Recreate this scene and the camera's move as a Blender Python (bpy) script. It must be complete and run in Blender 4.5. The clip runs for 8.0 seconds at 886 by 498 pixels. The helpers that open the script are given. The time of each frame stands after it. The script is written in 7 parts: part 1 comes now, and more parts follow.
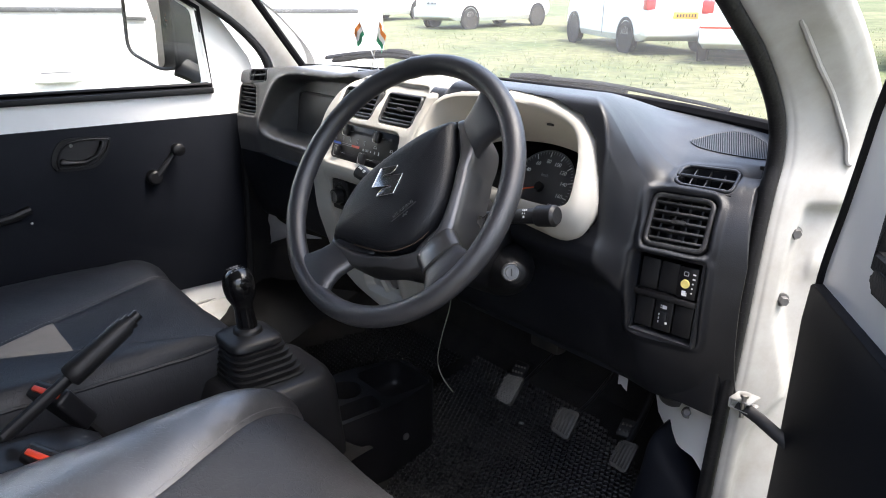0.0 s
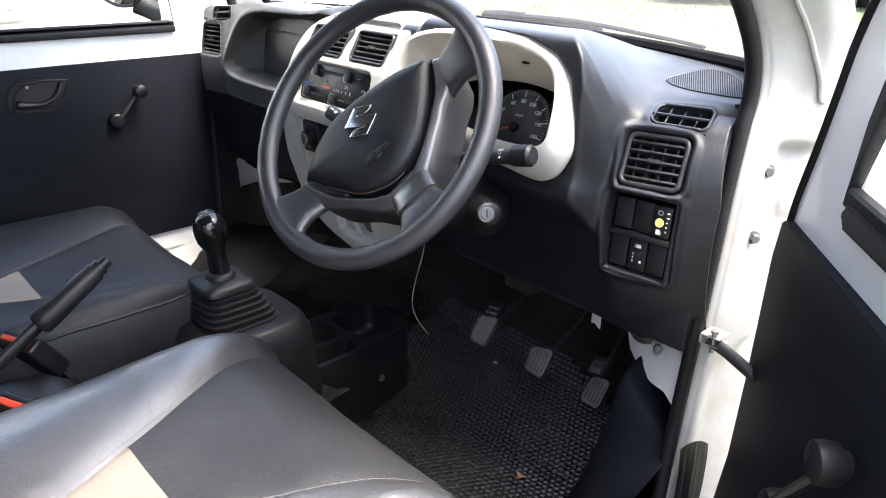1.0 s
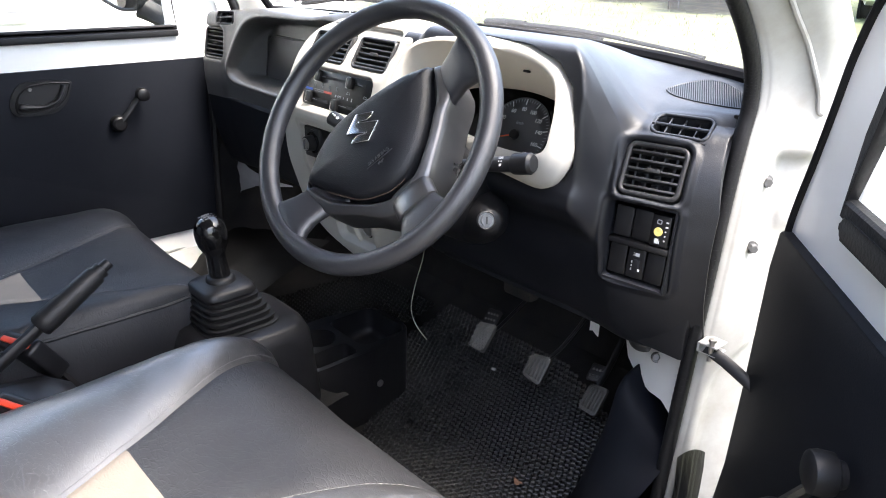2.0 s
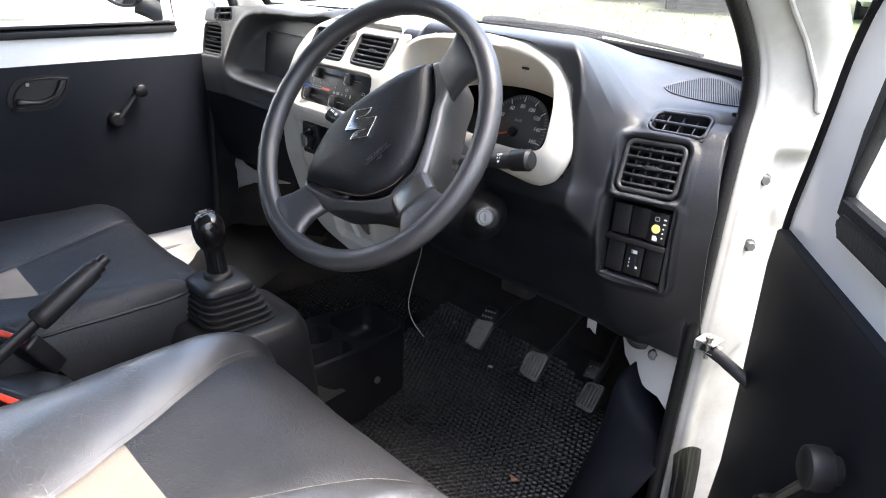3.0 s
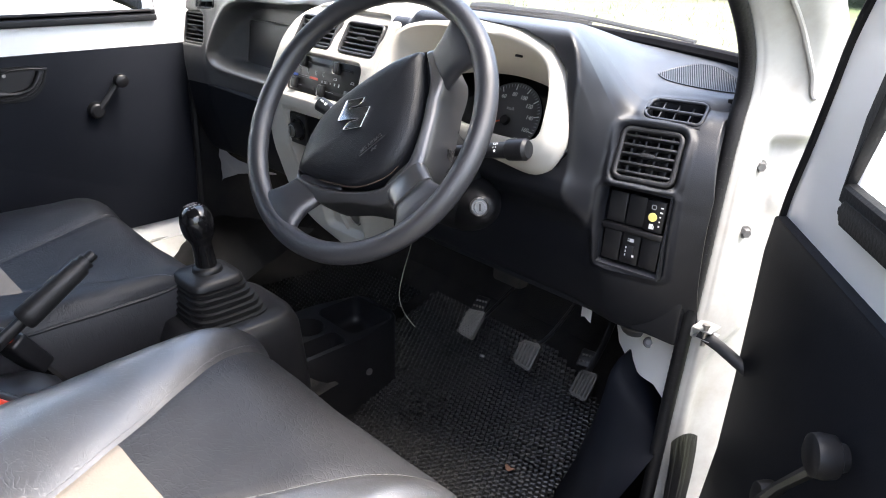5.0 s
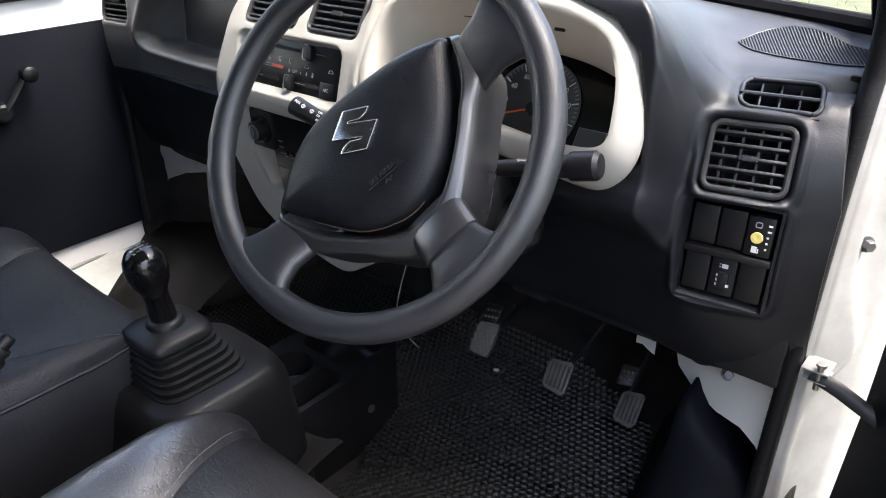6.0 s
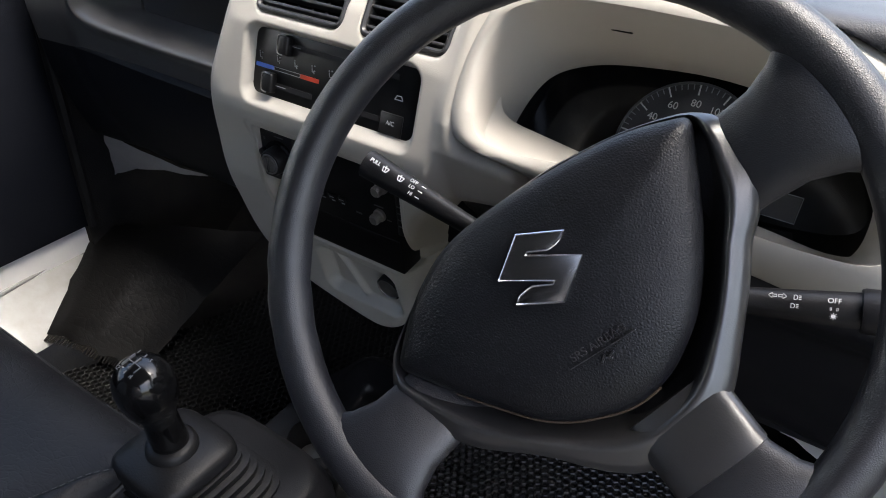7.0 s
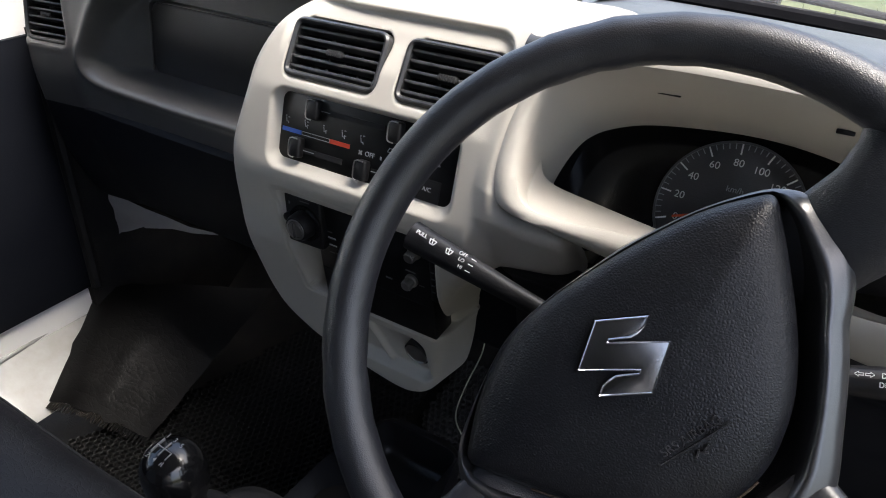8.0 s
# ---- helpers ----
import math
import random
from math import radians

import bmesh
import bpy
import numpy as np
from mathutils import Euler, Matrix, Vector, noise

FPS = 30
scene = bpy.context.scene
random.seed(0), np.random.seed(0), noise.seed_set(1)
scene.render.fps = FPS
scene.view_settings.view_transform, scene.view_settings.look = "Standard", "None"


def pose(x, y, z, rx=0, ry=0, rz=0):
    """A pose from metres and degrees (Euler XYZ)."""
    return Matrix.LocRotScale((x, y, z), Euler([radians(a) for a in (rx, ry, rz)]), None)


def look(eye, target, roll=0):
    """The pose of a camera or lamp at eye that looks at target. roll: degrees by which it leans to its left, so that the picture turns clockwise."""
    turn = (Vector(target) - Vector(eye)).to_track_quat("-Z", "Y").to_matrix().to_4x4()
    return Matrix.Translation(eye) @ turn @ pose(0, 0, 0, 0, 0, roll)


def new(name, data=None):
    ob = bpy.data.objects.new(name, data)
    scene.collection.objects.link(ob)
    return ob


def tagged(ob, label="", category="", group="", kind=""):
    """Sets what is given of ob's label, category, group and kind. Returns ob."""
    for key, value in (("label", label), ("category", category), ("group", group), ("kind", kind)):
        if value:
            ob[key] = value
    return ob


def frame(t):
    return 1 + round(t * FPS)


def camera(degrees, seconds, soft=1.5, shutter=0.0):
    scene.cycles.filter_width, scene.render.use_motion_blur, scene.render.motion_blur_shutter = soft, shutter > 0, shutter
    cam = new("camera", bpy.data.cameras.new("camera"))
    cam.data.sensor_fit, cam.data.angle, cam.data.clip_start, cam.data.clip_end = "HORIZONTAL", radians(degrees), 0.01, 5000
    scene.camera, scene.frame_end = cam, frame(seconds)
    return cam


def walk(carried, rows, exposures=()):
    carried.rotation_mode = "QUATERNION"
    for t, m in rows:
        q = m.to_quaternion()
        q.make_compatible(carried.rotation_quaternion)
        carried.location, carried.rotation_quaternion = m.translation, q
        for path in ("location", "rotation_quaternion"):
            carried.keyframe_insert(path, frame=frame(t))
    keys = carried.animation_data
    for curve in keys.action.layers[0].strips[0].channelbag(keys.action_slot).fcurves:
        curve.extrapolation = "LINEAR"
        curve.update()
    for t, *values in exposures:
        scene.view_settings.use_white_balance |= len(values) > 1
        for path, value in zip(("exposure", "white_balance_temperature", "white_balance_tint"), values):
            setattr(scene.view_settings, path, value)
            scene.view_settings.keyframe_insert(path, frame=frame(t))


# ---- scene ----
cam = camera(63.1, 8.0, soft=1.0)
PATH = [
    (0, (1.034, -0.124, 1.483), (-0.41, 1.103, 0.846), 0.6),
    (0.5, (1.02, -0.12, 1.479), (-0.346, 1.152, 0.761), 1.1),
    (1, (1.026, -0.127, 1.478), (-0.321, 1.128, 0.697), 0.9),
    (1.5, (1.028, -0.13, 1.482), (-0.325, 1.127, 0.714), 1.3),
    (3, (1.029, -0.133, 1.478), (-0.314, 1.133, 0.709), 1.9),
    (3.5, (1.028, -0.138, 1.478), (-0.321, 1.124, 0.712), 2.0),
    (4, (1.026, -0.142, 1.477), (-0.325, 1.119, 0.713), 2.1),
    (4.5, (1.022, -0.147, 1.476), (-0.32, 1.123, 0.71), 2.2),
    (4.7, (1.016, -0.147, 1.48), (-0.318, 1.124, 0.702), 2.0),
    (5.8, (0.856, -0.048, 1.469), (-0.303, 1.313, 0.572), 0.2),
    (6, (0.765, -0.014, 1.477), (-0.392, 1.324, 0.543), -0.9),
    (6.2, (0.683, 0.023, 1.488), (-0.46, 1.358, 0.535), -0.0),
    (6.5, (0.569, 0.074, 1.509), (-0.533, 1.403, 0.5), 0.3),
    (7, (0.435, 0.106, 1.504), (-0.474, 1.48, 0.369), 1.6),
    (7.5, (0.382, 0.104, 1.511), (-0.524, 1.535, 0.448), 0.8),
    (8, (0.377, 0.108, 1.513), (-0.532, 1.549, 0.466), 1.0),
]
LIFT = 2.7  # stops: the phone exposes for the shaded cabin
walk(cam, [(t, look(eye, target, roll)) for t, eye, target, roll in PATH], exposures=[(0, LIFT), (0.5, LIFT + 0.65), (4.7, LIFT + 0.7), (6.0, LIFT + 0.2), (7.0, LIFT - 0.25), (8.0, LIFT - 0.35)])

# ---- light ----
SUN_UP, SUN_TURN = 66.0, 78.0  # degrees; turn clockwise from straight ahead of the van
world = bpy.data.worlds.new("sky")
scene.world = world
world.use_nodes = True
wn = world.node_tree.nodes
sky = wn.new("ShaderNodeTexSky")
sky.sky_type, sky.sun_disc = "NISHITA", False
sky.sun_elevation, sky.sun_rotation = radians(SUN_UP), radians(SUN_TURN)
sky.air_density, sky.dust_density = 1.0, 5.0
world.node_tree.links.new(sky.outputs[0], wn["Background"].inputs[0])
wn["Background"].inputs[1].default_value = 0.15
sun = new("sun", bpy.data.lights.new("sun", "SUN"))
sun.data.energy, sun.data.angle, sun.data.color = 1.4, radians(25), (1.0, 0.97, 0.93)
su = Vector((math.sin(radians(SUN_TURN)) * math.cos(radians(SUN_UP)), math.cos(radians(SUN_TURN)) * math.cos(radians(SUN_UP)), math.sin(radians(SUN_UP))))
sun.matrix_world = look(su * 30, (0, 0, 0))


# ---- materials ----
def material(name, colour, rough=0.5, metal=0.0, grain=0.0, size=400.0, stain=0.0, stain_size=6.0, stain_colour=None, coat=0.0, kind="noise", spec=0.5, rough_var=0.0, stretch=None):
    m = bpy.data.materials.new(name)
    m.use_nodes = True
    nt = m.node_tree
    n, li = nt.nodes, nt.links
    b = n["Principled BSDF"]
    b.inputs["Roughness"].default_value, b.inputs["Metallic"].default_value = rough, metal
    b.inputs["Coat Weight"].default_value, b.inputs["Specular IOR Level"].default_value = coat, spec
    b.inputs["Base Color"].default_value = (*colour, 1)
    tc = n.new("ShaderNodeTexCoord")
    at = tc.outputs["Object"]
    if stretch:
        mp = n.new("ShaderNodeMapping")
        mp.inputs["Scale"].default_value = stretch
        li.new(at, mp.inputs[0])
        at = mp.outputs[0]
    if stain:
        no = n.new("ShaderNodeTexNoise")
        no.inputs["Scale"].default_value, no.inputs["Detail"].default_value, no.inputs["Roughness"].default_value = stain_size, 8, 0.65
        li.new(at, no.inputs["Vector"])
        ra = n.new("ShaderNodeValToRGB")
        ra.color_ramp.elements[0].position, ra.color_ramp.elements[1].position = 0.38, 0.72
        c2 = stain_colour or tuple(min(1, c * 1.6 + 0.01) for c in colour)
        ra.color_ramp.elements[0].color = (*colour, 1)
        ra.color_ramp.elements[1].color = (*[a + (q - a) * stain for a, q in zip(colour, c2)], 1)
        li.new(no.outputs["Fac"], ra.inputs[0])
        li.new(ra.outputs[0], b.inputs["Base Color"])
        mr = n.new("ShaderNodeMapRange")
        mr.inputs["To Min"].default_value, mr.inputs["To Max"].default_value = max(0.02, rough - rough_var), min(1, rough + rough_var + 0.05)
        li.new(no.outputs["Fac"], mr.inputs["Value"])
        li.new(mr.outputs[0], b.inputs["Roughness"])
    if grain:
        if kind == "noise":
            te = n.new("ShaderNodeTexNoise")
            te.inputs["Scale"].default_value, te.inputs["Detail"].default_value = size, 3
            out = te.outputs["Fac"]
        else:
            te = n.new("ShaderNodeTexVoronoi")
            te.feature = "DISTANCE_TO_EDGE" if kind == "leather" else "F1"
            te.inputs["Scale"].default_value = size
            out = te.outputs["Distance"]
        li.new(at, te.inputs["Vector"])
        bu = n.new("ShaderNodeBump")
        bu.inputs["Strength"].default_value, bu.inputs["Distance"].default_value = grain, 0.0015
        li.new(out, bu.inputs["Height"])
        li.new(bu.outputs[0], b.inputs["Normal"])
    return m


def vinyl(name, colour, rough, wrinkle=0.35, crease=26.0, gloss=0.0, draw=2.8, groove=0.07):
    """Seat vinyl: fine pores and a web of stretched creases."""
    m = material(name, colour, rough, stain=0.5, stain_size=9, rough_var=0.08)
    n, li = m.node_tree.nodes, m.node_tree.links
    b = n["Principled BSDF"]
    tc = n.new("ShaderNodeTexCoord")
    wob = n.new("ShaderNodeTexNoise")
    wob.inputs["Scale"].default_value, wob.inputs["Detail"].default_value = 14, 4
    li.new(tc.outputs["Object"], wob.inputs["Vector"])
    mix = n.new("ShaderNodeVectorMath")
    mix.operation = "MULTIPLY_ADD"
    mix.inputs[1].default_value = (0.05, 0.05, 0.05)
    li.new(wob.outputs["Color"], mix.inputs[0])
    li.new(tc.outputs["Object"], mix.inputs[2])
    mp = n.new("ShaderNodeMapping")
    mp.inputs["Rotation"].default_value, mp.inputs["Scale"].default_value = (0, 0, radians(-25)), (1, draw, 1)
    li.new(mix.outputs[0], mp.inputs[0])
    vo = n.new("ShaderNodeTexVoronoi")
    vo.feature = "DISTANCE_TO_EDGE"
    vo.inputs["Scale"].default_value, vo.inputs["Detail"].default_value, vo.inputs["Roughness"].default_value = crease, 1.0, 0.7
    li.new(mp.outputs[0], vo.inputs["Vector"])
    ra = n.new("ShaderNodeValToRGB")
    ra.color_ramp.elements[0].position, ra.color_ramp.elements[1].position = 0.0, groove
    ra.color_ramp.elements[0].color, ra.color_ramp.elements[1].color = (0, 0, 0, 1), (1, 1, 1, 1)
    li.new(vo.outputs["Distance"], ra.inputs[0])
    fine = n.new("ShaderNodeTexVoronoi")
    fine.inputs["Scale"].default_value = 420
    li.new(tc.outputs["Object"], fine.inputs["Vector"])
    b1, b2 = n.new("ShaderNodeBump"), n.new("ShaderNodeBump")
    b1.inputs["Strength"].default_value, b1.inputs["Distance"].default_value = wrinkle, 0.002
    b.inputs["Coat Weight"].default_value, b.inputs["Coat Roughness"].default_value = gloss, 0.31
    b.inputs["Specular IOR Level"].default_value = 0.35 + 0.65 * gloss
    b2.inputs["Strength"].default_value, b2.inputs["Distance"].default_value = 0.12, 0.0006
    li.new(ra.outputs[0], b1.inputs["Height"])
    li.new(fine.outputs["Distance"], b2.inputs["Height"])
    li.new(b1.outputs[0], b2.inputs["Normal"])
    li.new(b2.outputs[0], b.inputs["Normal"])
    li.new(b2.outputs[0], b.inputs["Coat Normal"])
    return m


def pane(name, tint=(0.96, 0.98, 0.97), rough=0.0, film=0.0):
    m = bpy.data.materials.new(name)
    m.use_nodes = True
    n, li = m.node_tree.nodes, m.node_tree.links
    out = n["Material Output"]
    n.remove(n["Principled BSDF"])
    tr, gl, mx = n.new("ShaderNodeBsdfTransparent"), n.new("ShaderNodeBsdfGlossy"), n.new("ShaderNodeMixShader")
    tr.inputs[0].default_value = (*tint, 1)
    gl.inputs["Roughness"].default_value = rough
    fr, pw, ad = n.new("ShaderNodeLayerWeight"), n.new("ShaderNodeMath"), n.new("ShaderNodeMath")
    pw.operation, ad.operation = "POWER", "MULTIPLY_ADD"
    pw.inputs[1].default_value, ad.inputs[1].default_value, ad.inputs[2].default_value = 5.0, 0.9, 0.04
    li.new(fr.outputs["Facing"], pw.inputs[0])
    li.new(pw.outputs[0], ad.inputs[0])
    li.new(ad.outputs[0], mx.inputs[0])
    li.new(tr.outputs[0], mx.inputs[1])
    li.new(gl.outputs[0], mx.inputs[2])
    last = mx
    if film:
        di, m2, no, mu = n.new("ShaderNodeBsdfTranslucent"), n.new("ShaderNodeMixShader"), n.new("ShaderNodeTexNoise"), n.new("ShaderNodeMath")
        no.inputs["Scale"].default_value, no.inputs["Detail"].default_value = 5, 6
        mu.operation = "MULTIPLY"
        mu.inputs[1].default_value = film * 2
        li.new(no.outputs["Fac"], mu.inputs[0])
        li.new(mu.outputs[0], m2.inputs[0])
        li.new(mx.outputs[0], m2.inputs[1])
        li.new(di.outputs[0], m2.inputs[2])
        last = m2
    li.new(last.outputs[0], out.inputs[0])
    return m


def painted_sheen(m, colour, amount):
    """Paints sky sheen into a moulding's colour: level faces lighter, thinning on slopes, mottled."""
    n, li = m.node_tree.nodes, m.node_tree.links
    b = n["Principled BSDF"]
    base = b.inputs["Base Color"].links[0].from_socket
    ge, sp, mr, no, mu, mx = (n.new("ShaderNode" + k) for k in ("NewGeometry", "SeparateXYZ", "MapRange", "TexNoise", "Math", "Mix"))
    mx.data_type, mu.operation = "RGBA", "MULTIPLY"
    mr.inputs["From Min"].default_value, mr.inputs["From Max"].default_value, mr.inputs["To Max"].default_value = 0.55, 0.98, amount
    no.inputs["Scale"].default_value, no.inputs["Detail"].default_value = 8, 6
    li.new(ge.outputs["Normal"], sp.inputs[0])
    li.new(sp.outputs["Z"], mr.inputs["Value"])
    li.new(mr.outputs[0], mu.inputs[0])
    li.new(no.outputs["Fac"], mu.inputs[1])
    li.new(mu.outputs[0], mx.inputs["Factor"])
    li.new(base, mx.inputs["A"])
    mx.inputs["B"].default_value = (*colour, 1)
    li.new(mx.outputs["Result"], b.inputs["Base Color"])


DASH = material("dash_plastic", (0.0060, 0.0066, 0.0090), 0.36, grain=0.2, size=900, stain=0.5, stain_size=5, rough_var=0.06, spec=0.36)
# sky reflection on the dash top, put into its colour
painted_sheen(DASH, (0.10, 0.105, 0.115), 0.8)
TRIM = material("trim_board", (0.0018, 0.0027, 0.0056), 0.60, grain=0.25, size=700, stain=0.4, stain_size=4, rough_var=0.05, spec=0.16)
BLACK = material("black_plastic", (0.006, 0.006, 0.007), 0.38, grain=0.12, size=800, stain=0.4, stain_size=18, rough_var=0.06, spec=0.32)
GLOSSBLACK = material("gloss_black", (0.004, 0.004, 0.0045), 0.12, stain=0.3, stain_size=30, rough_var=0.04)
RIM = material("wheel_rubber", (0.0125, 0.013, 0.016), 0.36, grain=0.22, size=820, kind="leather", stain=0.35, stain_size=7, rough_var=0.05, spec=0.7)
PAD = material("pad_leathergrain", (0.006, 0.0065, 0.0085), 0.38, grain=0.30, size=560, kind="leather", stain=0.4, stain_size=12, rough_var=0.05, spec=0.27)
SATIN = material("satin_spoke", (0.020, 0.0198, 0.021), 0.27, grain=0.06, size=900, stain=0.5, stain_size=14, rough_var=0.05, spec=1.0)
BEIGE = material("beige_plastic", (0.40, 0.382, 0.345), 0.5, grain=0.1, size=1300, stain=0.3, stain_size=7, stain_colour=(0.335, 0.317, 0.28))
PANEL = material("satin_black_panel", (0.005, 0.005, 0.0055), 0.28, stain=0.4, stain_size=30, rough_var=0.05, spec=0.2)
GREY = material("grey_plastic", (0.07, 0.071, 0.075), 0.5, grain=0.2, size=700, stain=0.3)
VENT = material("vent_plastic", (0.016, 0.016, 0.0175), 0.36, stain=0.5, stain_size=40, stain_colour=(0.05, 0.05, 0.05), rough_var=0.05)
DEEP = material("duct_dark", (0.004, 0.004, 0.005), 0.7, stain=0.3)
WHITE = material("white_paint", (0.8, 0.8, 0.79), 0.28, coat=0.5, stain=0.25, stain_size=9, stain_colour=(0.66, 0.65, 0.62))
# White paint with random scuffs, its base darkened to offset the strong light.
WORN_DARKENED = material("worn_darkened_white", (0.285, 0.285, 0.279), 0.42, coat=0.12, stain=0.85, stain_size=16, stain_colour=(0.20, 0.19, 0.175), rough_var=0.1)
# Emblem chrome in two tones: darkened face, bright edge in place of highlights.
EMBLEM = material("darkened_chrome", (0.25, 0.25, 0.26), 0.22, 0.95, stain=0.3, stain_size=60, rough_var=0.08)
GLINT = material("glint_chrome", (0.80, 0.80, 0.82), 0.16, 1.0, stain=0.2, stain_size=60, rough_var=0.06)
ZINC = material("dark_zinc", (0.13, 0.13, 0.135), 0.36, 0.7, stain=0.5, stain_size=60, stain_colour=(0.06, 0.055, 0.05), rough_var=0.1)

STEEL = material("dull_steel", (0.42, 0.41, 0.4), 0.38, 1.0, grain=0.1, size=300, stain=0.5, stain_size=50, stain_colour=(0.2, 0.17, 0.14))
DARKSTEEL = material("painted_steel", (0.03, 0.03, 0.03), 0.45, 0.3, stain=0.5, stain_size=40, stain_colour=(0.12, 0.1, 0.08))
RUBBER = material("seal_rubber", (0.005, 0.005, 0.006), 0.55, grain=0.35, size=260, stain=0.4, stain_size=20, spec=0.25)
BOOT = material("boot_rubber", (0.008, 0.008, 0.009), 0.42, grain=0.2, size=500, stain=0.5, stain_size=25, stain_colour=(0.012, 0.012, 0.012), spec=0.3)
MAT = material("mat_rubber", (0.0105, 0.0105, 0.012), 0.31, grain=0.12, size=350, stain=0.6, stain_size=9, stain_colour=(0.028, 0.0265, 0.024), rough_var=0.1, spec=0.42)
# Copy of mat_rubber with the passenger footwell's shade put into its colour.
MATSHADED = material("shaded_mat_rubber", (0.004, 0.004, 0.0044), 0.55, grain=0.2, size=350, stain=0.5, stain_size=9, stain_colour=(0.010, 0.0095, 0.0085), spec=0.2)
TREAD = material("dusty_pedal_rubber", (0.10, 0.096, 0.088), 0.5, grain=0.3, size=350, stain=0.8, stain_size=30, stain_colour=(0.16, 0.15, 0.135), rough_var=0.1)
PEDAL = material("pedal_rubber", (0.030, 0.029, 0.027), 0.45, grain=0.3, size=350, stain=0.8, stain_size=30, stain_colour=(0.085, 0.078, 0.068), rough_var=0.1)
CARPET = material("floor_carpet", (0.009, 0.0088, 0.0095), 0.92, grain=0.6, size=500, stain=0.5, stain_size=14, stain_colour=(0.035, 0.032, 0.028), spec=0.2)
FLAP = material("dusty_floor_vinyl", (0.007, 0.007, 0.008), 0.4, grain=0.6, size=120, stain=0.9, stain_size=13, stain_colour=(0.028, 0.023, 0.017), rough_var=0.12)
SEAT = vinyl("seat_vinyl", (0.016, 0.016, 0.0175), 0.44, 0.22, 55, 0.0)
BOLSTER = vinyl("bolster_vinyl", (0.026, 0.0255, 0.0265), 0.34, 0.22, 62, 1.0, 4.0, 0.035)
# Dusty dash plastic, its colour lightened where the passenger's side gets too little light.
DUSTY_LIT = material("lightened_dusty_plastic", (0.038, 0.038, 0.040), 0.31, grain=0.2, size=900, stain=0.8, stain_size=6, stain_colour=(0.095, 0.093, 0.089), rough_var=0.07, spec=0.8)
# Darker, glossless copy of seat_vinyl; the passenger side's shade is in its colour.
DULL = vinyl("dull_darkened_vinyl", (0.008, 0.0085, 0.0105), 0.46, 0.22, 60, 0.0)
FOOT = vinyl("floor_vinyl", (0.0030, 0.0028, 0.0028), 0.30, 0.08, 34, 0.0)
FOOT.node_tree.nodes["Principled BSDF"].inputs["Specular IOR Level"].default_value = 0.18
FRIT = material("ceramic_band", (0.004, 0.004, 0.005), 0.8, stain=0.3, stain_size=20, spec=0.06)
SKIRT = vinyl("skirt_vinyl", (0.012, 0.0125, 0.015), 0.5, 0.1, 50)
PATCH = vinyl("beige_vinyl", (0.16, 0.137, 0.112), 0.5, 0.08, 60)
THREAD = material("grey_thread", (0.14, 0.14, 0.14), 0.8, grain=0.3, size=900)
RED = material("red_plastic", (0.50, 0.045, 0.018), 0.35, stain=0.4, stain_size=40)
ORANGE = material("needle_orange", (0.7, 0.1, 0.03), 0.5, stain=0.2)
BLUE = material("print_blue", (0.03, 0.1, 0.45), 0.5, stain=0.2)
FAINT = material("worn_print", (0.14, 0.14, 0.145), 0.5, stain=0.4, stain_size=200)
PRINT = material("print_white", (0.7, 0.7, 0.7), 0.5, stain=0.2)
DIAL = material("dial_grey", (0.3, 0.31, 0.33), 0.5, stain=0.2)
YELLOW = material("yellow_plate", (0.75, 0.62, 0.2), 0.4, stain=0.2)
PLATE = material("orange_plate", (0.75, 0.4, 0.05), 0.4, stain=0.2)
SHEET = material("clouded_plastic_sheet", (0.34, 0.33, 0.34), 0.35, grain=0.5, size=40, stain=0.5, stain_size=20, stain_colour=(0.3, 0.3, 0.3))
WIRE = material("pale_wire", (0.3, 0.32, 0.24), 0.5, stain=0.3)
GREEN = material("flag_green", (0.02, 0.2, 0.1), 0.7, stain=0.2)
SAFFRON = material("flag_orange", (0.8, 0.25, 0.05), 0.7, stain=0.2)
CLOTH = material("flag_white", (0.75, 0.75, 0.75), 0.7, stain=0.2)
GLASS = pane("clear_glass")
SCREEN = pane("windscreen_glass", film=0.03)
TAIL = material("tail_light_red", (0.45, 0.03, 0.03), 0.15, stain=0.3, coat=0.8)
ALLOY = material("silver_wheel_paint", (0.5, 0.5, 0.51), 0.4, stain=0.4, stain_size=20, stain_colour=(0.3, 0.28, 0.26))
TYRE = material("tyre_rubber", (0.015, 0.015, 0.015), 0.8, grain=0.3, size=120, stain=0.5, stain_colour=(0.06, 0.05, 0.04))
DARKGLASS = material("far_window_glass", (0.02, 0.025, 0.03), 0.06, stain=0.3)
LINER = material("headliner_cloth", (0.1, 0.1, 0.1), 0.9, grain=0.5, size=300, stain=0.3)


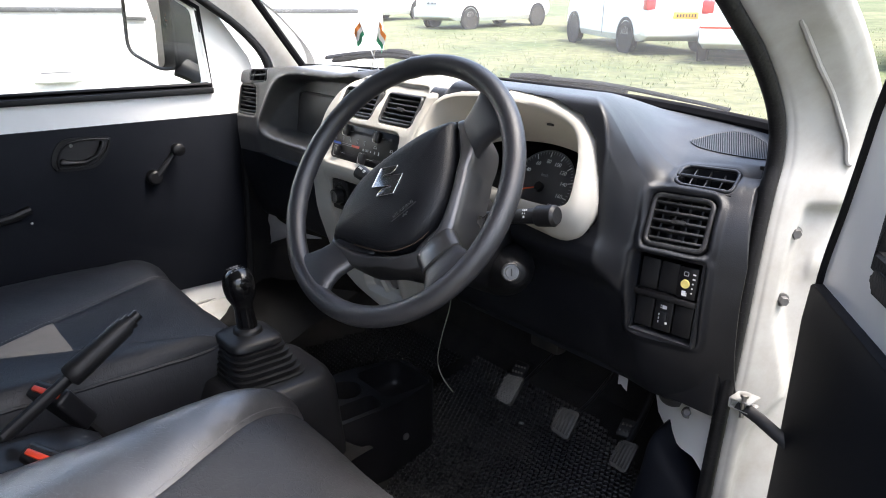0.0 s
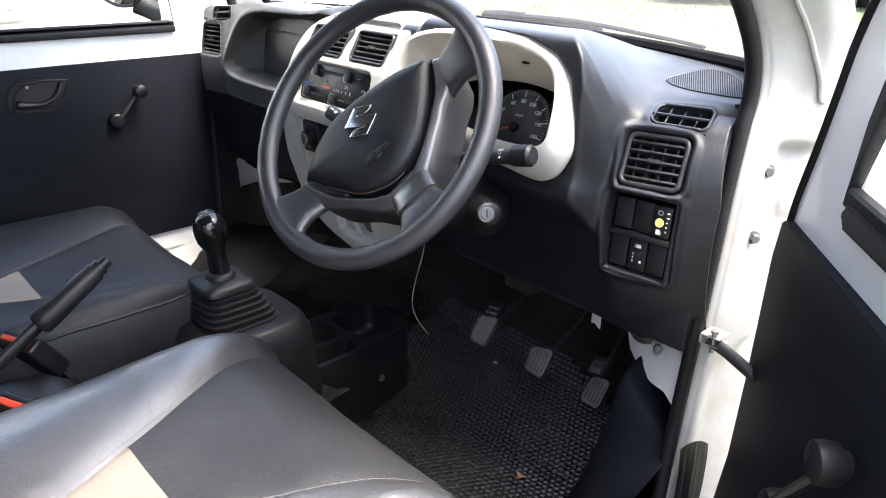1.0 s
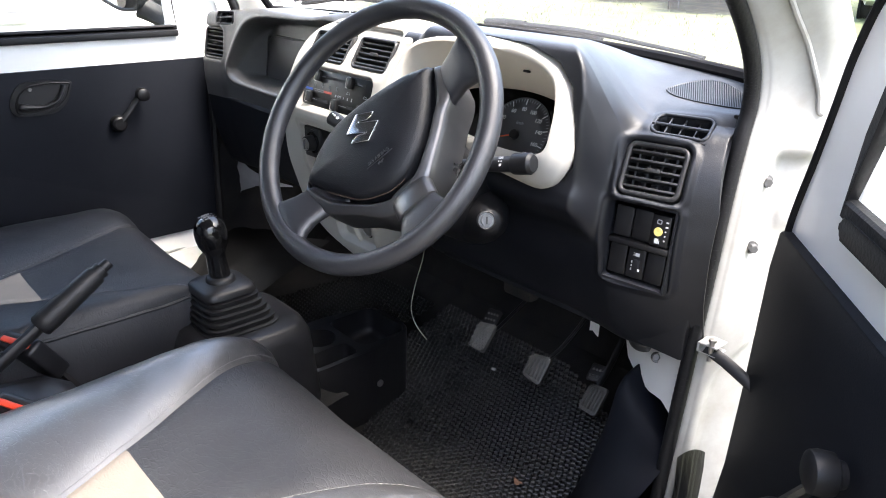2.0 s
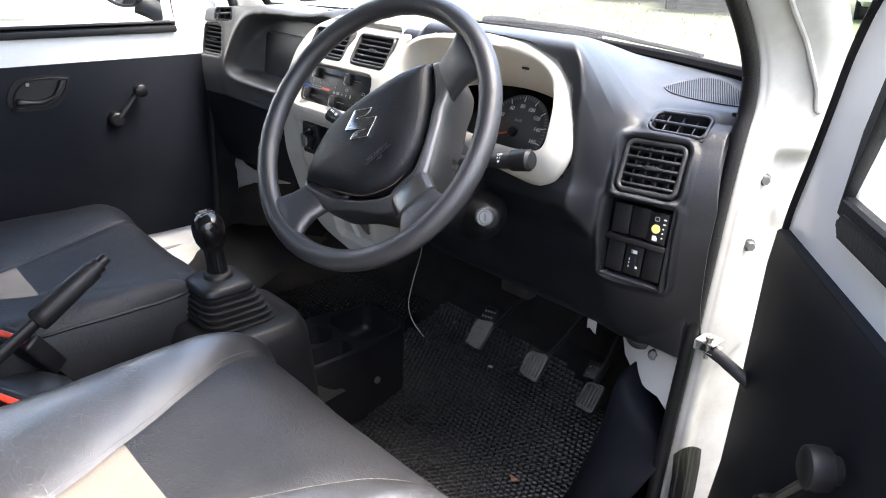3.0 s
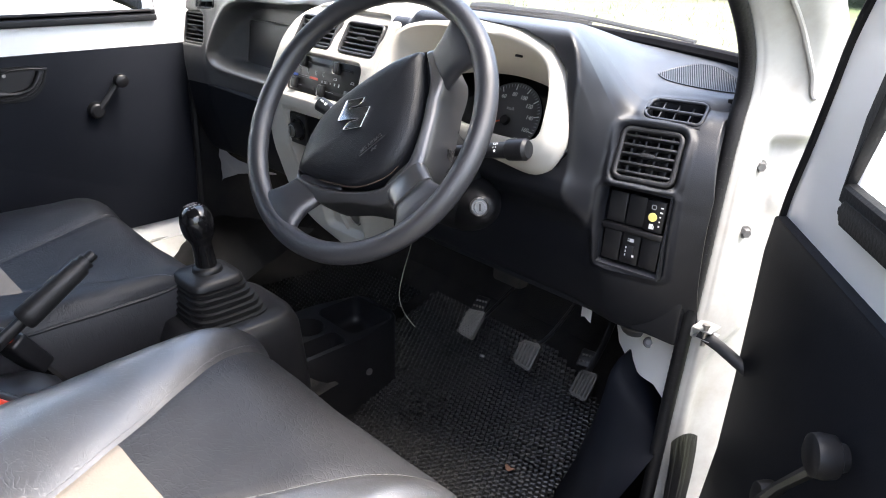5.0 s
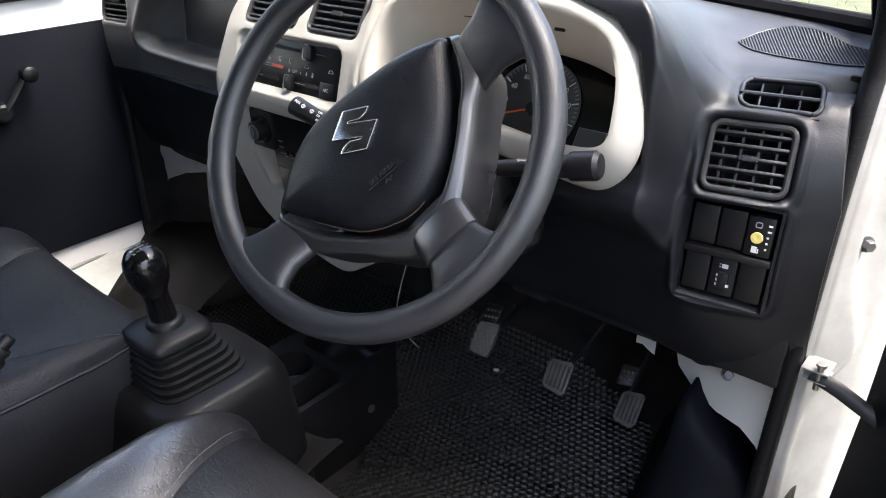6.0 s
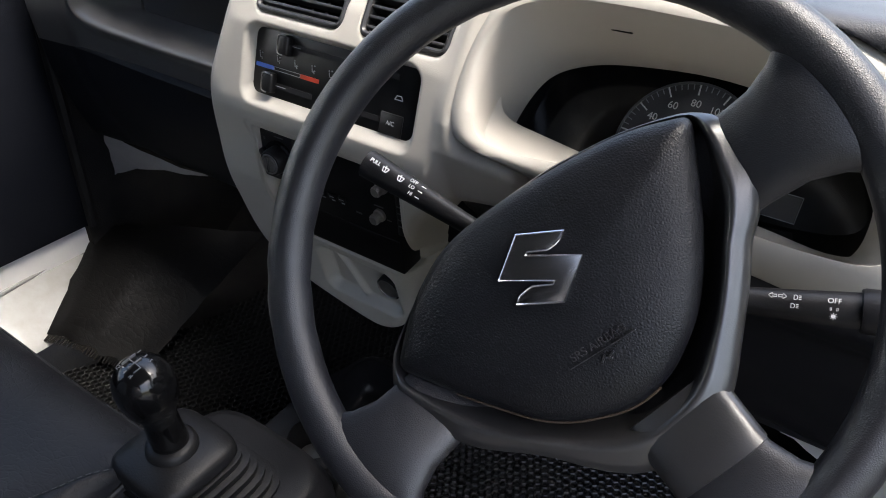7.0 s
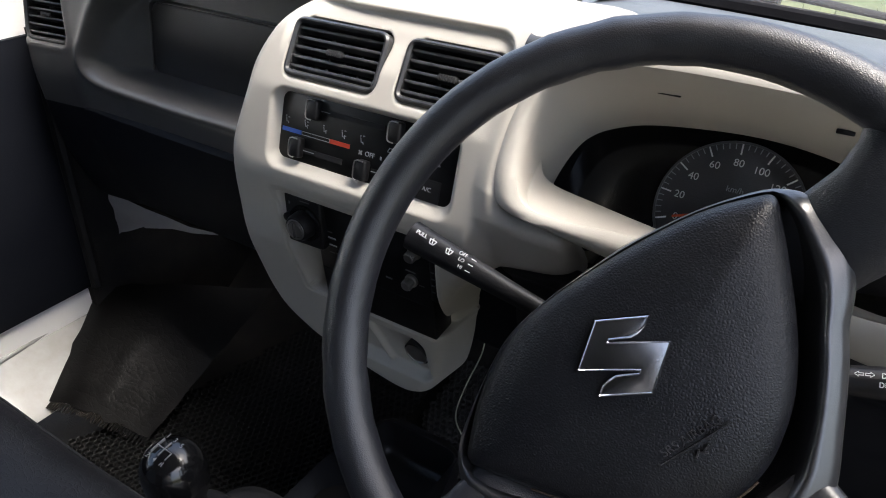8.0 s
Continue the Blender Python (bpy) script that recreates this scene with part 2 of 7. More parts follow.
def field_material():
    m = material("field_grass", (0.046, 0.066, 0.020), 0.95, grain=0.7, size=30, stain=1.0, stain_size=0.35, stain_colour=(0.15, 0.137, 0.083))
    n, li = m.node_tree.nodes, m.node_tree.links
    b = n["Principled BSDF"]
    old = b.inputs["Base Color"].links[0].from_socket
    tc, no, mx = n.new("ShaderNodeTexCoord"), n.new("ShaderNodeTexNoise"), n.new("ShaderNodeMix")
    mx.data_type, mx.blend_type = "RGBA", "MULTIPLY"
    mx.inputs["Factor"].default_value = 0.8
    no.inputs["Scale"].default_value, no.inputs["Detail"].default_value = 5.0, 6
    li.new(tc.outputs["Object"], no.inputs["Vector"])
    ra = n.new("ShaderNodeValToRGB")
    ra.color_ramp.elements[0].position, ra.color_ramp.elements[1].position = 0.3, 0.7
    ra.color_ramp.elements[0].color, ra.color_ramp.elements[1].color = (0.35, 0.4, 0.3, 1), (1.2, 1.15, 1, 1)
    li.new(no.outputs["Fac"], ra.inputs[0])
    li.new(old, mx.inputs["A"])
    li.new(ra.outputs[0], mx.inputs["B"])
    li.new(mx.outputs["Result"], b.inputs["Base Color"])
    return m


FIELD = field_material()


def blades_material():
    m = material("grass_blades", (0.15, 0.175, 0.09), 0.8, stain=0.8, stain_size=0.8, stain_colour=(0.14, 0.125, 0.075))
    return m


BLADES = blades_material()

# ---- building helpers ----
def pieces(name, bms, m, mat, parent):
    """Several small prints, each a part of its own."""
    for bm in bms:
        part(name, moved(bm, m), mat, parent)



WORLD = {}


def thing(name, at, label, category, group="", kind="", m=None):
    ob = new(name)
    ob.empty_display_size = 0.05
    m = m or Matrix.Translation(at)
    ob.matrix_basis = m
    WORLD[ob.name] = m
    return tagged(ob, label, category, group, kind)


def mesh_of(name, bm, mat, sharp=35):
    bmesh.ops.recalc_face_normals(bm, faces=bm.faces[:])
    me = bpy.data.meshes.new(name)
    bm.to_mesh(me)
    bm.free()
    me.materials.append(mat)
    for p in me.polygons:
        p.use_smooth = True
    me.set_sharp_from_angle(angle=radians(sharp))
    return me


def part(name, bm, mat, parent=None, label="", local=False, sharp=35):
    """One mesh object under a thing or a part; bm in world coordinates unless local."""
    ob = new(name, mesh_of(name, bm, mat, sharp))
    if parent is not None:
        ob.parent = parent
        m = WORLD.get(parent.name, Matrix.Identity(4))
        if not local:
            ob.matrix_parent_inverse = m.inverted()
            WORLD[ob.name] = Matrix.Identity(4)
        else:
            WORLD[ob.name] = m
            if parent.type == "MESH":
                pass
    if label:
        ob["label"] = label
    return ob


def solo(name, bm, mat, label, category, group="", kind="", sharp=35):
    return tagged(part(name, bm, mat, sharp=sharp), label, category, group, kind)


def bevel(bm, r, seg=2, angle=25):
    es = [e for e in bm.edges if len(e.link_faces) == 2 and e.calc_face_angle(0) > radians(angle)]
    if es and r > 0:
        bmesh.ops.bevel(bm, geom=es, offset=r, segments=seg, profile=0.5, affect="EDGES", clamp_overlap=True)
    return bm


def moved(bm, m):
    bmesh.ops.transform(bm, matrix=m, verts=bm.verts[:])
    return bm


def join(*bms):
    me = bpy.data.meshes.new("join")
    out = bmesh.new()
    for b in bms:
        b.to_mesh(me)
        out.from_mesh(me)
        b.free()
    bpy.data.meshes.remove(me)
    return out


def box(x0, x1, y0, y1, z0, z1, r=0.0, seg=2):
    bm = bmesh.new()
    bmesh.ops.create_cube(bm, size=1)
    moved(bm, Matrix.LocRotScale(((x0 + x1) / 2, (y0 + y1) / 2, (z0 + z1) / 2), None, (x1 - x0, y1 - y0, z1 - z0)))
    return bevel(bm, r, seg)


def tube(pts, radius, n=10, closed=False, flat=1.0):
    """A swept tube through points; radius may be a list."""
    pts = [Vector(p) for p in pts]
    k = len(pts)
    rad = radius if isinstance(radius, (list, tuple)) else [radius] * k
    bm = bmesh.new()
    rings, side = [], None
    for i, p in enumerate(pts):
        a, b = pts[(i - 1) % k] if closed or i else p, pts[(i + 1) % k] if closed or i < k - 1 else p
        d = (b - a).normalized()
        if side is None:
            side = d.orthogonal().normalized()
        side = (side - d * side.dot(d)).normalized()
        up = d.cross(side)
        rings.append([bm.verts.new(p + rad[i] * (math.cos(2 * math.pi * j / n) * side + flat * math.sin(2 * math.pi * j / n) * up)) for j in range(n)])
    for i in range(k if closed else k - 1):
        a, b = rings[i], rings[(i + 1) % k]
        for j in range(n):
            bm.faces.new((a[j], a[(j + 1) % n], b[(j + 1) % n], b[j]))
    if not closed:
        bm.faces.new(rings[0][::-1])
        bm.faces.new(rings[-1])
    return bm


def smooth_path(pts, k=6, closed=False):
    """Catmull-Rom through the points."""
    pts = [Vector(p) for p in pts]
    out, n = [], len(pts)
    for i in range(n if closed else n - 1):
        p0, p1, p2, p3 = (pts[(i - 1) % n], pts[i], pts[(i + 1) % n], pts[(i + 2) % n]) if closed else (pts[max(i - 1, 0)], pts[i], pts[i + 1], pts[min(i + 2, n - 1)])
        for j in range(k):
            t = j / k
            out.append(0.5 * ((2 * p1) + (p2 - p0) * t + (2 * p0 - 5 * p1 + 4 * p2 - p3) * t * t + (3 * p1 - p0 - 3 * p2 + p3) * t ** 3))
    if not closed:
        out.append(pts[-1])
    return out


def loft(rings, cap=True, wrap=True):
    bm = bmesh.new()
    vs = [[bm.verts.new(p) for p in r] for r in rings]
    n = len(vs[0])
    for a, b in zip(vs, vs[1:]):
        for j in range(n if wrap else n - 1):
            bm.faces.new((a[j], a[(j + 1) % n], b[(j + 1) % n], b[j]))
    if cap and wrap:
        bm.faces.new(vs[0][::-1])
        bm.faces.new(vs[-1])
    return bm


def lathe(profile, at, axis, n=20):
    """profile: (radius, along) pairs; axis: direction."""
    m = Vector(axis).normalized().to_track_quat("Z", "Y").to_matrix().to_4x4()
    rings = [[(max(r, 1e-5) * math.cos(2 * math.pi * j / n), max(r, 1e-5) * math.sin(2 * math.pi * j / n), h) for j in range(n)] for r, h in profile]
    return moved(loft(rings), Matrix.Translation(at) @ m)


def rounded(points, r, k=5):
    """A closed outline (2D) with its corners rounded by r."""
    out, n = [], len(points)
    for i in range(n):
        p, a, b = Vector(points[i]), Vector(points[i - 1]), Vector(points[(i + 1) % n])
        ri = r[i] if isinstance(r, (list, tuple)) else r
        u, w = (a - p), (b - p)
        ri = min(ri, u.length * 0.48, w.length * 0.48)
        s, e = p + u.normalized() * ri, p + w.normalized() * ri
        for j in range(k + 1):
            t = j / k
            out.append((1 - t) ** 2 * s + 2 * t * (1 - t) * p + t * t * e)
    return [tuple(q) for q in out]


def extrude(outline, m, depth, r=0.0, seg=2):
    """A 2D outline in the plane of m (x, y), made thick along m's z from 0 to depth."""
    bm = bmesh.new()
    a = [bm.verts.new((p[0], p[1], 0)) for p in outline]
    b = [bm.verts.new((p[0], p[1], depth)) for p in outline]
    n = len(a)
    bm.faces.new(a[::-1])
    top = bm.faces.new(b)
    for i in range(n):
        bm.faces.new((a[i], a[(i + 1) % n], b[(i + 1) % n], b[i]))
    if r:
        bmesh.ops.bevel(bm, geom=list(top.edges), offset=r, segments=seg, profile=0.5, affect="EDGES", clamp_overlap=True)
    return moved(bm, m)


def frame_strip(outline, m, width, depth, r=0.0):
    """A flat ring that follows a 2D outline, of that width (inwards) and depth."""
    c = Vector((sum(p[0] for p in outline) / len(outline), sum(p[1] for p in outline) / len(outline)))
    n = len(outline)
    inner = []
    for i in range(n):
        p, a, b = Vector(outline[i]), Vector(outline[i - 1]), Vector(outline[(i + 1) % n])
        d = (b - a).normalized()
        q = Vector((-d.y, d.x))
        if q.dot(c - p) < 0:
            q = -q
        inner.append(p + q * width)
    rings = [[(p[0], p[1], 0) for p in outline], [(p[0], p[1], depth - r) for p in outline],
             [tuple(Vector((*p, depth)) * 1.0 + Vector((*(Vector(i) - Vector(p)).normalized(), 0)) * r) for p, i in zip(outline, inner)],
             [tuple(Vector((*i, depth)) + Vector((*(Vector(p) - Vector(i)).normalized(), 0)) * r) for p, i in zip(outline, inner)],
             [(i[0], i[1], depth - r) for i in inner], [(i[0], i[1], 0) for i in inner]]
    bm = bmesh.new()
    vs = [[bm.verts.new(p) for p in ring] for ring in rings]
    for k in range(6):
        a, b = vs[k], vs[(k + 1) % 6]
        for j in range(n):
            bm.faces.new((a[j], a[(j + 1) % n], b[(j + 1) % n], b[j]))
    return moved(bm, m)


def cut(ob, cutters):
    """Cuts openings into a mesh object, once and for all."""
    for bm in cutters:
        bmesh.ops.recalc_face_normals(bm, faces=bm.faces[:])
        me = bpy.data.meshes.new("cutter")
        bm.to_mesh(me)
        bm.free()
        co = new("cutter", me)
        mod = ob.modifiers.new("cut", "BOOLEAN")
        mod.operation, mod.solver, mod.object = "DIFFERENCE", "EXACT", co
        made = bpy.data.meshes.new_from_object(ob.evaluated_get(bpy.context.evaluated_depsgraph_get()))
        ob.modifiers.remove(mod)
        old = ob.data
        ob.data = made
        bpy.data.meshes.remove(old)
        bpy.data.objects.remove(co)
        bpy.data.meshes.remove(me)
    for p in ob.data.polygons:
        p.use_smooth = True
    ob.data.set_sharp_from_angle(angle=radians(35))
    return ob


def soften(ob, width, seg=2, angle=40, skip=None):
    """Rounds the sharp edges; skip: the frame of a plate whose top edge (at its x axis) stays sharp."""
    mod = ob.modifiers.new("soft", "BEVEL")
    mod.width, mod.segments, mod.limit_method, mod.angle_limit = width, seg, "ANGLE", radians(angle)
    if skip:
        mod.limit_method = "WEIGHT"
        bm = bmesh.new()
        bm.from_mesh(ob.data)
        w = bm.edges.layers.float.new("bevel_weight_edge")
        for e in bm.edges:
            if len(e.link_faces) == 2 and e.calc_face_angle(0) > radians(angle) and any((skip @ v.co).y < 0.0 for v in e.verts):
                e[w] = 1.0
        bm.to_mesh(ob.data)
        bm.free()
    return ob


def plane_at(origin, right, up):
    """Matrix whose x is right, y is up and z faces the viewer's side (right x up)."""
    r = Vector(right).normalized()
    u = Vector(up)
    u = (u - r * u.dot(r)).normalized()
    w = r.cross(u)
    return Matrix(((r.x, u.x, w.x, origin[0]), (r.y, u.y, w.y, origin[1]), (r.z, u.z, w.z, origin[2]), (0, 0, 0, 1)))


def text(words, m, size, mat, parent, name="lettering", depth=0.0002):
    cu = bpy.data.curves.new("letters", "FONT")
    cu.body, cu.size, cu.align_x, cu.align_y, cu.extrude = words, size, "CENTER", "CENTER", depth
    ob = new("letters", cu)
    me = bpy.data.meshes.new_from_object(ob.evaluated_get(bpy.context.evaluated_depsgraph_get()))
    bpy.data.objects.remove(ob)
    bm = bmesh.new()
    bm.from_mesh(me)
    bpy.data.meshes.remove(me)
    return part(name, moved(bm, m), mat, parent)

def ease(v):
    v = np.clip(v, 0, 1)
    return v * v * (3 - 2 * v)


def sheet(name, p, keep, mat, parent, label="", sharp=50):
    """One moulded skin from a grid of points (rows, columns, 3) and a mask of the cells to keep."""
    r, c = p.shape[:2]
    idx = np.arange(r * c).reshape(r, c)
    q = np.stack([idx[:-1, :-1], idx[:-1, 1:], idx[1:, 1:], idx[1:, :-1]], -1)[keep]
    used, back = np.unique(q, return_inverse=True)
    me = bpy.data.meshes.new(name)
    me.from_pydata(p.reshape(-1, 3)[used].tolist(), [], back.reshape(-1, 4).tolist())
    me.materials.append(mat)
    for f in me.polygons:
        f.use_smooth = True
    me.set_sharp_from_angle(angle=radians(sharp))
    ob = new(name, me)
    ob.parent = parent
    ob.matrix_parent_inverse = WORLD[parent.name].inverted()
    WORLD[ob.name] = Matrix.Identity(4)
    if label:
        ob["label"] = label
    return ob


# ---- setting: the field ----
def slope(x, y):
    """Height of the field, which rises gently ahead of the van."""
    return 0.2 + 0.033 * (-0.5 * x + 0.86 * y)


def ground():
    bm = bmesh.new()
    steps = [-400, -150, -60, -30, -20, -14, -10, -7, -4, -1, 2, 5, 8, 11, 14, 17, 20, 24, 28, 34, 42, 55, 80, 150, 400]
    rows = [[bm.verts.new((x, y, slope(x, y) + (0.05 * noise.noise((x * 0.35, y * 0.35, 0)) if abs(x) < 60 else 0))) for x in steps] for y in steps]
    for a, b in zip(rows, rows[1:]):
        for i in range(len(steps) - 1):
            bm.faces.new((a[i], a[i + 1], b[i + 1], b[i]))
    solo("ground", bm, FIELD, "patchy grass field with bare sandy earth", "ground", kind="structure")


ground()


def grass():
    rng = random.Random(4)
    bm = bmesh.new()
    for _ in range(5000):
        y = rng.uniform(4.5, 24)
        x = rng.uniform(-1.25 * y, 0.12 * y + 1.0)
        if noise.noise((x * 0.35, y * 0.35, 3)) < -0.05:
            continue
        z = slope(x, y) + 0.02
        for _ in range(3):
            a, h = rng.uniform(0, 6.28), rng.uniform(0.015, 0.05)
            w = rng.uniform(0.004, 0.009)
            px, py = x + rng.uniform(-0.1, 0.1), y + rng.uniform(-0.1, 0.1)
            t = (px + rng.uniform(-0.06, 0.06), py + rng.uniform(-0.06, 0.06), z + h)
            bm.faces.new([bm.verts.new(p) for p in ((px - w * math.cos(a), py - w * math.sin(a), z - 0.03), (px + w * math.cos(a), py + w * math.sin(a), z - 0.03), t)])
    solo("grass", bm, BLADES, "thin dry green grass growing in the field", "grass", kind="stuff")


grass()


# ---- the van's own shell ----
def y_screen(x, z):
    """The windscreen's inner face."""
    return 0.97 - 0.40 * x * x - 0.79 * (z - 1.335)


def shell():
    # floor with a raised toe board, in one sheet
    rows = [(-1.6, 0.6), (-0.3, 0.6), (0.2, 0.605), (0.75, 0.606), (0.90, 0.625), (1.01, 0.70), (1.07, 0.9), (1.09, 1.25)]
    xs = [-0.72, -0.5, -0.25, 0, 0.25, 0.5, 0.66]
    top = loft([[(x, y, z) for x in xs] for y, z in rows], wrap=False)
    bot = loft([[(x, y + (0.03 if i > 4 else 0), z - 0.03) for x in xs] for i, (y, z) in enumerate(rows)], wrap=False)
    solo("floor", join(top, bot), CARPET, "black carpeted cab floor rising to the toe board", "floor", kind="structure")
    # unseen roof, back wall and windowless rear sides, dark to cut the cabin's stray light
    roof = [[(x, y, 1.9 - 0.09 * (x / 0.72) ** 2 - (0.03 if y > 0.4 else 0)) for x in (-0.72, -0.6, -0.3, 0, 0.3, 0.6, 0.72)] for y in (-1.6, -0.5, 0.3, 0.54)]
    up = [[(x, y, z + 0.035) for x, y, z in r] for r in roof]
    solo("ceiling", join(loft(roof, wrap=False), loft(up, wrap=False)), LINER, "unseen dark cloth headliner under the van's roof", "ceiling", kind="structure")
    solo("wall_back", box(-0.72, 0.72, -1.66, -1.6, 0.6, 1.9), TRIM, "unseen dark wall closing the van's rear", "wall", kind="structure")
    for name, x in (("wall_left", -0.72), ("wall_right", 0.69)):
        solo(name, box(x, x + 0.03, -1.6, -0.36, 0.6, 1.84), TRIM, "unseen dark windowless side wall of the van", "wall", kind="structure")
    for x, ya, zb in ((-0.69, 0.662, 1.235), (0.618, 0.742, 1.30)):
        solo("side_panel", join(box(x, x + 0.02, ya, 1.1, 0.8, zb), box(x, x + 0.02, 0.645 if x < 0 else 0.742, 1.1, 0.58, 0.8)), CARPET, "dark lining ahead of the door", "panel", kind="structure")
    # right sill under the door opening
    solo("door_sill", box(0.6, 0.7, -0.36, 0.72, 0.5, 0.64, 0.02), WORN_DARKENED, "white painted door sill", "sill", kind="structure")


shell()


def windscreen():
    zs, xs = [1.335 + 0.06 * i for i in range(9)], [-0.62 + 0.062 * i for i in range(21)]
    inner = loft([[(x * (1 - 0.12 * (z - 1.335)), y_screen(x, z), z) for x in xs] for z in zs], wrap=False)
    ob = solo("windscreen", inner, SCREEN, "slightly dusty clear windscreen", "windscreen", kind="structure")
    ob.visible_shadow = False
    # black ceramic band and rubber round it
    edge = [(x, y_screen(x, 1.334) - 0.006, 1.334) for x in xs]
    part("seal", tube(edge, 0.0110, 8, flat=0.8), FRIT, ob, "black rubber windscreen seal")
    for s in (-1, 1):
        part("seal", tube([(s * 0.62 * (1 - 0.12 * (z - 1.335)), y_screen(0.62, z) - 0.002, z) for z in zs], 0.009, 8), FRIT, ob)
    part("seal", tube([(x * 0.94, y_screen(x, 1.815) - 0.004, 1.815) for x in xs], 0.014, 8), RUBBER, ob)


windscreen()


def scuttle():
    """Black cowl outside the glass, on which the wipers lie."""
    xs = [-0.66 + 0.066 * i for i in range(21)]
    bm = loft([[(x, 0.985 - 0.4 * x * x + d, z) for x in xs] for d, z in ((0.0, 1.318), (0.03, 1.325), (0.09, 1.31), (0.14, 1.27), (0.3, 1.1))], wrap=False)
    solo("scuttle", bm, WHITE, "white nose panel below the windscreen", "body panel", kind="structure")
    for pts, blade, thick in (([(-0.05, 0.978, 1.347), (0.038, 0.980, 1.349), (0.131, 0.973, 1.351), (0.193, 0.965, 1.352), (0.275, 0.951, 1.350), (0.354, 0.932, 1.347), (0.43, 0.910, 1.345), (0.488, 0.890, 1.343)], (0.0, 0.55), (0.0, 0.22)),
                              ([(-0.56, 0.845, 1.360), (-0.484, 0.866, 1.372), (-0.41, 0.885, 1.380), (-0.349, 0.902, 1.382), (-0.283, 0.924, 1.375), (-0.22, 0.94, 1.364)], (0.05, 0.95), (0.5, 0.75))):
        w = thing("windscreen_wiper", pts[0], "black wiper lying across the foot of the windscreen", "wiper", "wipers")
        path = smooth_path(pts, 5)
        n = len(path)
        part("arm", tube(path, [0.0062 - 0.0030 * i / n for i in range(n)], 8, flat=0.7), RUBBER, w)
        low = path[int(blade[0] * n):int(blade[1] * n)]
        part("blade", tube([p + Vector((0.012, 0.002, -0.008)) for p in low], [0.0050 + 0.0028 * abs(math.sin(i * 0.55)) for i in range(len(low))], 8, flat=0.8), RUBBER, w, "black rubber wiper blade")
        mid = path[int(thick[0] * n):int(thick[1] * n)]
        part("bracket", tube([p + Vector((0, 0.001, 0.001)) for p in mid], [0.0092 - 0.003 * abs(2 * i / len(mid) - 1) for i in range(len(mid))], 8, flat=0.7), RUBBER, w)


scuttle()


def seal_line(side):
    """Door opening edge, bottom to roof, as (y, z)."""
    return [(0.60, 0.63), (0.665, 0.70), (0.68, 0.80), (0.69, 0.90), (0.70, 0.99), (0.71, 1.085), (0.72, 1.196), (0.731, 1.272), (0.739, 1.312), (0.732, 1.352), (0.706, 1.392), (0.654, 1.442), (0.591, 1.486), (0.40, 1.62), (0.2, 1.76), (0.05, 1.815)]


def pillar(side, x_in, x_out):
    """White A-pillar with its ribbed black door seal; the driver's shows its pressed hinge pocket."""
    line = seal_line(side) if side > 0 else seal_line(side)[6:]
    path = smooth_path([(0, y, z) for y, z in line], 10)
    across = np.linspace(0, 1, 41)
    t = thing("pillar", (side * x_in, 0.7, 0.62), "white painted windscreen pillar with scuffed paint", "pillar", kind="structure")
    rows = []
    for q in path:
        y, z = q.y, q.z
        up = max(0.0, min(1.0, (z - 1.36) / 0.1))
        d = 0.11 - 0.03 * up
        knots = [(-0.012, 0.004), (0.004, 0.002), (0.016, 0.020), (0.030, 0.040), (x_out - x_in - 0.004, 0.066), (x_out - x_in + 0.012, d + 0.012), (x_out - x_in - 0.02, d + 0.045)]
        at = [0.0, 0.12, 0.28, 0.45, 0.74, 0.9, 1.0]
        px = np.interp(across, at, [k[0] for k in knots])
        py = np.interp(across, at, [k[1] for k in knots])
        px, py = [np.convolve(np.pad(v, 2, "edge"), np.ones(5) / 5, "valid") for v in (px, py)]
        if side > 0:
            # the pocket's edge wanders across the post, from the hinges down round the check strap
            rim = np.interp(z, [0.70, 0.80, 0.88, 0.93, 0.955, 0.98, 1.0, 1.025, 1.06, 1.10, 1.14, 1.20, 1.245], [0.30, 0.26, 0.24, 0.25, 0.30, 0.45, 0.56, 0.55, 0.46, 0.36, 0.32, 0.32, 0.36])
            deep = 0.017 * ease(np.array((z - 0.66) / 0.04)) * ease(np.array((1.262 - z) / 0.018))
            bulge = 0.006 * math.exp(-((z - 1.178) / 0.012) ** 2)
            into = ease((across - rim) / 0.07) * ease((0.93 - across) / 0.05)
            py = py + into * (deep - bulge * ease((across - 0.5) / 0.1))
            px = px - 0.35 * into * deep
            py = py + 0.003 * np.exp(-((across - 0.16) / 0.02) ** 2) * (1 - up)
        rows.append(np.column_stack([side * (x_in + px), y + py, np.full(len(across), z) + up * 0.03 * np.clip((across - 0.75) / 0.25, 0, 1)]))
    sheet("post", np.array(rows), np.ones((len(rows) - 1, len(across) - 1), bool), WORN_DARKENED, t, sharp=80)
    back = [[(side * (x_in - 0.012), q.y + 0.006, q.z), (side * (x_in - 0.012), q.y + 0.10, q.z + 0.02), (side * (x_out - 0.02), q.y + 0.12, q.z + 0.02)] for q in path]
    part("inner_face", loft(back, wrap=False), WORN_DARKENED, t, sharp=60)
    seal = smooth_path([(side * (x_in - 0.006), y - 0.006, z) for y, z in line], 9)
    part("seal", tube(seal, 0.0098, 12), RUBBER, t, "ribbed black rubber door seal")
    for k in range(4, len(seal) - 4):
        if 0.66 < seal[k].z < 1.5 and side > 0:
            d = (seal[k + 1] - seal[k - 1]).normalized()
            part("seal_rib", tube([seal[k] - d * 0.0011, seal[k] + d * 0.0011], 0.0100, 12), RUBBER, t)
    return t


right_post = pillar(1, 0.645, 0.705)
left_post = pillar(-1, 0.655, 0.70)
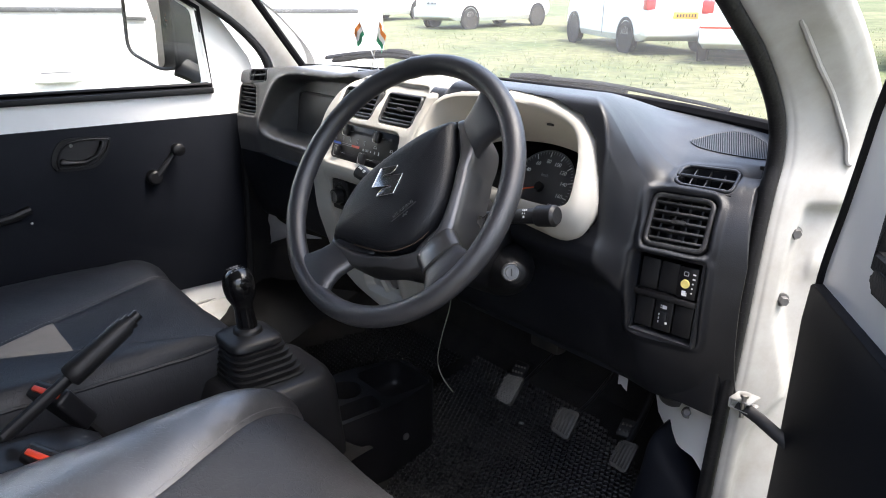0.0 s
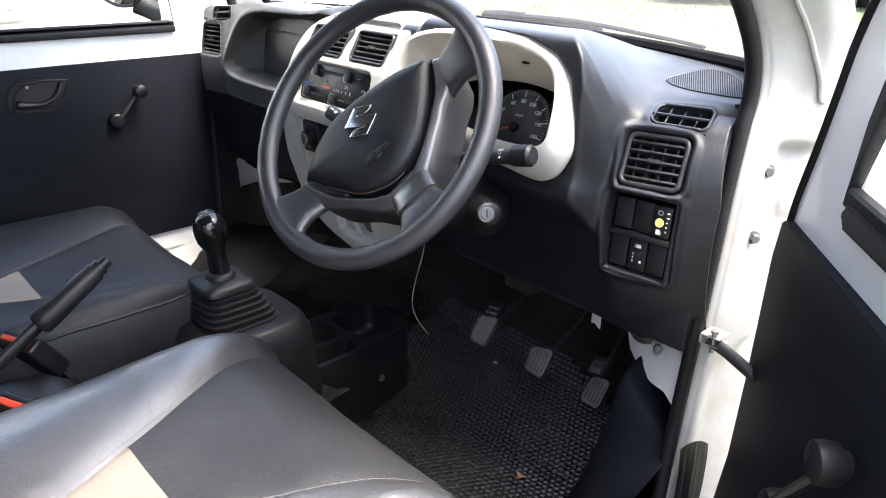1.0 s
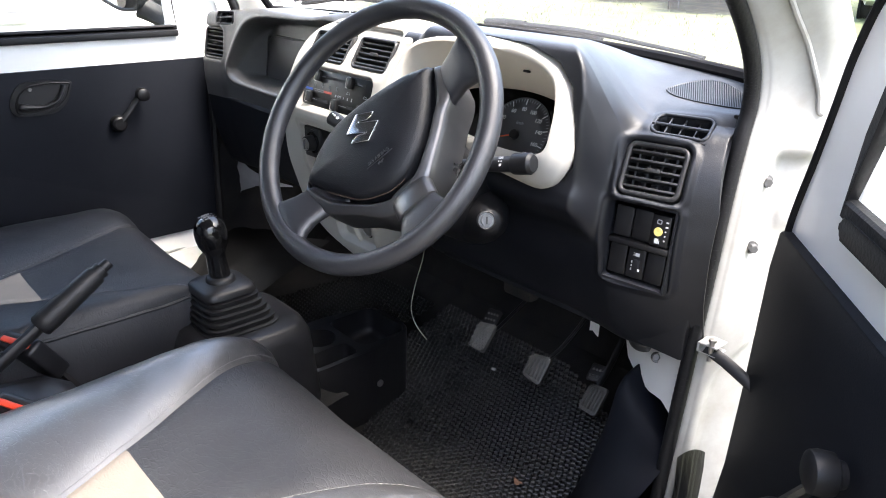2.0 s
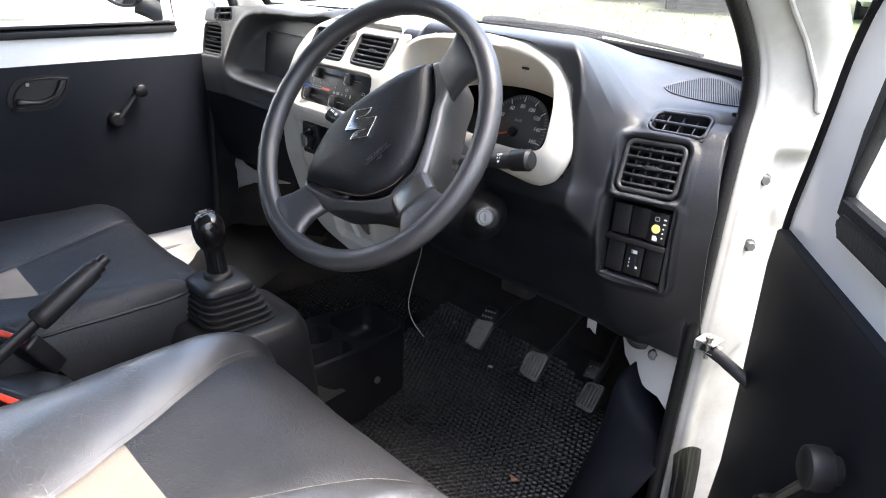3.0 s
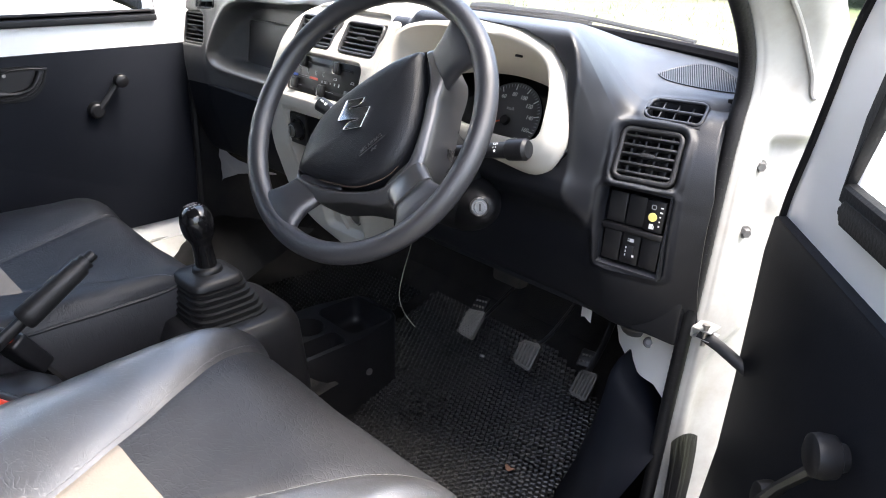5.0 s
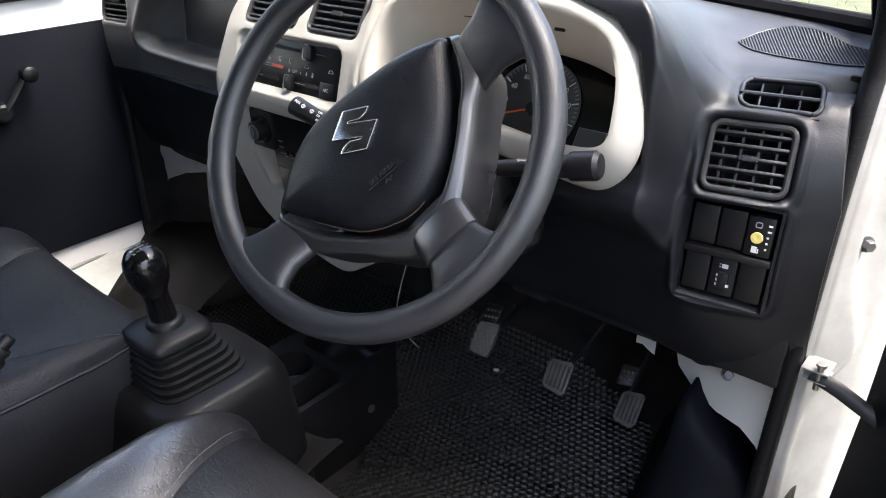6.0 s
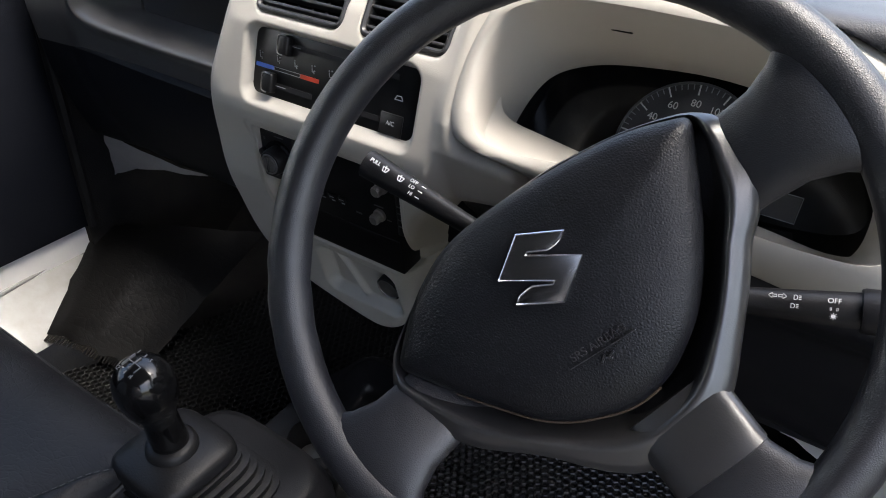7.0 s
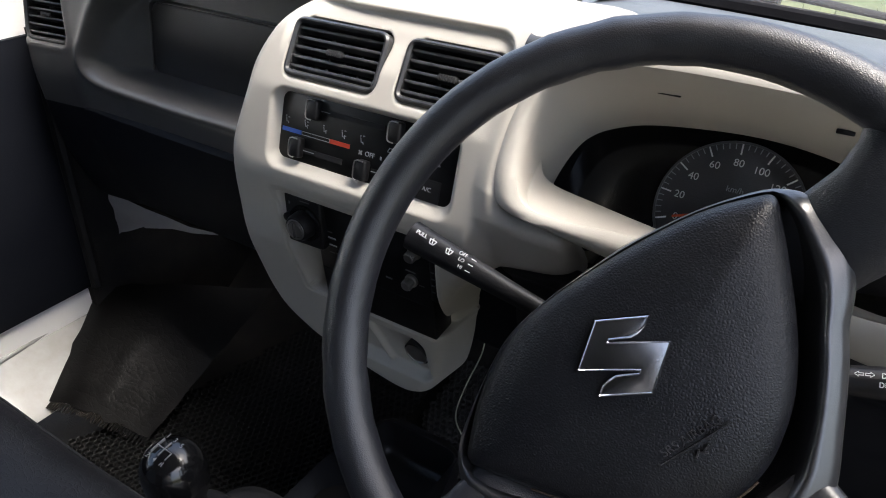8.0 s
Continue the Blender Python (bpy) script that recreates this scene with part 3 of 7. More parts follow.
# pressed gutter edge, hinge bolts and check strap of the driver's side
part("drip_rail", tube(smooth_path([(0.678, 0.655, 1.475), (0.6798, 0.7119, 1.4273), (0.6832, 0.7488, 1.3959), (0.6869, 0.7702, 1.3698), (0.6928, 0.7910, 1.3362), (0.6949, 0.7966, 1.3158), (0.6965, 0.7985, 1.3095), (0.700, 0.8008, 1.3080)], 5), 0.0034, 8), WORN_DARKENED, right_post)
flap = part("sill_flap", loft([[(0.672 + 0.002 * math.cos(k * 2.6) * (f < 1), 0.640 + 0.085 * k / 14 + dy, z - 0.035 * (k / 14) ** 2 * f) for k in range(15)] for z, dy, f in ((0.862, 0.0, 1.0), (0.82, 0.004, 0.6), (0.76, 0.006, 0.2), (0.68, 0.0, 0.0))], wrap=False), RUBBER, right_post, "ribbed black rubber flap", sharp=80)


def bolt(at, axis, parent, r=0.008, mat=None):
    b = part("bolt", lathe([(0, 0), (r * 1.35, 0.0), (r * 1.35, 0.002), (r, 0.0025)], at, axis, 16), mat or STEEL, parent, "dark zinc hinge bolt")
    part("head", lathe([(r, 0.002), (r, 0.008), (r * 0.85, 0.0095), (0, 0.0095)], at, axis, 6), mat or STEEL, b)


for bx, by, bz in ((0.6640, 0.7615, 1.2220), (0.6665, 0.752, 1.1355)):
    bolt((bx, by, bz), (0.75, -0.66, 0), right_post, 0.0066, ZINC)

# dark ground strip, out of view, added to cut light bouncing into the cab
solo("pavement", loft([[(x, y, slope(x, y) + 0.05) for x in (0.78, 1.6, 2.5)] for y in (-3.0, -1.0, 0.9)], wrap=False), material("dark_ground_strip", (0.07, 0.068, 0.064), 0.9, grain=0.6, size=90, stain=0.6, stain_size=2, stain_colour=(0.12, 0.112, 0.1)), "unseen dark ground strip added beside the driver's door", "pavement", kind="structure")

# unseen plain wall added behind the camera to hold back sky light
BLOCKER = material("weathered_plaster", (0.20, 0.185, 0.165), 0.9, grain=0.5, size=40, stain=0.8, stain_size=1.5, stain_colour=(0.11, 0.10, 0.09))
solo("blocking_wall", box(-9.0, 2.2, -2.4, -2.2, 0.0, 2.9, 0.01), BLOCKER, "unseen plain plaster wall added to block light", "wall", kind="structure")

# ---- the dashboard ----
dash = thing("dashboard", (0, 0.75, 0.92), "dark moulded plastic dashboard with a beige centre panel", "dashboard")


def dash_profile(x):
    """Cross-section (y, z) of the dash at x, from the windscreen down the face and back underneath."""
    yb = y_screen(x, 1.335) - 0.012
    r = max(0.0, min(1.0, (x - 0.46) / 0.07))           # driver's end, past the cluster
    r = r * r * (3 - 2 * r)
    m = max(0.0, min(1.0, (x + 0.2) / 0.1)) * (1 - r)
    crown = 1.356 + 0.013 * m - 0.020 * max(0.0, min(1.0, (-0.40 - x) / 0.22))
    mid = [(yb, 1.330), (0.5 * (yb + 0.74), 0.5 * (1.33 + crown) + 0.004), (0.745, crown), (0.69, crown), (0.658, crown - 0.004), (0.652, 1.30), (0.645, 1.245), (0.642, 1.20), (0.645, 1.16), (0.652, 1.10), (0.665, 1.05), (0.69, 0.985), (0.72, 0.965), (min(0.78, yb - 0.04), 0.955), (yb - 0.03, 1.0), (yb, 1.15)]
    end = [(yb, 1.330), (min(0.80, yb - 0.015), 1.314), (0.745, 1.299), (0.705, 1.2855), (0.680, 1.277), (0.655, 1.245), (0.640, 1.215), (0.634, 1.18), (0.632, 1.14), (0.634, 1.10), (0.642, 1.05), (0.67, 0.985), (0.70, 0.965), (min(0.78, yb - 0.04), 0.955), (yb - 0.03, 1.0), (yb, 1.15)]
    lip = [(a + (c - a) * r, b + (d - b) * r) for (a, b), (c, d) in zip(mid, end)]
    return lip


def rounded_box(u, w, hu, hw, r):
    """Signed distance to a rounded rectangle, negative inside."""
    a, b = np.abs(u) - hu + r, np.abs(w) - hw + r
    return np.minimum(np.maximum(a, b), 0) + np.hypot(np.maximum(a, 0), np.maximum(b, 0)) - r


def snap(q, d, m, hu, hw, r):
    """Moves the points just inside an opening out to its clean edge."""
    u, w, e = q[..., 0], q[..., 1], 1e-4
    gu = (rounded_box(u + e, w, hu, hw, r) - rounded_box(u - e, w, hu, hw, r)) / (2 * e)
    gw = (rounded_box(u, w + e, hu, hw, r) - rounded_box(u, w - e, hu, hw, r)) / (2 * e)
    far = np.where((d < -0.0022) & (d > -0.008), -0.0022 - d, 0.0)
    x, y = np.array(m.to_3x3().col[0]), np.array(m.to_3x3().col[1])
    return (gu * far)[..., None] * x + (gw * far)[..., None] * y


def inside_by(px, pz, outline):
    """Distance to a closed outline, positive inside."""
    d = np.full(px.shape, 9.0)
    odd = np.zeros(px.shape, bool)
    n = len(outline)
    for i in range(n):
        (ax, az), (bx, bz) = outline[i], outline[(i + 1) % n]
        ex, ez = bx - ax, bz - az
        t = np.clip(((px - ax) * ex + (pz - az) * ez) / (ex * ex + ez * ez + 1e-12), 0, 1)
        d = np.minimum(d, np.hypot(px - ax - t * ex, pz - az - t * ez))
        odd ^= ((az > pz) != (bz > pz)) & (px < ax + (pz - az) * ex / (ez if abs(ez) > 1e-9 else 1e-9))
    return np.where(odd, d, -d)


def curve(points, n):
    p = smooth_path([(0, a, b) for a, b in points], n)
    return np.array([(q.y, q.z) for q in p])


def local(p, m):
    i = np.array(m.inverted())
    return p @ i[:3, :3].T + i[:3, 3]


def step_down(p):
    """The dash skin drops under the beige panel's top edge."""
    return 0.012 * ease((0.672 - p[..., 1]) / 0.012) * ease((0.18 - p[..., 0]) / 0.02) * ease((p[..., 0] + 0.16) / 0.03) * (p[..., 2] > 1.30)


def collar(p, m, hu, hw, r):
    """The rim of an opening, laid on the moulded skin round it."""
    q = local(p, m).reshape(-1, 3)
    d = rounded_box(q[:, 0], q[:, 1], hu, hw, r)
    q = q[(np.abs(q[:, 2]) < 0.05) & (d > 0.0005) & (d < 0.02)]
    line = smooth_path([(u, w, 0) for u, w in rounded([(-hu, -hw), (hu, -hw), (hu, hw), (-hu, hw)], r, 5)], 3, True)
    z = []
    for v in line:
        far = np.hypot(q[:, 0] - v.x, q[:, 1] - v.y)
        k = np.argsort(far)[:8]
        z.append(float(np.average(q[k, 2], weights=1 / (far[k] + 1e-4))))
    n = len(z)
    z = [sum(z[(i + j) % n] for j in range(-4, 5)) / 9 for i in range(n)]
    return [Vector((v.x, v.y, h)) for v, h in zip(line, z)]


def open_vent(m, hu, hw, ring):
    """A demister outlet: soft rim, crossbar and three fins over a dark duct."""
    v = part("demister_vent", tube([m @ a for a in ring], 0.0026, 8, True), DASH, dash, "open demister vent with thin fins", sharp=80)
    low = min(a.z for a in ring)
    mid = [a for a in ring if abs(a.y) < 0.4 * hw]
    ends = [np.mean([a.z for a in mid if s * a.x > 0]) - 0.001 for s in (-1, 1)]
    part("crossbar", tube([m @ Vector((-hu, 0, ends[0])), m @ Vector((0, 0, 0.5 * sum(ends))), m @ Vector((hu, 0, ends[1]))], 0.0022, 8), VENT, v)
    for k in (-0.5, 0.0, 0.5):
        part("rib", moved(box(k * hu - 0.0011, k * hu + 0.0011, -hw, hw, low - 0.03, 0.5 * sum(ends) - 0.003, 0.0008), m @ pose(0, 0, 0, 0, 8, 0)), DASH, v)
    t = 0.004
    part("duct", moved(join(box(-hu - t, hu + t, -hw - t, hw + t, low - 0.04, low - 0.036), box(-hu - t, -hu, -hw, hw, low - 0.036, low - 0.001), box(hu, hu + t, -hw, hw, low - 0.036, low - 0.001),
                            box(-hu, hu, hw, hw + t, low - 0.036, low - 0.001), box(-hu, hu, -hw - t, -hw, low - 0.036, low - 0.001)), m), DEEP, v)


def passenger_dash():
    """The passenger's end and middle in one skin: brow, rounded open shelf and vents."""
    xs = np.concatenate([np.linspace(-0.655, -0.14, 190), np.linspace(-0.13, 0.14, 30)])
    rows = []
    n = 14
    for x in xs:
        q = curve(dash_profile(x)[:14], n)
        k = np.arange(len(q)) / n
        q[:, 0] += (0.05 * max(0.0, (-0.627 - x) / 0.028) ** 2 - 0.12 * max(0.0, -0.535 - x) * ease(np.array((-0.535 - x) / 0.03))) * np.interp(k, [2, 3, 12, 13], [0, 1, 1, 0])
        rows.append(np.column_stack([np.full(len(q), x), q]))
    p = np.array(rows)
    tuck = ease((p[..., 2] - 1.225) / 0.12) * (np.arange(p.shape[1]) / n > 1.5)[None, :]
    p[..., 0] = np.where(p[..., 0] < -0.60, -0.60 + (p[..., 0] + 0.60) * (1 - 0.55 * tuck), p[..., 0])
    p[..., 2] -= step_down(p) * (p[..., 0] > -0.16)
    front = (np.arange(p.shape[1]) / n > 2.6)[None, :] & (p[..., 2] > 1.1)
    shelf = smooth_path([(-0.500, 1.201, 0), (-0.40, 1.196, 0), (-0.25, 1.195, 0), (-0.10, 1.195, 0), (-0.10, 1.340, 0), (-0.25, 1.342, 0), (-0.36, 1.340, 0), (-0.430, 1.328, 0), (-0.478, 1.298, 0), (-0.512, 1.25, 0), (-0.526, 1.218, 0)], 5, True)
    d = np.where(front, inside_by(p[..., 0], p[..., 2], [(q.x, q.y) for q in shelf]), -1.0)
    deep = 0.010 + 0.047 * ease((p[..., 0] + 0.53) / 0.095)
    p[..., 1] += deep * ease((d + 0.003) / 0.017) - 0.004 * np.exp(-((d + 0.008) / 0.007) ** 2)
    keep = np.ones((p.shape[0] - 1, p.shape[1] - 1), bool)
    for m, hu, hw, r, rim in ((LV, 0.0415, 0.0365, 0.013, 0.001), (LV_TOP, 0.033, 0.013, 0.007, 0.001)):
        q = local(p, m)
        d = np.where(np.abs(q[..., 2]) < 0.05, rounded_box(q[..., 0], q[..., 1], hu, hw, r), 9.0)
        p = p + (rim * np.exp(-((d - 0.006) / 0.0045) ** 2) - 0.010 * ease((0.0018 - d) / 0.005))[..., None] * np.array(m.to_3x3().col[2])
        p = p + snap(q, d, m, hu, hw, r)
        keep &= 0.25 * (d[:-1, :-1] + d[1:, :-1] + d[1:, 1:] + d[:-1, 1:]) > -0.0028
        if m is LV_TOP:
            open_vent(m, hu, hw, collar(p, m, hu, hw, r))
    for cx, h in ((-0.0535, 0.056), (0.0675, 0.050), (-0.008, 0.1)):
        mid = 0.25 * (p[:-1, :-1] + p[1:, :-1] + p[1:, 1:] + p[:-1, 1:])
        keep &= ~((np.abs(mid[..., 0] - cx) < h) & (np.abs(mid[..., 2] - 1.285) < 0.055) & (mid[..., 1] < 0.70))
    # below the crease at z 1.15 the near-black trim also stands for shade
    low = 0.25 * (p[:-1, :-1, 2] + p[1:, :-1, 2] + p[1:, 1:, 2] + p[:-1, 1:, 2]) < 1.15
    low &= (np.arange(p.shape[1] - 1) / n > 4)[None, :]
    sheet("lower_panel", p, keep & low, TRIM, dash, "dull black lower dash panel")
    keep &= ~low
    return sheet("passenger_side", p, keep, DUSTY_LIT, dash, "dusty dark moulded face, lightened, with an open shelf")


def driver_section(x, n=14):
    """Cross-section of the driver's end at x: the cluster cowl eased into the vent face."""
    yb = y_screen(x, 1.335) - 0.012
    c = curve([(yb, 1.330), (0.5 * (yb + 0.745), 1.350), (0.745, 1.366), (0.69, 1.374), (0.645, 1.3755), (0.62, 1.370), (0.609, 1.345), (0.600, 1.29), (0.60, 1.215), (0.592, 1.188), (0.593, 1.17), (0.608, 1.15), (0.632, 1.122), (0.648, 1.06), (0.68, 0.985), (0.72, 0.965), (0.80, 0.96)], n)
    e = curve([(yb, 1.330), (min(0.80, yb - 0.015), 1.314), (0.745, 1.299), (0.705, 1.2855), (0.680, 1.277), (0.663, 1.258), (0.650, 1.238), (0.641, 1.215), (0.636, 1.19), (0.634, 1.17), (0.632, 1.15), (0.632, 1.13), (0.634, 1.10), (0.642, 1.05), (0.67, 0.985), (0.70, 0.965), (0.80, 0.955)], n)
    k = np.arange(len(c)) / n
    lo = np.interp(k, [0, 3, 5, 6.5, 11, 14], [0.35, 0.41, 0.457, 0.486, 0.487, 0.45])
    hi = np.interp(k, [0, 3, 5, 6.5, 11, 14], [0.48, 0.535, 0.535, 0.520, 0.524, 0.56])
    f = ease((x - lo) / (hi - lo))[:, None]
    y_z = c + (e - c) * f
    bend = 20 * max(0.0, x - 0.53) ** 1.5 * 0.055
    y_z[:, 0] += bend * np.interp(k, [0, 2, 3, 14, 15, 16], [0, 0, 1, 1, 0.5, 0])
    return y_z


def curve_top(x):
    return driver_section(x)[:56]


def driver_dash():
    """The driver's end in one skin, with its vent and switch openings."""
    xs = np.linspace(0.128, 0.652, 256)
    p = np.array([np.column_stack([np.full(len(q), x), q]) for x, q in ((x, driver_section(x)) for x in xs)])
    p[..., 0] = np.minimum(p[..., 0], 0.630 + 0.020 * np.interp(np.arange(p.shape[1]) / 14, [4, 8], [0, 1])[None, :])
    p[..., 2] -= step_down(p)
    keep = np.ones((p.shape[0] - 1, p.shape[1] - 1), bool)
    for m, hu, hw, r, rim in ((RV2, 0.0405, 0.0355, 0.010, 0.0035), (RV1, 0.0355, 0.021, 0.012, 0.001), (SWP, 0.043, 0.054, 0.006, 0.004)):
        q = local(p, m)
        near = np.abs(q[..., 2]) < 0.06
        d = np.where(near, rounded_box(q[..., 0], q[..., 1], hu, hw, r), 9.0)
        up = rim * np.exp(-((d - 0.006) / 0.0045) ** 2) - 0.012 * ease((0.0018 - d) / 0.005)
        p = p + up[..., None] * np.array(m.to_3x3().col[2])
        p = p + snap(q, d, m, hu, hw, r)
        cell = 0.25 * (d[:-1, :-1] + d[1:, :-1] + d[1:, 1:] + d[:-1, 1:])
        keep &= cell > -0.0028
        if m is RV1:
            open_vent(m, hu, hw, collar(p, m, hu, hw, r))
    o = [(0.25 * a[0] + 0.75 * b[0], 0.25 * a[2] + 0.75 * b[2]) for a, b in zip(LIP_IN, LIP_OUT)]
    rim = inside_by(p[..., 0], p[..., 2], [(a[0], a[2]) for a in LIP_OUT])
    dip = 0.016 * ease((rim + 0.0015) / 0.005) * (p[..., 1] < 0.66) * (p[..., 0] > 0.30)
    mid = 0.25 * (p[:-1, :-1] + p[1:, :-1] + p[1:, 1:] + p[:-1, 1:])
    keep &= ~((inside_by(mid[..., 0], mid[..., 2], o) > 0) & (mid[..., 1] < 0.64))
    keep &= ~((mid[..., 0] > 0.14) & (mid[..., 0] < 0.475) & (mid[..., 2] > np.where(mid[..., 0] > 0.38, 1.207, 1.195)) & (mid[..., 1] < 0.66) & (mid[..., 2] < 1.30))
    p[..., 1] += dip
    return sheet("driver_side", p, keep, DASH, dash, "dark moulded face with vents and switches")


# poses of the driver's end vents and the switch recess
RV2 = plane_at((0.566, 0.6565, 1.232), (0.97, 0.24, 0.0), (0.0, 0.45, 0.89))
RV1 = plane_at((0.571, 0.705, 1.2812), (0.965, 0.26, 0.0), (0.0, 0.93, 0.37))
SWP = plane_at((0.567, 0.6385, 1.134), (0.99, 0.12, 0.0), (0.0, 0.10, 1.0))
LV = plane_at((-0.597, 0.6480, 1.2690), (0.993, 0.12, 0.0), (0.05, 0.22, 0.97))
LV_TOP = plane_at((-0.545, 0.661, 1.325), (0.957, 0.29, 0), (0.15, 0.5, 0.86))
passenger_dash()
LIP_IN = [(0.165, 0.564, 1.2467), (0.152, 0.571, 1.262), (0.147, 0.581, 1.285), (0.15, 0.595, 1.315), (0.168, 0.607, 1.342), (0.215, 0.613, 1.354), (0.3, 0.613, 1.3555), (0.38, 0.611, 1.351), (0.43, 0.605, 1.337), (0.453, 0.593, 1.31), (0.463, 0.576, 1.275), (0.46, 0.565, 1.247), (0.42, 0.563, 1.24), (0.35, 0.564, 1.241), (0.25, 0.565, 1.247), (0.2, 0.564, 1.2435)]
LIP_OUT = [(0.1415, 0.567, 1.2376), (0.1285, 0.572, 1.256), (0.1265, 0.583, 1.28), (0.134, 0.599, 1.315), (0.152, 0.613, 1.346), (0.205, 0.622, 1.365), (0.3, 0.624, 1.371), (0.385, 0.627, 1.3675), (0.44, 0.626, 1.352), (0.469, 0.621, 1.325), (0.4825, 0.598, 1.275), (0.484, 0.581, 1.226), (0.452, 0.584, 1.193), (0.385, 0.578, 1.2), (0.28, 0.565, 1.218), (0.19, 0.566, 1.229)]
driver_dash()


def air_vent(m, w, h, parent, slats=6, ribs=4, tab=True, frame_w=0.006, tilt=25, rib_top=-0.014):
    """An air outlet: bezel, duct, slats, ribs and a thumb tab, in the plane of m."""
    v = part("air_vent", frame_strip(rounded([(-w / 2, -h / 2), (w / 2, -h / 2), (w / 2, h / 2), (-w / 2, h / 2)], min(w, h) * 0.2, 5), m @ pose(0, 0, -0.010), frame_w, 0.016, 0.002), VENT, parent, "black louvred air vent")
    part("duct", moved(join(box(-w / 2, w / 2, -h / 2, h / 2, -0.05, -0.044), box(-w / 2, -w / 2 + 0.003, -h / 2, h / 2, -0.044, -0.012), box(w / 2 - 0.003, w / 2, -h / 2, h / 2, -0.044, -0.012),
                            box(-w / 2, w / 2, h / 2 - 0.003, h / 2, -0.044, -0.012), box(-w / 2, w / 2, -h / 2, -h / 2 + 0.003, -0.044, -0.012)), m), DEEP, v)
    for i in range(slats):
        y = -h / 2 + frame_w + (h - 2 * frame_w) * (i + 0.5) / slats
        bm = moved(box(-w / 2 + frame_w * 0.6, w / 2 - frame_w * 0.6, -0.0016, 0.0016, -0.011, 0.0015, 0.0012, 2), m @ pose(0, y, 0.001, -tilt, 0, 0))
        part("slat", bm, VENT, v)
    for i in range(ribs):
        x = -w / 2 + w * (i + 1) / (ribs + 1)
        part("rib", moved(box(x - 0.0012, x + 0.0012, -h / 2 + 0.002, h / 2 - 0.002, -0.03, rib_top), m), VENT, v)
    if tab:
        part("tab", moved(join(box(-0.0095, 0.0095, -0.0026, 0.0026, 0.0, 0.006, 0.002), *[box(-0.0075 + k * 0.0025, -0.0066 + k * 0.0025, -0.0029, 0.0029, 0.003, 0.0063) for k in range(7)]), m), VENT, v)
    return v


air_vent(RV2 @ pose(0, 0, -0.007), 0.080, 0.070, dash, slats=5, ribs=4, tilt=8, rib_top=-0.006)
air_vent(LV @ pose(0, 0, -0.006), 0.083, 0.073, dash, slats=6, ribs=2)
part("glovebox_lid", extrude(rounded([(-0.449, 1.208), (-0.12, 1.208), (-0.12, 1.300), (-0.440, 1.300)], 0.012, 6), plane_at((0, 0.6095, 0), (1, 0, 0), (0, 0.08, 1)), 0.013, 0.004, 3), DASH, dash, "dark flat glovebox lid")
part("lid_border", frame_strip(rounded([(-0.453, 1.205), (-0.12, 1.205), (-0.12, 1.303), (-0.444, 1.303)], 0.013, 6), plane_at((0, 0.6095, 0), (1, 0, 0), (0, 0.08, 1)), 0.0022, 0.0145, 0.0007), DUSTY_LIT, dash)
part("lower_band", tube([(-0.64, 0.652, 1.150), (-0.4, 0.645, 1.149), (-0.2, 0.645, 1.147)], 0.007, 8, flat=0.5), TRIM, dash)
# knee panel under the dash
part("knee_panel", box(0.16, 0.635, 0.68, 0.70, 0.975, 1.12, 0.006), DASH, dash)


def top_height(x, y):
    """Height of the driver's side of the dash top at (x, y)."""
    c = curve_top(x)
    return float(np.interp(y, c[::-1, 0], c[::-1, 1]))


# speaker grille with fine ridges, let into the driver's end of the dash top
def speaker_grille():
    lean = 0.6
    leaf = rounded([(0.495, 0.781), (0.508, 0.808), (0.53, 0.826), (0.56, 0.820), (0.60, 0.801), (0.642, 0.778), (0.645, 0.764), (0.592, 0.762), (0.549, 0.762), (0.515, 0.768)], [0.006, 0.02, 0.02, 0.02, 0.03, 0.004, 0.004, 0.03, 0.03, 0.02], 5)
    rim = [(x, y, top_height(x, y) + 0.0006) for x, y in leaf]
    slant = [(x + lean * (y - 0.77), y) for x, y in leaf]
    bm = bmesh.new()
    spans = []
    for i in range(90):
        s, ys = 0.498 + 0.0016 * i, []
        for (ax, ay), (bx, by) in zip(slant, slant[1:] + slant[:1]):
            if (ax > s) != (bx > s):
                ys.append(ay + (s - ax) * (by - ay) / (bx - ax))
        if len(ys) >= 2:
            spans.append((s, min(ys), max(ys)))

    def on_top(s, a, b, k, up):
        y = a + (b - a) * k
        x = s - lean * (y - 0.77)
        return (x, y, top_height(x, y) + up)

    rows = [[bm.verts.new(on_top(s, a, b, k / 6, 0.0006)) for k in range(7)] for s, a, b in spans]
    for u, w in zip(rows, rows[1:]):
        for k in range(6):
            bm.faces.new((u[k], u[k + 1], w[k + 1], w[k]))
    g = part("speaker_grille", bm, TRIM, dash, "finely ridged speaker grille")
    part("grille_rim", tube(rim, 0.0011, 6, True), DASH, g)
    for s, a, b in spans[::2]:
        part("ridge", tube([on_top(s, a, b, k / 5, 0.0009) for k in range(6)], 0.00085, 4), DASH, g)


speaker_grille()

# ---- beige centre fascia ----
FACE = [(0.90, 0.632), (0.95, 0.622), (1.0, 0.610), (1.06, 0.592), (1.11, 0.574), (1.165, 0.568), (1.185, 0.560), (1.20, 0.556), (1.212, 0.557), (1.285, 0.578), (1.295, 0.584), (1.343, 0.613), (1.36, 0.628), (1.372, 0.648), (1.39, 0.665)]
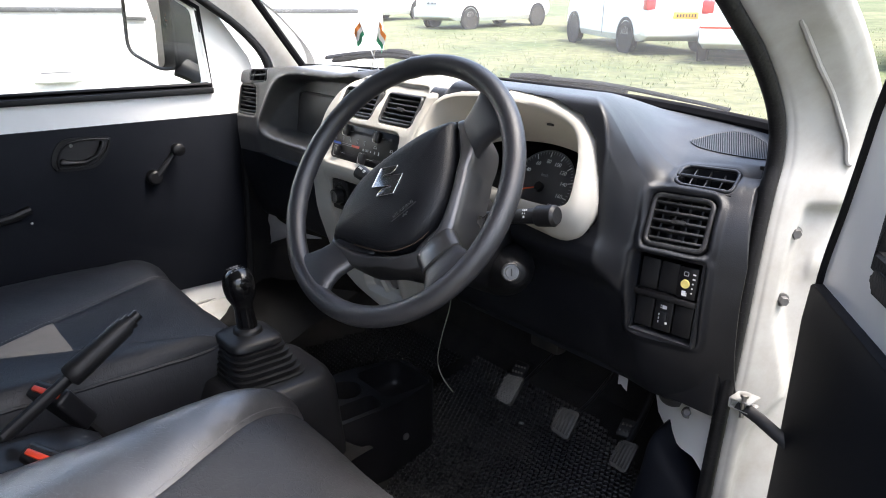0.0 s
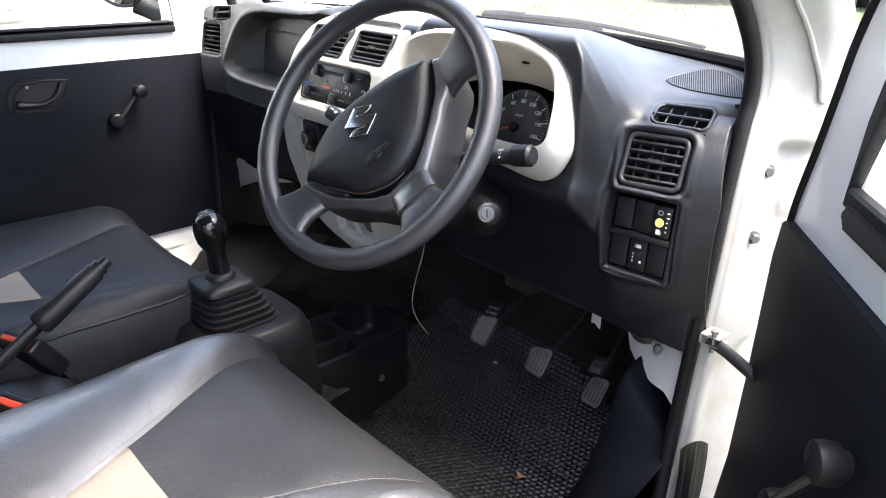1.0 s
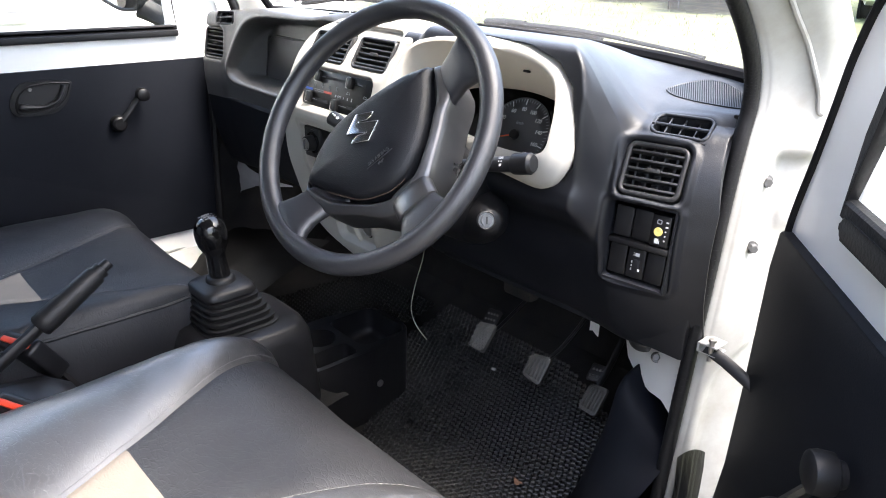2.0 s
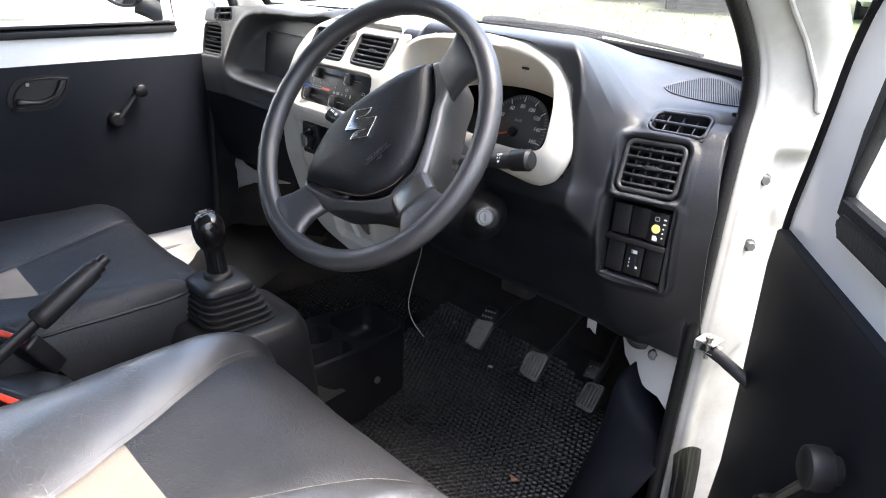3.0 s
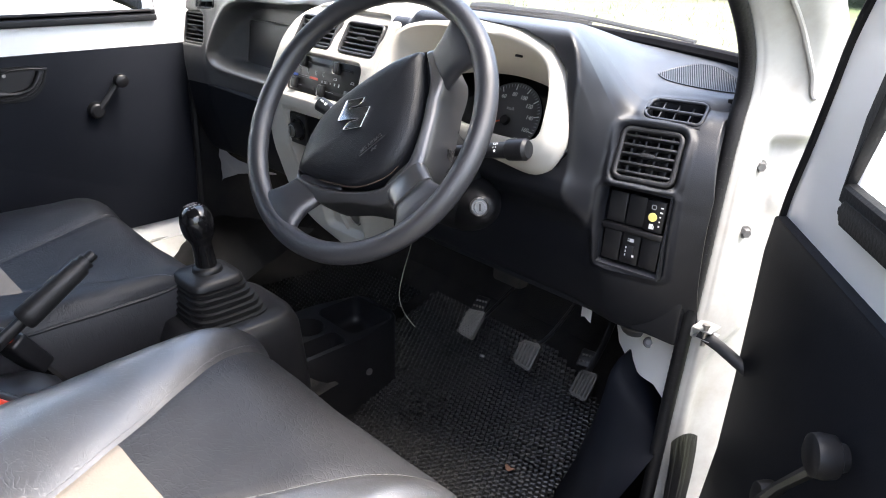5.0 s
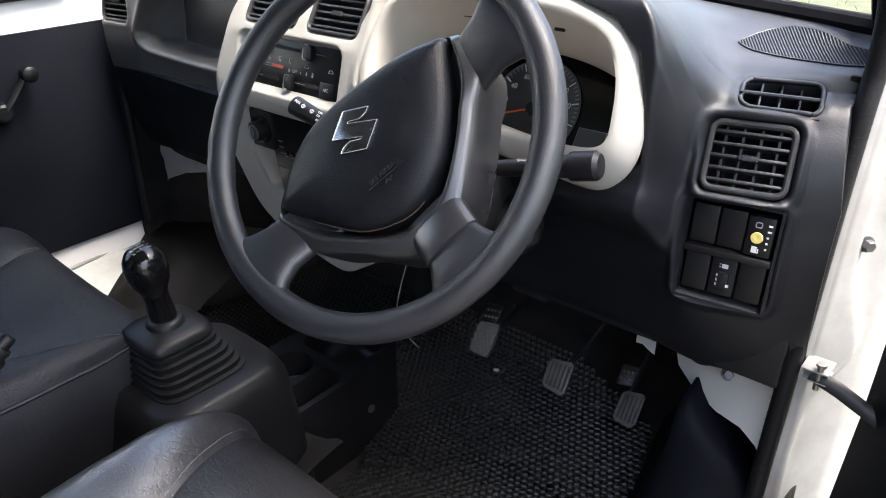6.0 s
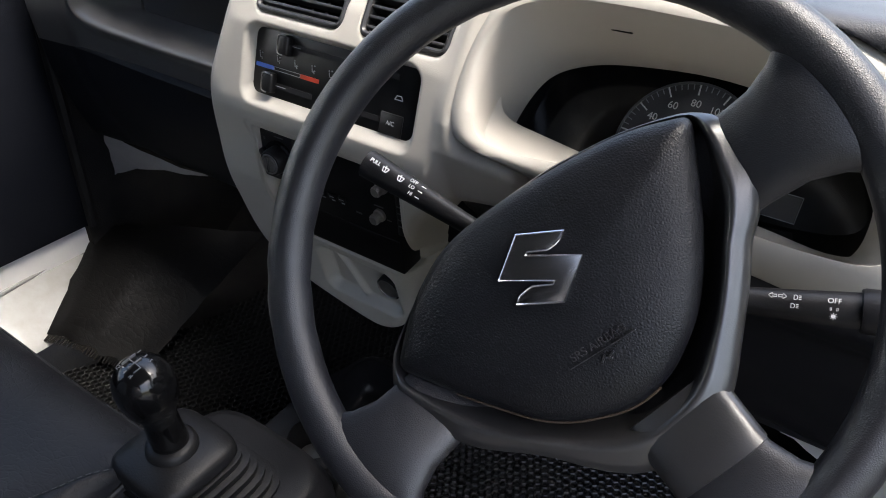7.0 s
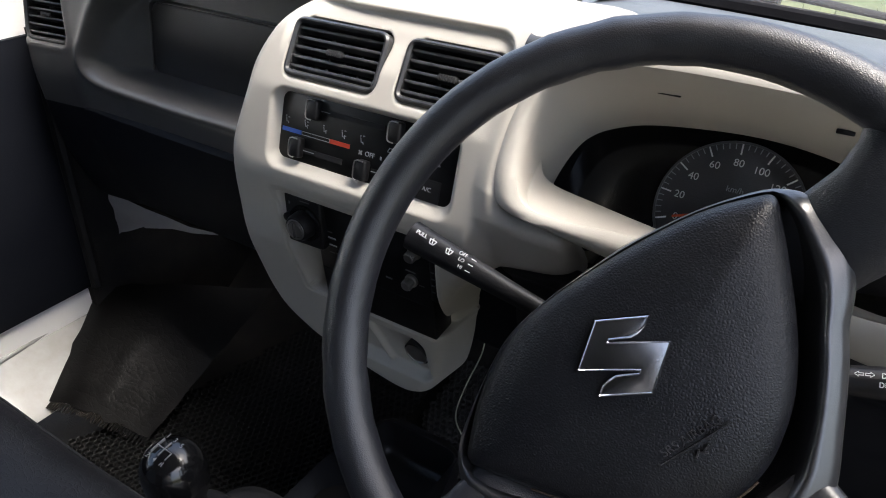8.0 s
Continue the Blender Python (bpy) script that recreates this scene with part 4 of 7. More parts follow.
LIP_Y = [(1.10, 0.612), (1.15, 0.595), (1.18, 0.578), (1.20, 0.570), (1.225, 0.559), (1.25, 0.561), (1.285, 0.577), (1.315, 0.591), (1.346, 0.607), (1.365, 0.630), (1.39, 0.66)]
EDGE = [(-0.075, 1.364), (-0.107, 1.354), (-0.130, 1.339), (-0.142, 1.321), (-0.150, 1.30), (-0.154, 1.274), (-0.160, 1.25), (-0.166, 1.2255), (-0.170, 1.1945), (-0.178, 1.157), (-0.183, 1.117), (-0.187, 1.0725), (-0.186, 1.020), (-0.174, 0.984), (-0.147, 0.958), (-0.115, 0.940), (-0.06, 0.924), (-0.015, 0.915), (0.010, 0.918), (0.030, 0.932), (0.045, 0.958), (0.060, 1.01), (0.076, 1.08), (0.096, 1.13), (0.13, 1.16), (0.19, 1.178), (0.21, 1.20), (0.20, 1.227), (0.16, 1.230), (0.142, 1.245), (0.139, 1.28), (0.142, 1.32), (0.153, 1.344), (0.185, 1.358), (0.206, 1.368), (0.19, 1.376), (0.12, 1.376), (0.0, 1.373)]
VENTS = ((-0.0535, 0.0535), (0.0675, 0.0465))


def fascia():
    xs, zs = np.arange(-0.226, 0.2301, 0.0014), np.arange(0.912, 1.388, 0.0014)
    px, pz = np.meshgrid(xs, zs, indexing="ij")
    fine = np.arange(0.88, 1.42, 0.001)
    base = np.interp(fine, *zip(*FACE))
    base = np.convolve(np.pad(base, 4, "edge"), np.ones(9) / 9, "valid")
    wide = np.convolve(np.pad(base, 30, "edge"), np.ones(61) / 61, "valid")
    d = inside_by(px, pz, [(q.x, q.y) for q in smooth_path([(a, b, 0) for a, b in EDGE], 4, True)])
    y = np.interp(pz, fine, wide)
    y = y + (np.interp(pz, fine, base) - y) * ease((d - 0.004) / 0.03)
    lip = np.interp(pz, *zip(*LIP_Y))
    y = y + (lip - y) * ease((px - 0.112) / 0.022) * ease((pz - 1.10) / 0.06)
    r = 0.014
    t = np.clip(r - d, 0, r)
    y = y + (r - np.sqrt(r * r - t * t)) + np.clip(-d * 9, 0, 0.05)
    keep_v = d > -0.0076
    y = np.where((px > 0.146) & (pz > 1.19), np.minimum(y, lip + 0.012), y)
    gx, gz = np.gradient(d, xs, zs)
    far = np.where(d < -0.0055, -0.0055 - d, 0.0)
    gx, gz = px + gx * far, pz + gz * far
    # shallow scoop round the two outlets
    y = y + 0.011 * ease((0.006 - rounded_box(px - 0.003, pz - 1.324, 0.116, 0.031, 0.02)) / 0.008) * ease((pz - 1.312) / 0.03)
    for cx, h in VENTS:
        v = rounded_box(px - cx, pz - 1.3185, h - 0.001, 0.0222, 0.011)
        y = y + 0.012 * ease((0.003 - v) / 0.006)
        keep_v &= v > -0.003
    # funnel down to the heater panel
    v = rounded_box(px + 0.008, pz - 1.2497, 0.0985, 0.030, 0.008)
    y = y + 0.013 * ease((0.009 - v) / 0.011)
    keep_v &= v > -0.003
    # fine joint and pocket of the audio bay, then the tray with the socket
    v = rounded_box(px + 0.017, pz - 1.1165, 0.097, 0.0735, 0.006)
    y = y + 0.002 * np.exp(-(v / 0.0011) ** 2) + 0.002 * ease(-v / 0.003)
    v = rounded_box(px + 0.017, pz - 1.1150, 0.0925, 0.0680, 0.006)
    y = y + 0.03 * ease((0.001 - v) / 0.004)
    v = rounded_box(px + 0.016, pz - 0.992, 0.056, 0.036, 0.014)
    y = y + 0.016 * ease((0.004 - v) / 0.012)
    y = y - 0.008 * np.exp(-((px + 0.040 + 0.5 * (pz - 1.0)) / 0.004) ** 2) * ease((-0.002 - v) / 0.006)
    p = np.stack([gx, y, gz], -1)
    keep = keep_v[:-1, :-1] & keep_v[1:, :-1] & keep_v[1:, 1:] & keep_v[:-1, 1:]
    return sheet("centre_fascia", p, keep, BEIGE, dash, "beige moulded plastic centre fascia", 80)


upper = fascia()
for cx, h in VENTS:
    air_vent(plane_at((cx, 0.6045, 1.3185), (1, 0, 0), (0, 0.60, 1)), 2 * h + 0.002, 0.0560, upper, slats=5, ribs=5, frame_w=0.0055, tilt=12)


def heater():
    HM = plane_at((-0.008, 0.5790, 1.2497), (1, 0, 0), (0, 0.29, 1))
    h = part("heater_panel", moved(box(-0.103, 0.103, -0.036, 0.036, -0.02, 0.0, 0.003), HM), PANEL, upper, "black heater control panel with sliders")
    m = HM @ pose(-0.0085, 0, 0.0003)
    for x0, x1, y0 in ((-0.052, 0.03, 0.021), (0.056, 0.085, 0.021), (-0.066, -0.012, -0.020), (0.022, 0.07, -0.020)):
        part("slot", moved(box(x0, x1, y0 - 0.0025, y0 + 0.0025, 0, 0.0006), m), DEEP, h)
        part("mark", moved(box(x0, x0 + 0.02, y0 - 0.0003, y0 + 0.0003, 0.0005, 0.0009), m), DIAL, h)
    for x, y in ((-0.049, 0.021), (0.045, 0.021), (-0.0655, -0.018), (0.0135, -0.021)):
        part("slider", moved(box(x - 0.0065, x + 0.0065, y - 0.0095, y + 0.0095, -0.002, 0.008, 0.0025, 3), m), BLACK, h)
        part("chrome_edge", tube([m @ Vector(p) for p in ((x + 0.0035, y + 0.0090, 0.0078), (x - 0.0025, y + 0.0092, 0.0080), (x - 0.0052, y + 0.0082, 0.0080), (x - 0.0063, y + 0.0056, 0.0078), (x - 0.0064, y, 0.0078), (x - 0.0063, y - 0.0056, 0.0078), (x - 0.0052, y - 0.0082, 0.0080), (x - 0.0025, y - 0.0092, 0.0080), (x + 0.001, y - 0.0092, 0.0078))], 0.00065, 6), STEEL, h, "thin metal edge")
    part("blue_bar", moved(box(-0.088, -0.064, -0.006, -0.002, 0, 0.0004), m), BLUE, h)
    part("white_bar", moved(frame_strip([(-0.0632, -0.0058), (-0.0295, -0.0058), (-0.0295, -0.0022), (-0.0632, -0.0022)], m, 0.0005, 0.0004), Matrix.Identity(4)), DIAL, h)
    part("red_bar", moved(box(-0.029, -0.0055, -0.006, -0.002, 0, 0.0004), m), RED, h)
    for i, x in enumerate((-0.0826, -0.059, -0.0361, -0.0141, 0.0075)):
        y = 0.006
        bits = [moved(box(-0.0003, 0.0003, -0.0022, 0.0018, 0, 0.0004), pose(x - 0.0014, y - 0.0004, 0, 0, 0, 14)), box(x - 0.0012, x + 0.0010, y - 0.0030, y - 0.0024, 0, 0.0004), moved(box(-0.0003, 0.0003, -0.0013, 0.0008, 0, 0.0004), pose(x + 0.0013, y - 0.0032, 0, 0, 0, 20)), moved(lathe([(0.0007, 0), (0.0007, 0.0004)], (x - 0.0019, y + 0.0026, 0), (0, 0, 1), 8), Matrix.Identity(4))]
        for up in ((0.0016,), (0.0016, -0.0016), (-0.0016,), (-0.0016, 0.0030), (0.0030,))[i]:
            bits += [box(x + 0.0008, x + 0.0028, y + up - 0.0002, y + up + 0.0002, 0, 0.0004), moved(box(-0.0002, 0.0010, -0.0002, 0.0002, 0, 0.0004), pose(x + 0.0008, y + up, 0, 0, 0, 40)), moved(box(-0.0002, 0.0010, -0.0002, 0.0002, 0, 0.0004), pose(x + 0.0008, y + up, 0, 0, 0, -40))]
        pieces("pictogram", [*bits], m, DIAL, h)
    text("OFF", m @ pose(0.0178, -0.0062, 0), 0.0062, DIAL, h)
    pieces("pictogram", [*[moved(box(0.0002, 0.0024, -0.0007, 0.0007, 0, 0.0004), pose(0.0073, -0.0062, 0, 0, 0, 45 + 90 * q)) for q in range(4)]], m, DIAL, h)
    for i, hgt in enumerate((0.0016, 0.0022, 0.0028)):
        part("mark", moved(box(0.0296 + i * 0.0115, 0.0312 + i * 0.012, -0.0062 - hgt, -0.0062 + hgt, 0, 0.0004), m), DIAL, h)
    for x in (0.0409, 0.0877):
        pieces("pictogram", [box(x - 0.0045, x + 0.0045, 0.001, 0.0018, 0, 0.0004), box(x - 0.0028, x + 0.0028, 0.0045, 0.0052, 0, 0.0004), moved(box(-0.0022, 0.0022, -0.0004, 0.0004, 0, 0.0004), pose(x - 0.0033, 0.0033, 0, 0, 0, 60)), moved(box(-0.0022, 0.0022, -0.0004, 0.0004, 0, 0.0004), pose(x + 0.0033, 0.0033, 0, 0, 0, -60))], m, DIAL, h)
    bt = part("button", moved(box(0.0715, 0.0965, -0.031, -0.0115, 0, 0.002, 0.0012), m), BLACK, h)
    text("A/C", m @ pose(0.0835, -0.0205, 0.0022), 0.0056, DIAL, bt)


heater()


def audio():
    RM = plane_at((0.0, 0.5865, 1.1195), (1, 0, 0), (0, -0.12, 1))
    r = part("radio", moved(box(-0.0800, 0.0640, -0.0735, 0.0625, -0.03, 0.0, 0.002), RM), PANEL, upper, "tall black radio with two small metal knobs")
    part("side_strip", moved(box(0.0640, 0.0720, -0.016, 0.052, -0.01, 0.004, 0.0015), RM), BLACK, r)
    pieces("mark", [*[box(0.0660, 0.0700, -0.004 + q * 0.008, -0.0025 + q * 0.008, 0.004, 0.0044) for q in range(4)]], RM, GREY, r)
    part("usb_port", moved(join(box(-0.0655, -0.0535, 0.0130, 0.0146, 0, 0.0008), box(-0.0655, -0.0535, 0.0038, 0.0052, 0, 0.0008), box(-0.0665, -0.0655, 0.0038, 0.0146, 0, 0.0008)), RM), DIAL, r, "pale outlined port")
    pieces("mark", [box(-0.064, -0.057, 0.0203, 0.0216, 0, 0.0004), box(-0.065, -0.058, -0.0063, -0.0050, 0, 0.0004)], RM, GREY, r)
    for i in range(4):
        x, z = -0.0500 + i * 0.0135, -0.0026 + 0.0006 * i
        b = part("button", moved(box(x - 0.0048, x + 0.0048, z - 0.0036, z + 0.0036, 0.0, 0.0025, 0.001), RM), BLACK, r)
        pieces("mark", [box(x - 0.003, x + 0.003, z - 0.0004, z + 0.0003, 0.0024, 0.0028), box(x - 0.0026, x + 0.002, z - 0.0068, z - 0.0058, 0, 0.0004)], RM, DIAL, b)
    pieces("mark", [box(0.0075, 0.0150, -0.0118, -0.0098, 0, 0.0004)], RM, GREY, r)
    part("seam", moved(box(-0.078, 0.062, -0.0302, -0.0294, 0.0, 0.0006), RM), DEEP, r)
    for x, z in ((0.0468, 0.0348), (0.0402, -0.0018)):
        k = part("knob", moved(lathe([(0.0072, 0.0), (0.0072, 0.003), (0.0056, 0.004), (0.0054, 0.011), (0.0048, 0.012)], (x, z, 0), (0, 0, 1), 20), RM), STEEL, r, "small knurled metal knob")
        part("cap", moved(lathe([(0.0046, 0.0118), (0.0046, 0.0125), (0.0015, 0.013), (0, 0.0128)], (x, z, 0), (0, 0, 1), 20), RM), STEEL, k)
        pieces("knurl", [*[moved(box(0.0052, 0.0060, -0.0003, 0.0003, 0.004, 0.0112), pose(x, z, 0, 0, 0, q * 24)) for q in range(15)]], RM, STEEL, k)
        pieces("mark", [box(x - 0.007, x + 0.005, z + 0.0095, z + 0.0108, 0, 0.0004), box(x + 0.008, x + 0.014, z - 0.004, z - 0.0028, 0, 0.0004)], RM, GREY, r)
    # square plate with the round mirror control
    PM = plane_at((-0.0855, 0.5745, 1.1480), (1, 0.03, 0), (0, -0.02, 1))
    c = part("control_plate", moved(box(-0.0245, 0.0225, -0.0285, 0.0285, -0.03, 0.0, 0.003, 3), PM), BLACK, upper, "black plate with a round control knob")
    part("collar", moved(lathe([(0.0200, 0.0), (0.0195, 0.0025), (0.0165, 0.0035), (0.0165, 0.0015)], (0.002, 0.0, 0), (0, 0, 1), 32), PM), GLOSSBLACK, c)
    k = part("knob", moved(lathe([(0.0150, 0.0), (0.0145, 0.012), (0.0130, 0.0155), (0.0118, 0.016)], (0.002, 0.0, 0), (0, 0, 1), 32), PM), BLACK, c, "round dark knob with a metal cap")
    part("cap", moved(lathe([(0.0116, 0.0155), (0.0112, 0.0168), (0.0098, 0.0170), (0.0094, 0.0160), (0.0086, 0.0160), (0.0082, 0.0172), (0, 0.017)], (0.002, 0.0, 0), (0, 0, 1), 32), PM), STEEL, k)
    part("grip", moved(box(0.0012, 0.0028, -0.0085, 0.0085, 0.0168, 0.0195, 0.0006), PM), ZINC, k)
    part("button", moved(lathe([(0.005, 0.0), (0.0046, 0.005), (0, 0.0058)], (-0.0185, 0.003, 0), (0, 0, 1), 16), PM), BLACK, c)
    pieces("mark", [box(-0.0185, -0.0165, 0.017, 0.020, 0, 0.0004), box(-0.003, 0.009, 0.0235, 0.0245, 0, 0.0004)], PM, GREY, c)
    SM = plane_at((0.026, 0.6165, 1.0), (1, 0, 0), (0, -0.25, 1))
    s = part("power_socket", moved(lathe([(0, -0.02), (0.012, -0.02), (0.0128, 0.002), (0.0142, 0.004), (0.0158, 0.003), (0.0158, -0.006), (0, -0.022)], (0, 0, 0), (0, 0, 1), 28), SM), DEEP, upper, "round black power socket")
    part("ring", moved(lathe([(0.0140, 0.0035), (0.0140, 0.0046), (0.0128, 0.0046), (0.0128, 0.003)], (0, 0, 0), (0, 0, 1), 28), SM), STEEL, s)


audio()

# ---- instrument binnacle ----
GAUGE = [(0.15, 0.648, 1.195), (0.143, 0.655, 1.205), (0.147, 0.674, 1.232), (0.16, 0.692, 1.257), (0.185, 0.702, 1.271), (0.225, 0.708, 1.28), (0.3, 0.712, 1.2855), (0.365, 0.708, 1.28), (0.415, 0.698, 1.266), (0.438, 0.683, 1.245), (0.447, 0.665, 1.22), (0.44, 0.648, 1.195), (0.4, 0.641, 1.186), (0.33, 0.640, 1.184), (0.26, 0.641, 1.186), (0.19, 0.644, 1.19)]


def binnacle():
    c = Vector((0.31, 0.57, 1.29))
    ring = lambda pts: smooth_path(pts, 5, True)  # noqa: E731
    i_, o_, g_ = ring(LIP_IN), ring(LIP_OUT), ring(GAUGE)
    mix = lambda a, b, t, dy=0.0: [p.lerp(q, t) + Vector((0, dy, 0)) for p, q in zip(a, b)]  # noqa: E731
    rings = [g_, mix(g_, i_, 0.45), mix(g_, i_, 0.85), i_, mix(i_, o_, 0.2, -0.005), mix(i_, o_, 0.55, -0.007), mix(i_, o_, 0.85, -0.003), o_,
             [p + Vector((0, 0.012, 0)) for p in o_], [p - (p - c) * 0.10 + Vector((0, 0.055, 0)) for p in o_]]
    b = part("binnacle", loft(rings, cap=False), BEIGE, dash, "beige plastic instrument surround", sharp=60)
    for x, y, half in ((0.237, 0.6505, 0.009), (0.361, 0.6425, 0.006)):
        part("vent_slit", moved(box(-half, half, -0.0014, 0.0014, -0.002, 0.0015, 0.0008), plane_at((x, y, 1.3285), (1, 0.05, 0), (0, 0.85, -0.5))), BLACK, b)
    # dial face
    back = [Vector((p.x, 0.6970 + (0.55 * (p.z - 1.212) + 0.006) / 0.835, p.z)) for p in g_]
    mid = Vector((0.30, 0.6970 + 0.006 / 0.835, 1.212))
    dial = part("speedometer", loft([g_, back, [mid + (p - mid) * 0.02 for p in back]], cap=False), GLOSSBLACK, dash, "dark speedometer cluster marked in km/h")
    dm = plane_at((0.2908, 0.7053, 1.2162), (1, 0, 0), (0, 0.55, 0.835)) @ Matrix.Scale(0.92, 4)
    lab = ["0", "20", "40", "60", "80", "100", "120", "140", "160", "180"]
    for k in range(46):
        a = radians(200 - k * 236 / 45)
        big = k % 5 == 0
        r0, r1 = (0.056, 0.066) if big else (0.061, 0.066)
        part("tick", moved(box(r0, r1, -0.0007 if big else -0.0004, 0.0007 if big else 0.0004, 0, 0.0008), dm @ pose(0, 0, 0.001, 0, 0, math.degrees(a))), PRINT if big else DIAL, dial)
        if big:
            text(lab[k // 5], dm @ pose(0.0475 * math.cos(a), 0.0475 * math.sin(a), 0.0012), 0.0100, PRINT, dial)
    text("km/h", dm @ pose(0.0, 0.022, 0.0012), 0.008, DIAL, dial)
    part("dial_ring", moved(lathe([(0.0685, 0), (0.0685, 0.0025), (0.0665, 0.0025), (0.0665, 0)], (0, 0, 0), (0, 0, 1), 64), dm), GREY, dial)
    part("needle", moved(box(-0.008, 0.05, -0.0011, 0.0011, 0.003, 0.0042), dm @ pose(0, 0, 0, 0, 0, 200)), ORANGE, dial, "orange pointer")
    part("hub", moved(lathe([(0.009, 0), (0.008, 0.006), (0, 0.0065)], (0, 0, 0), (0, 0, 1), 20), dm), BLACK, dial)
    part("display", moved(frame_strip([(0.075, -0.035), (0.115, -0.035), (0.115, -0.01), (0.075, -0.01)], dm, 0.0008, 0.001), Matrix.Identity(4)), DIAL, dial)
    part("display", moved(box(0.076, 0.114, -0.034, -0.011, 0, 0.0005), dm), GREY, dial)


binnacle()

# ---- switch panel at the driver's end ----
def switches():
    p = part("switch_panel", moved(join(box(-0.045, 0.045, -0.056, 0.056, -0.05, -0.044), box(-0.045, -0.0425, -0.056, 0.056, -0.044, -0.006), box(0.0425, 0.045, -0.056, 0.056, -0.044, -0.006), box(-0.0425, 0.0425, 0.053, 0.056, -0.044, -0.006), box(-0.0425, 0.0425, -0.056, -0.053, -0.044, -0.006)), SWP), DASH, dash, "dark switch panel with blank plates")
    part("shelf_bar", moved(box(-0.042, 0.042, -0.004, 0.004, -0.04, -0.004, 0.002), SWP), BLACK, p)
    for row, y in ((0, 0.026), (1, -0.026)):
        for i in range(3):
            x = -0.0265 + i * 0.0265
            s = part("switch", moved(box(x - 0.0125, x + 0.0125, y - 0.0205, y + 0.0205, -0.04, -0.011 if not (row == 0 and i == 2) else -0.006, 0.002), SWP), BLACK, p)
            f = SWP @ pose(x, y, -0.0057)
            if row == 0 and i == 2:
                part("lamp", moved(lathe([(0.0058, 0), (0.0055, 0.0015), (0.002, 0.0018), (0, 0.001)], (-0.002, -0.001, 0), (0, 0, 1), 20), f), YELLOW, s, "round pale yellow indicator")
                for k in range(5):
                    part("mark", moved(box(0.0065, 0.0100 - 0.0015 * (k > 1), 0.012 - k * 0.006, 0.0138 - k * 0.006, 0, 0.0004), f), PRINT, s)
                pieces("pictogram", [box(-0.005, 0.0, -0.0165, -0.010, 0, 0.0004), box(0.0005, 0.0016, -0.0165, -0.012, 0, 0.0004)], f, PRINT, s)
                part("pictogram", moved(frame_strip(rounded([(-0.0055, 0.009), (0.001, 0.009), (0.001, 0.015), (-0.0055, 0.015)], 0.002), f, 0.001, 0.0004), Matrix.Identity(4)), DIAL, s)
            if row == 1 and i == 1:
                g = SWP @ pose(x, y, -0.0108)
                part("wheel", moved(box(-0.004, 0.006, -0.012, 0.006, 0, 0.002, 0.0008), g), DASH, s)
                pieces("pictogram", [box(-0.002, 0.004, 0.010, 0.0145, 0, 0.0004), box(-0.0045, -0.003, 0.0135, 0.0145, 0, 0.0004), box(-0.0045, -0.003, 0.0105, 0.0115, 0, 0.0004)], g, PRINT, s)
                pieces("mark", [*[box(-0.006, -0.0045, -0.010 + q * 0.005, -0.007 + q * 0.005, 0, 0.0004) for q in range(3)], box(0.005, 0.008, -0.009, -0.006, 0.0021, 0.0025)], g, PRINT, s)


switches()

# ---- steering wheel ----
WM = Matrix(((0.99065, -0.05233, 0.12603, 0.3085), (0.13434, 0.53611, -0.83339, 0.4110), (-0.02395, 0.84252, 0.53813, 1.2655), (0, 0, 0, 1)))
RIM_R = 0.1722


def reach(outline, c, turns):
    """Distance from c to the outline in each direction."""
    out = []
    for a in turns:
        d, best = Vector((math.cos(a), math.sin(a))), 0.0
        for q, s in zip(outline, outline[1:] + outline[:1]):
            q, e = Vector(q[:2]) - c, Vector(s[:2]) - Vector(q[:2])
            den = d.x * e.y - d.y * e.x
            if abs(den) > 1e-12:
                t, u = (q.x * e.y - q.y * e.x) / den, (q.x * d.y - q.y * d.x) / den
                if t > best and -1e-6 <= u <= 1 + 1e-6:
                    best = t
        out.append(best)
    return out


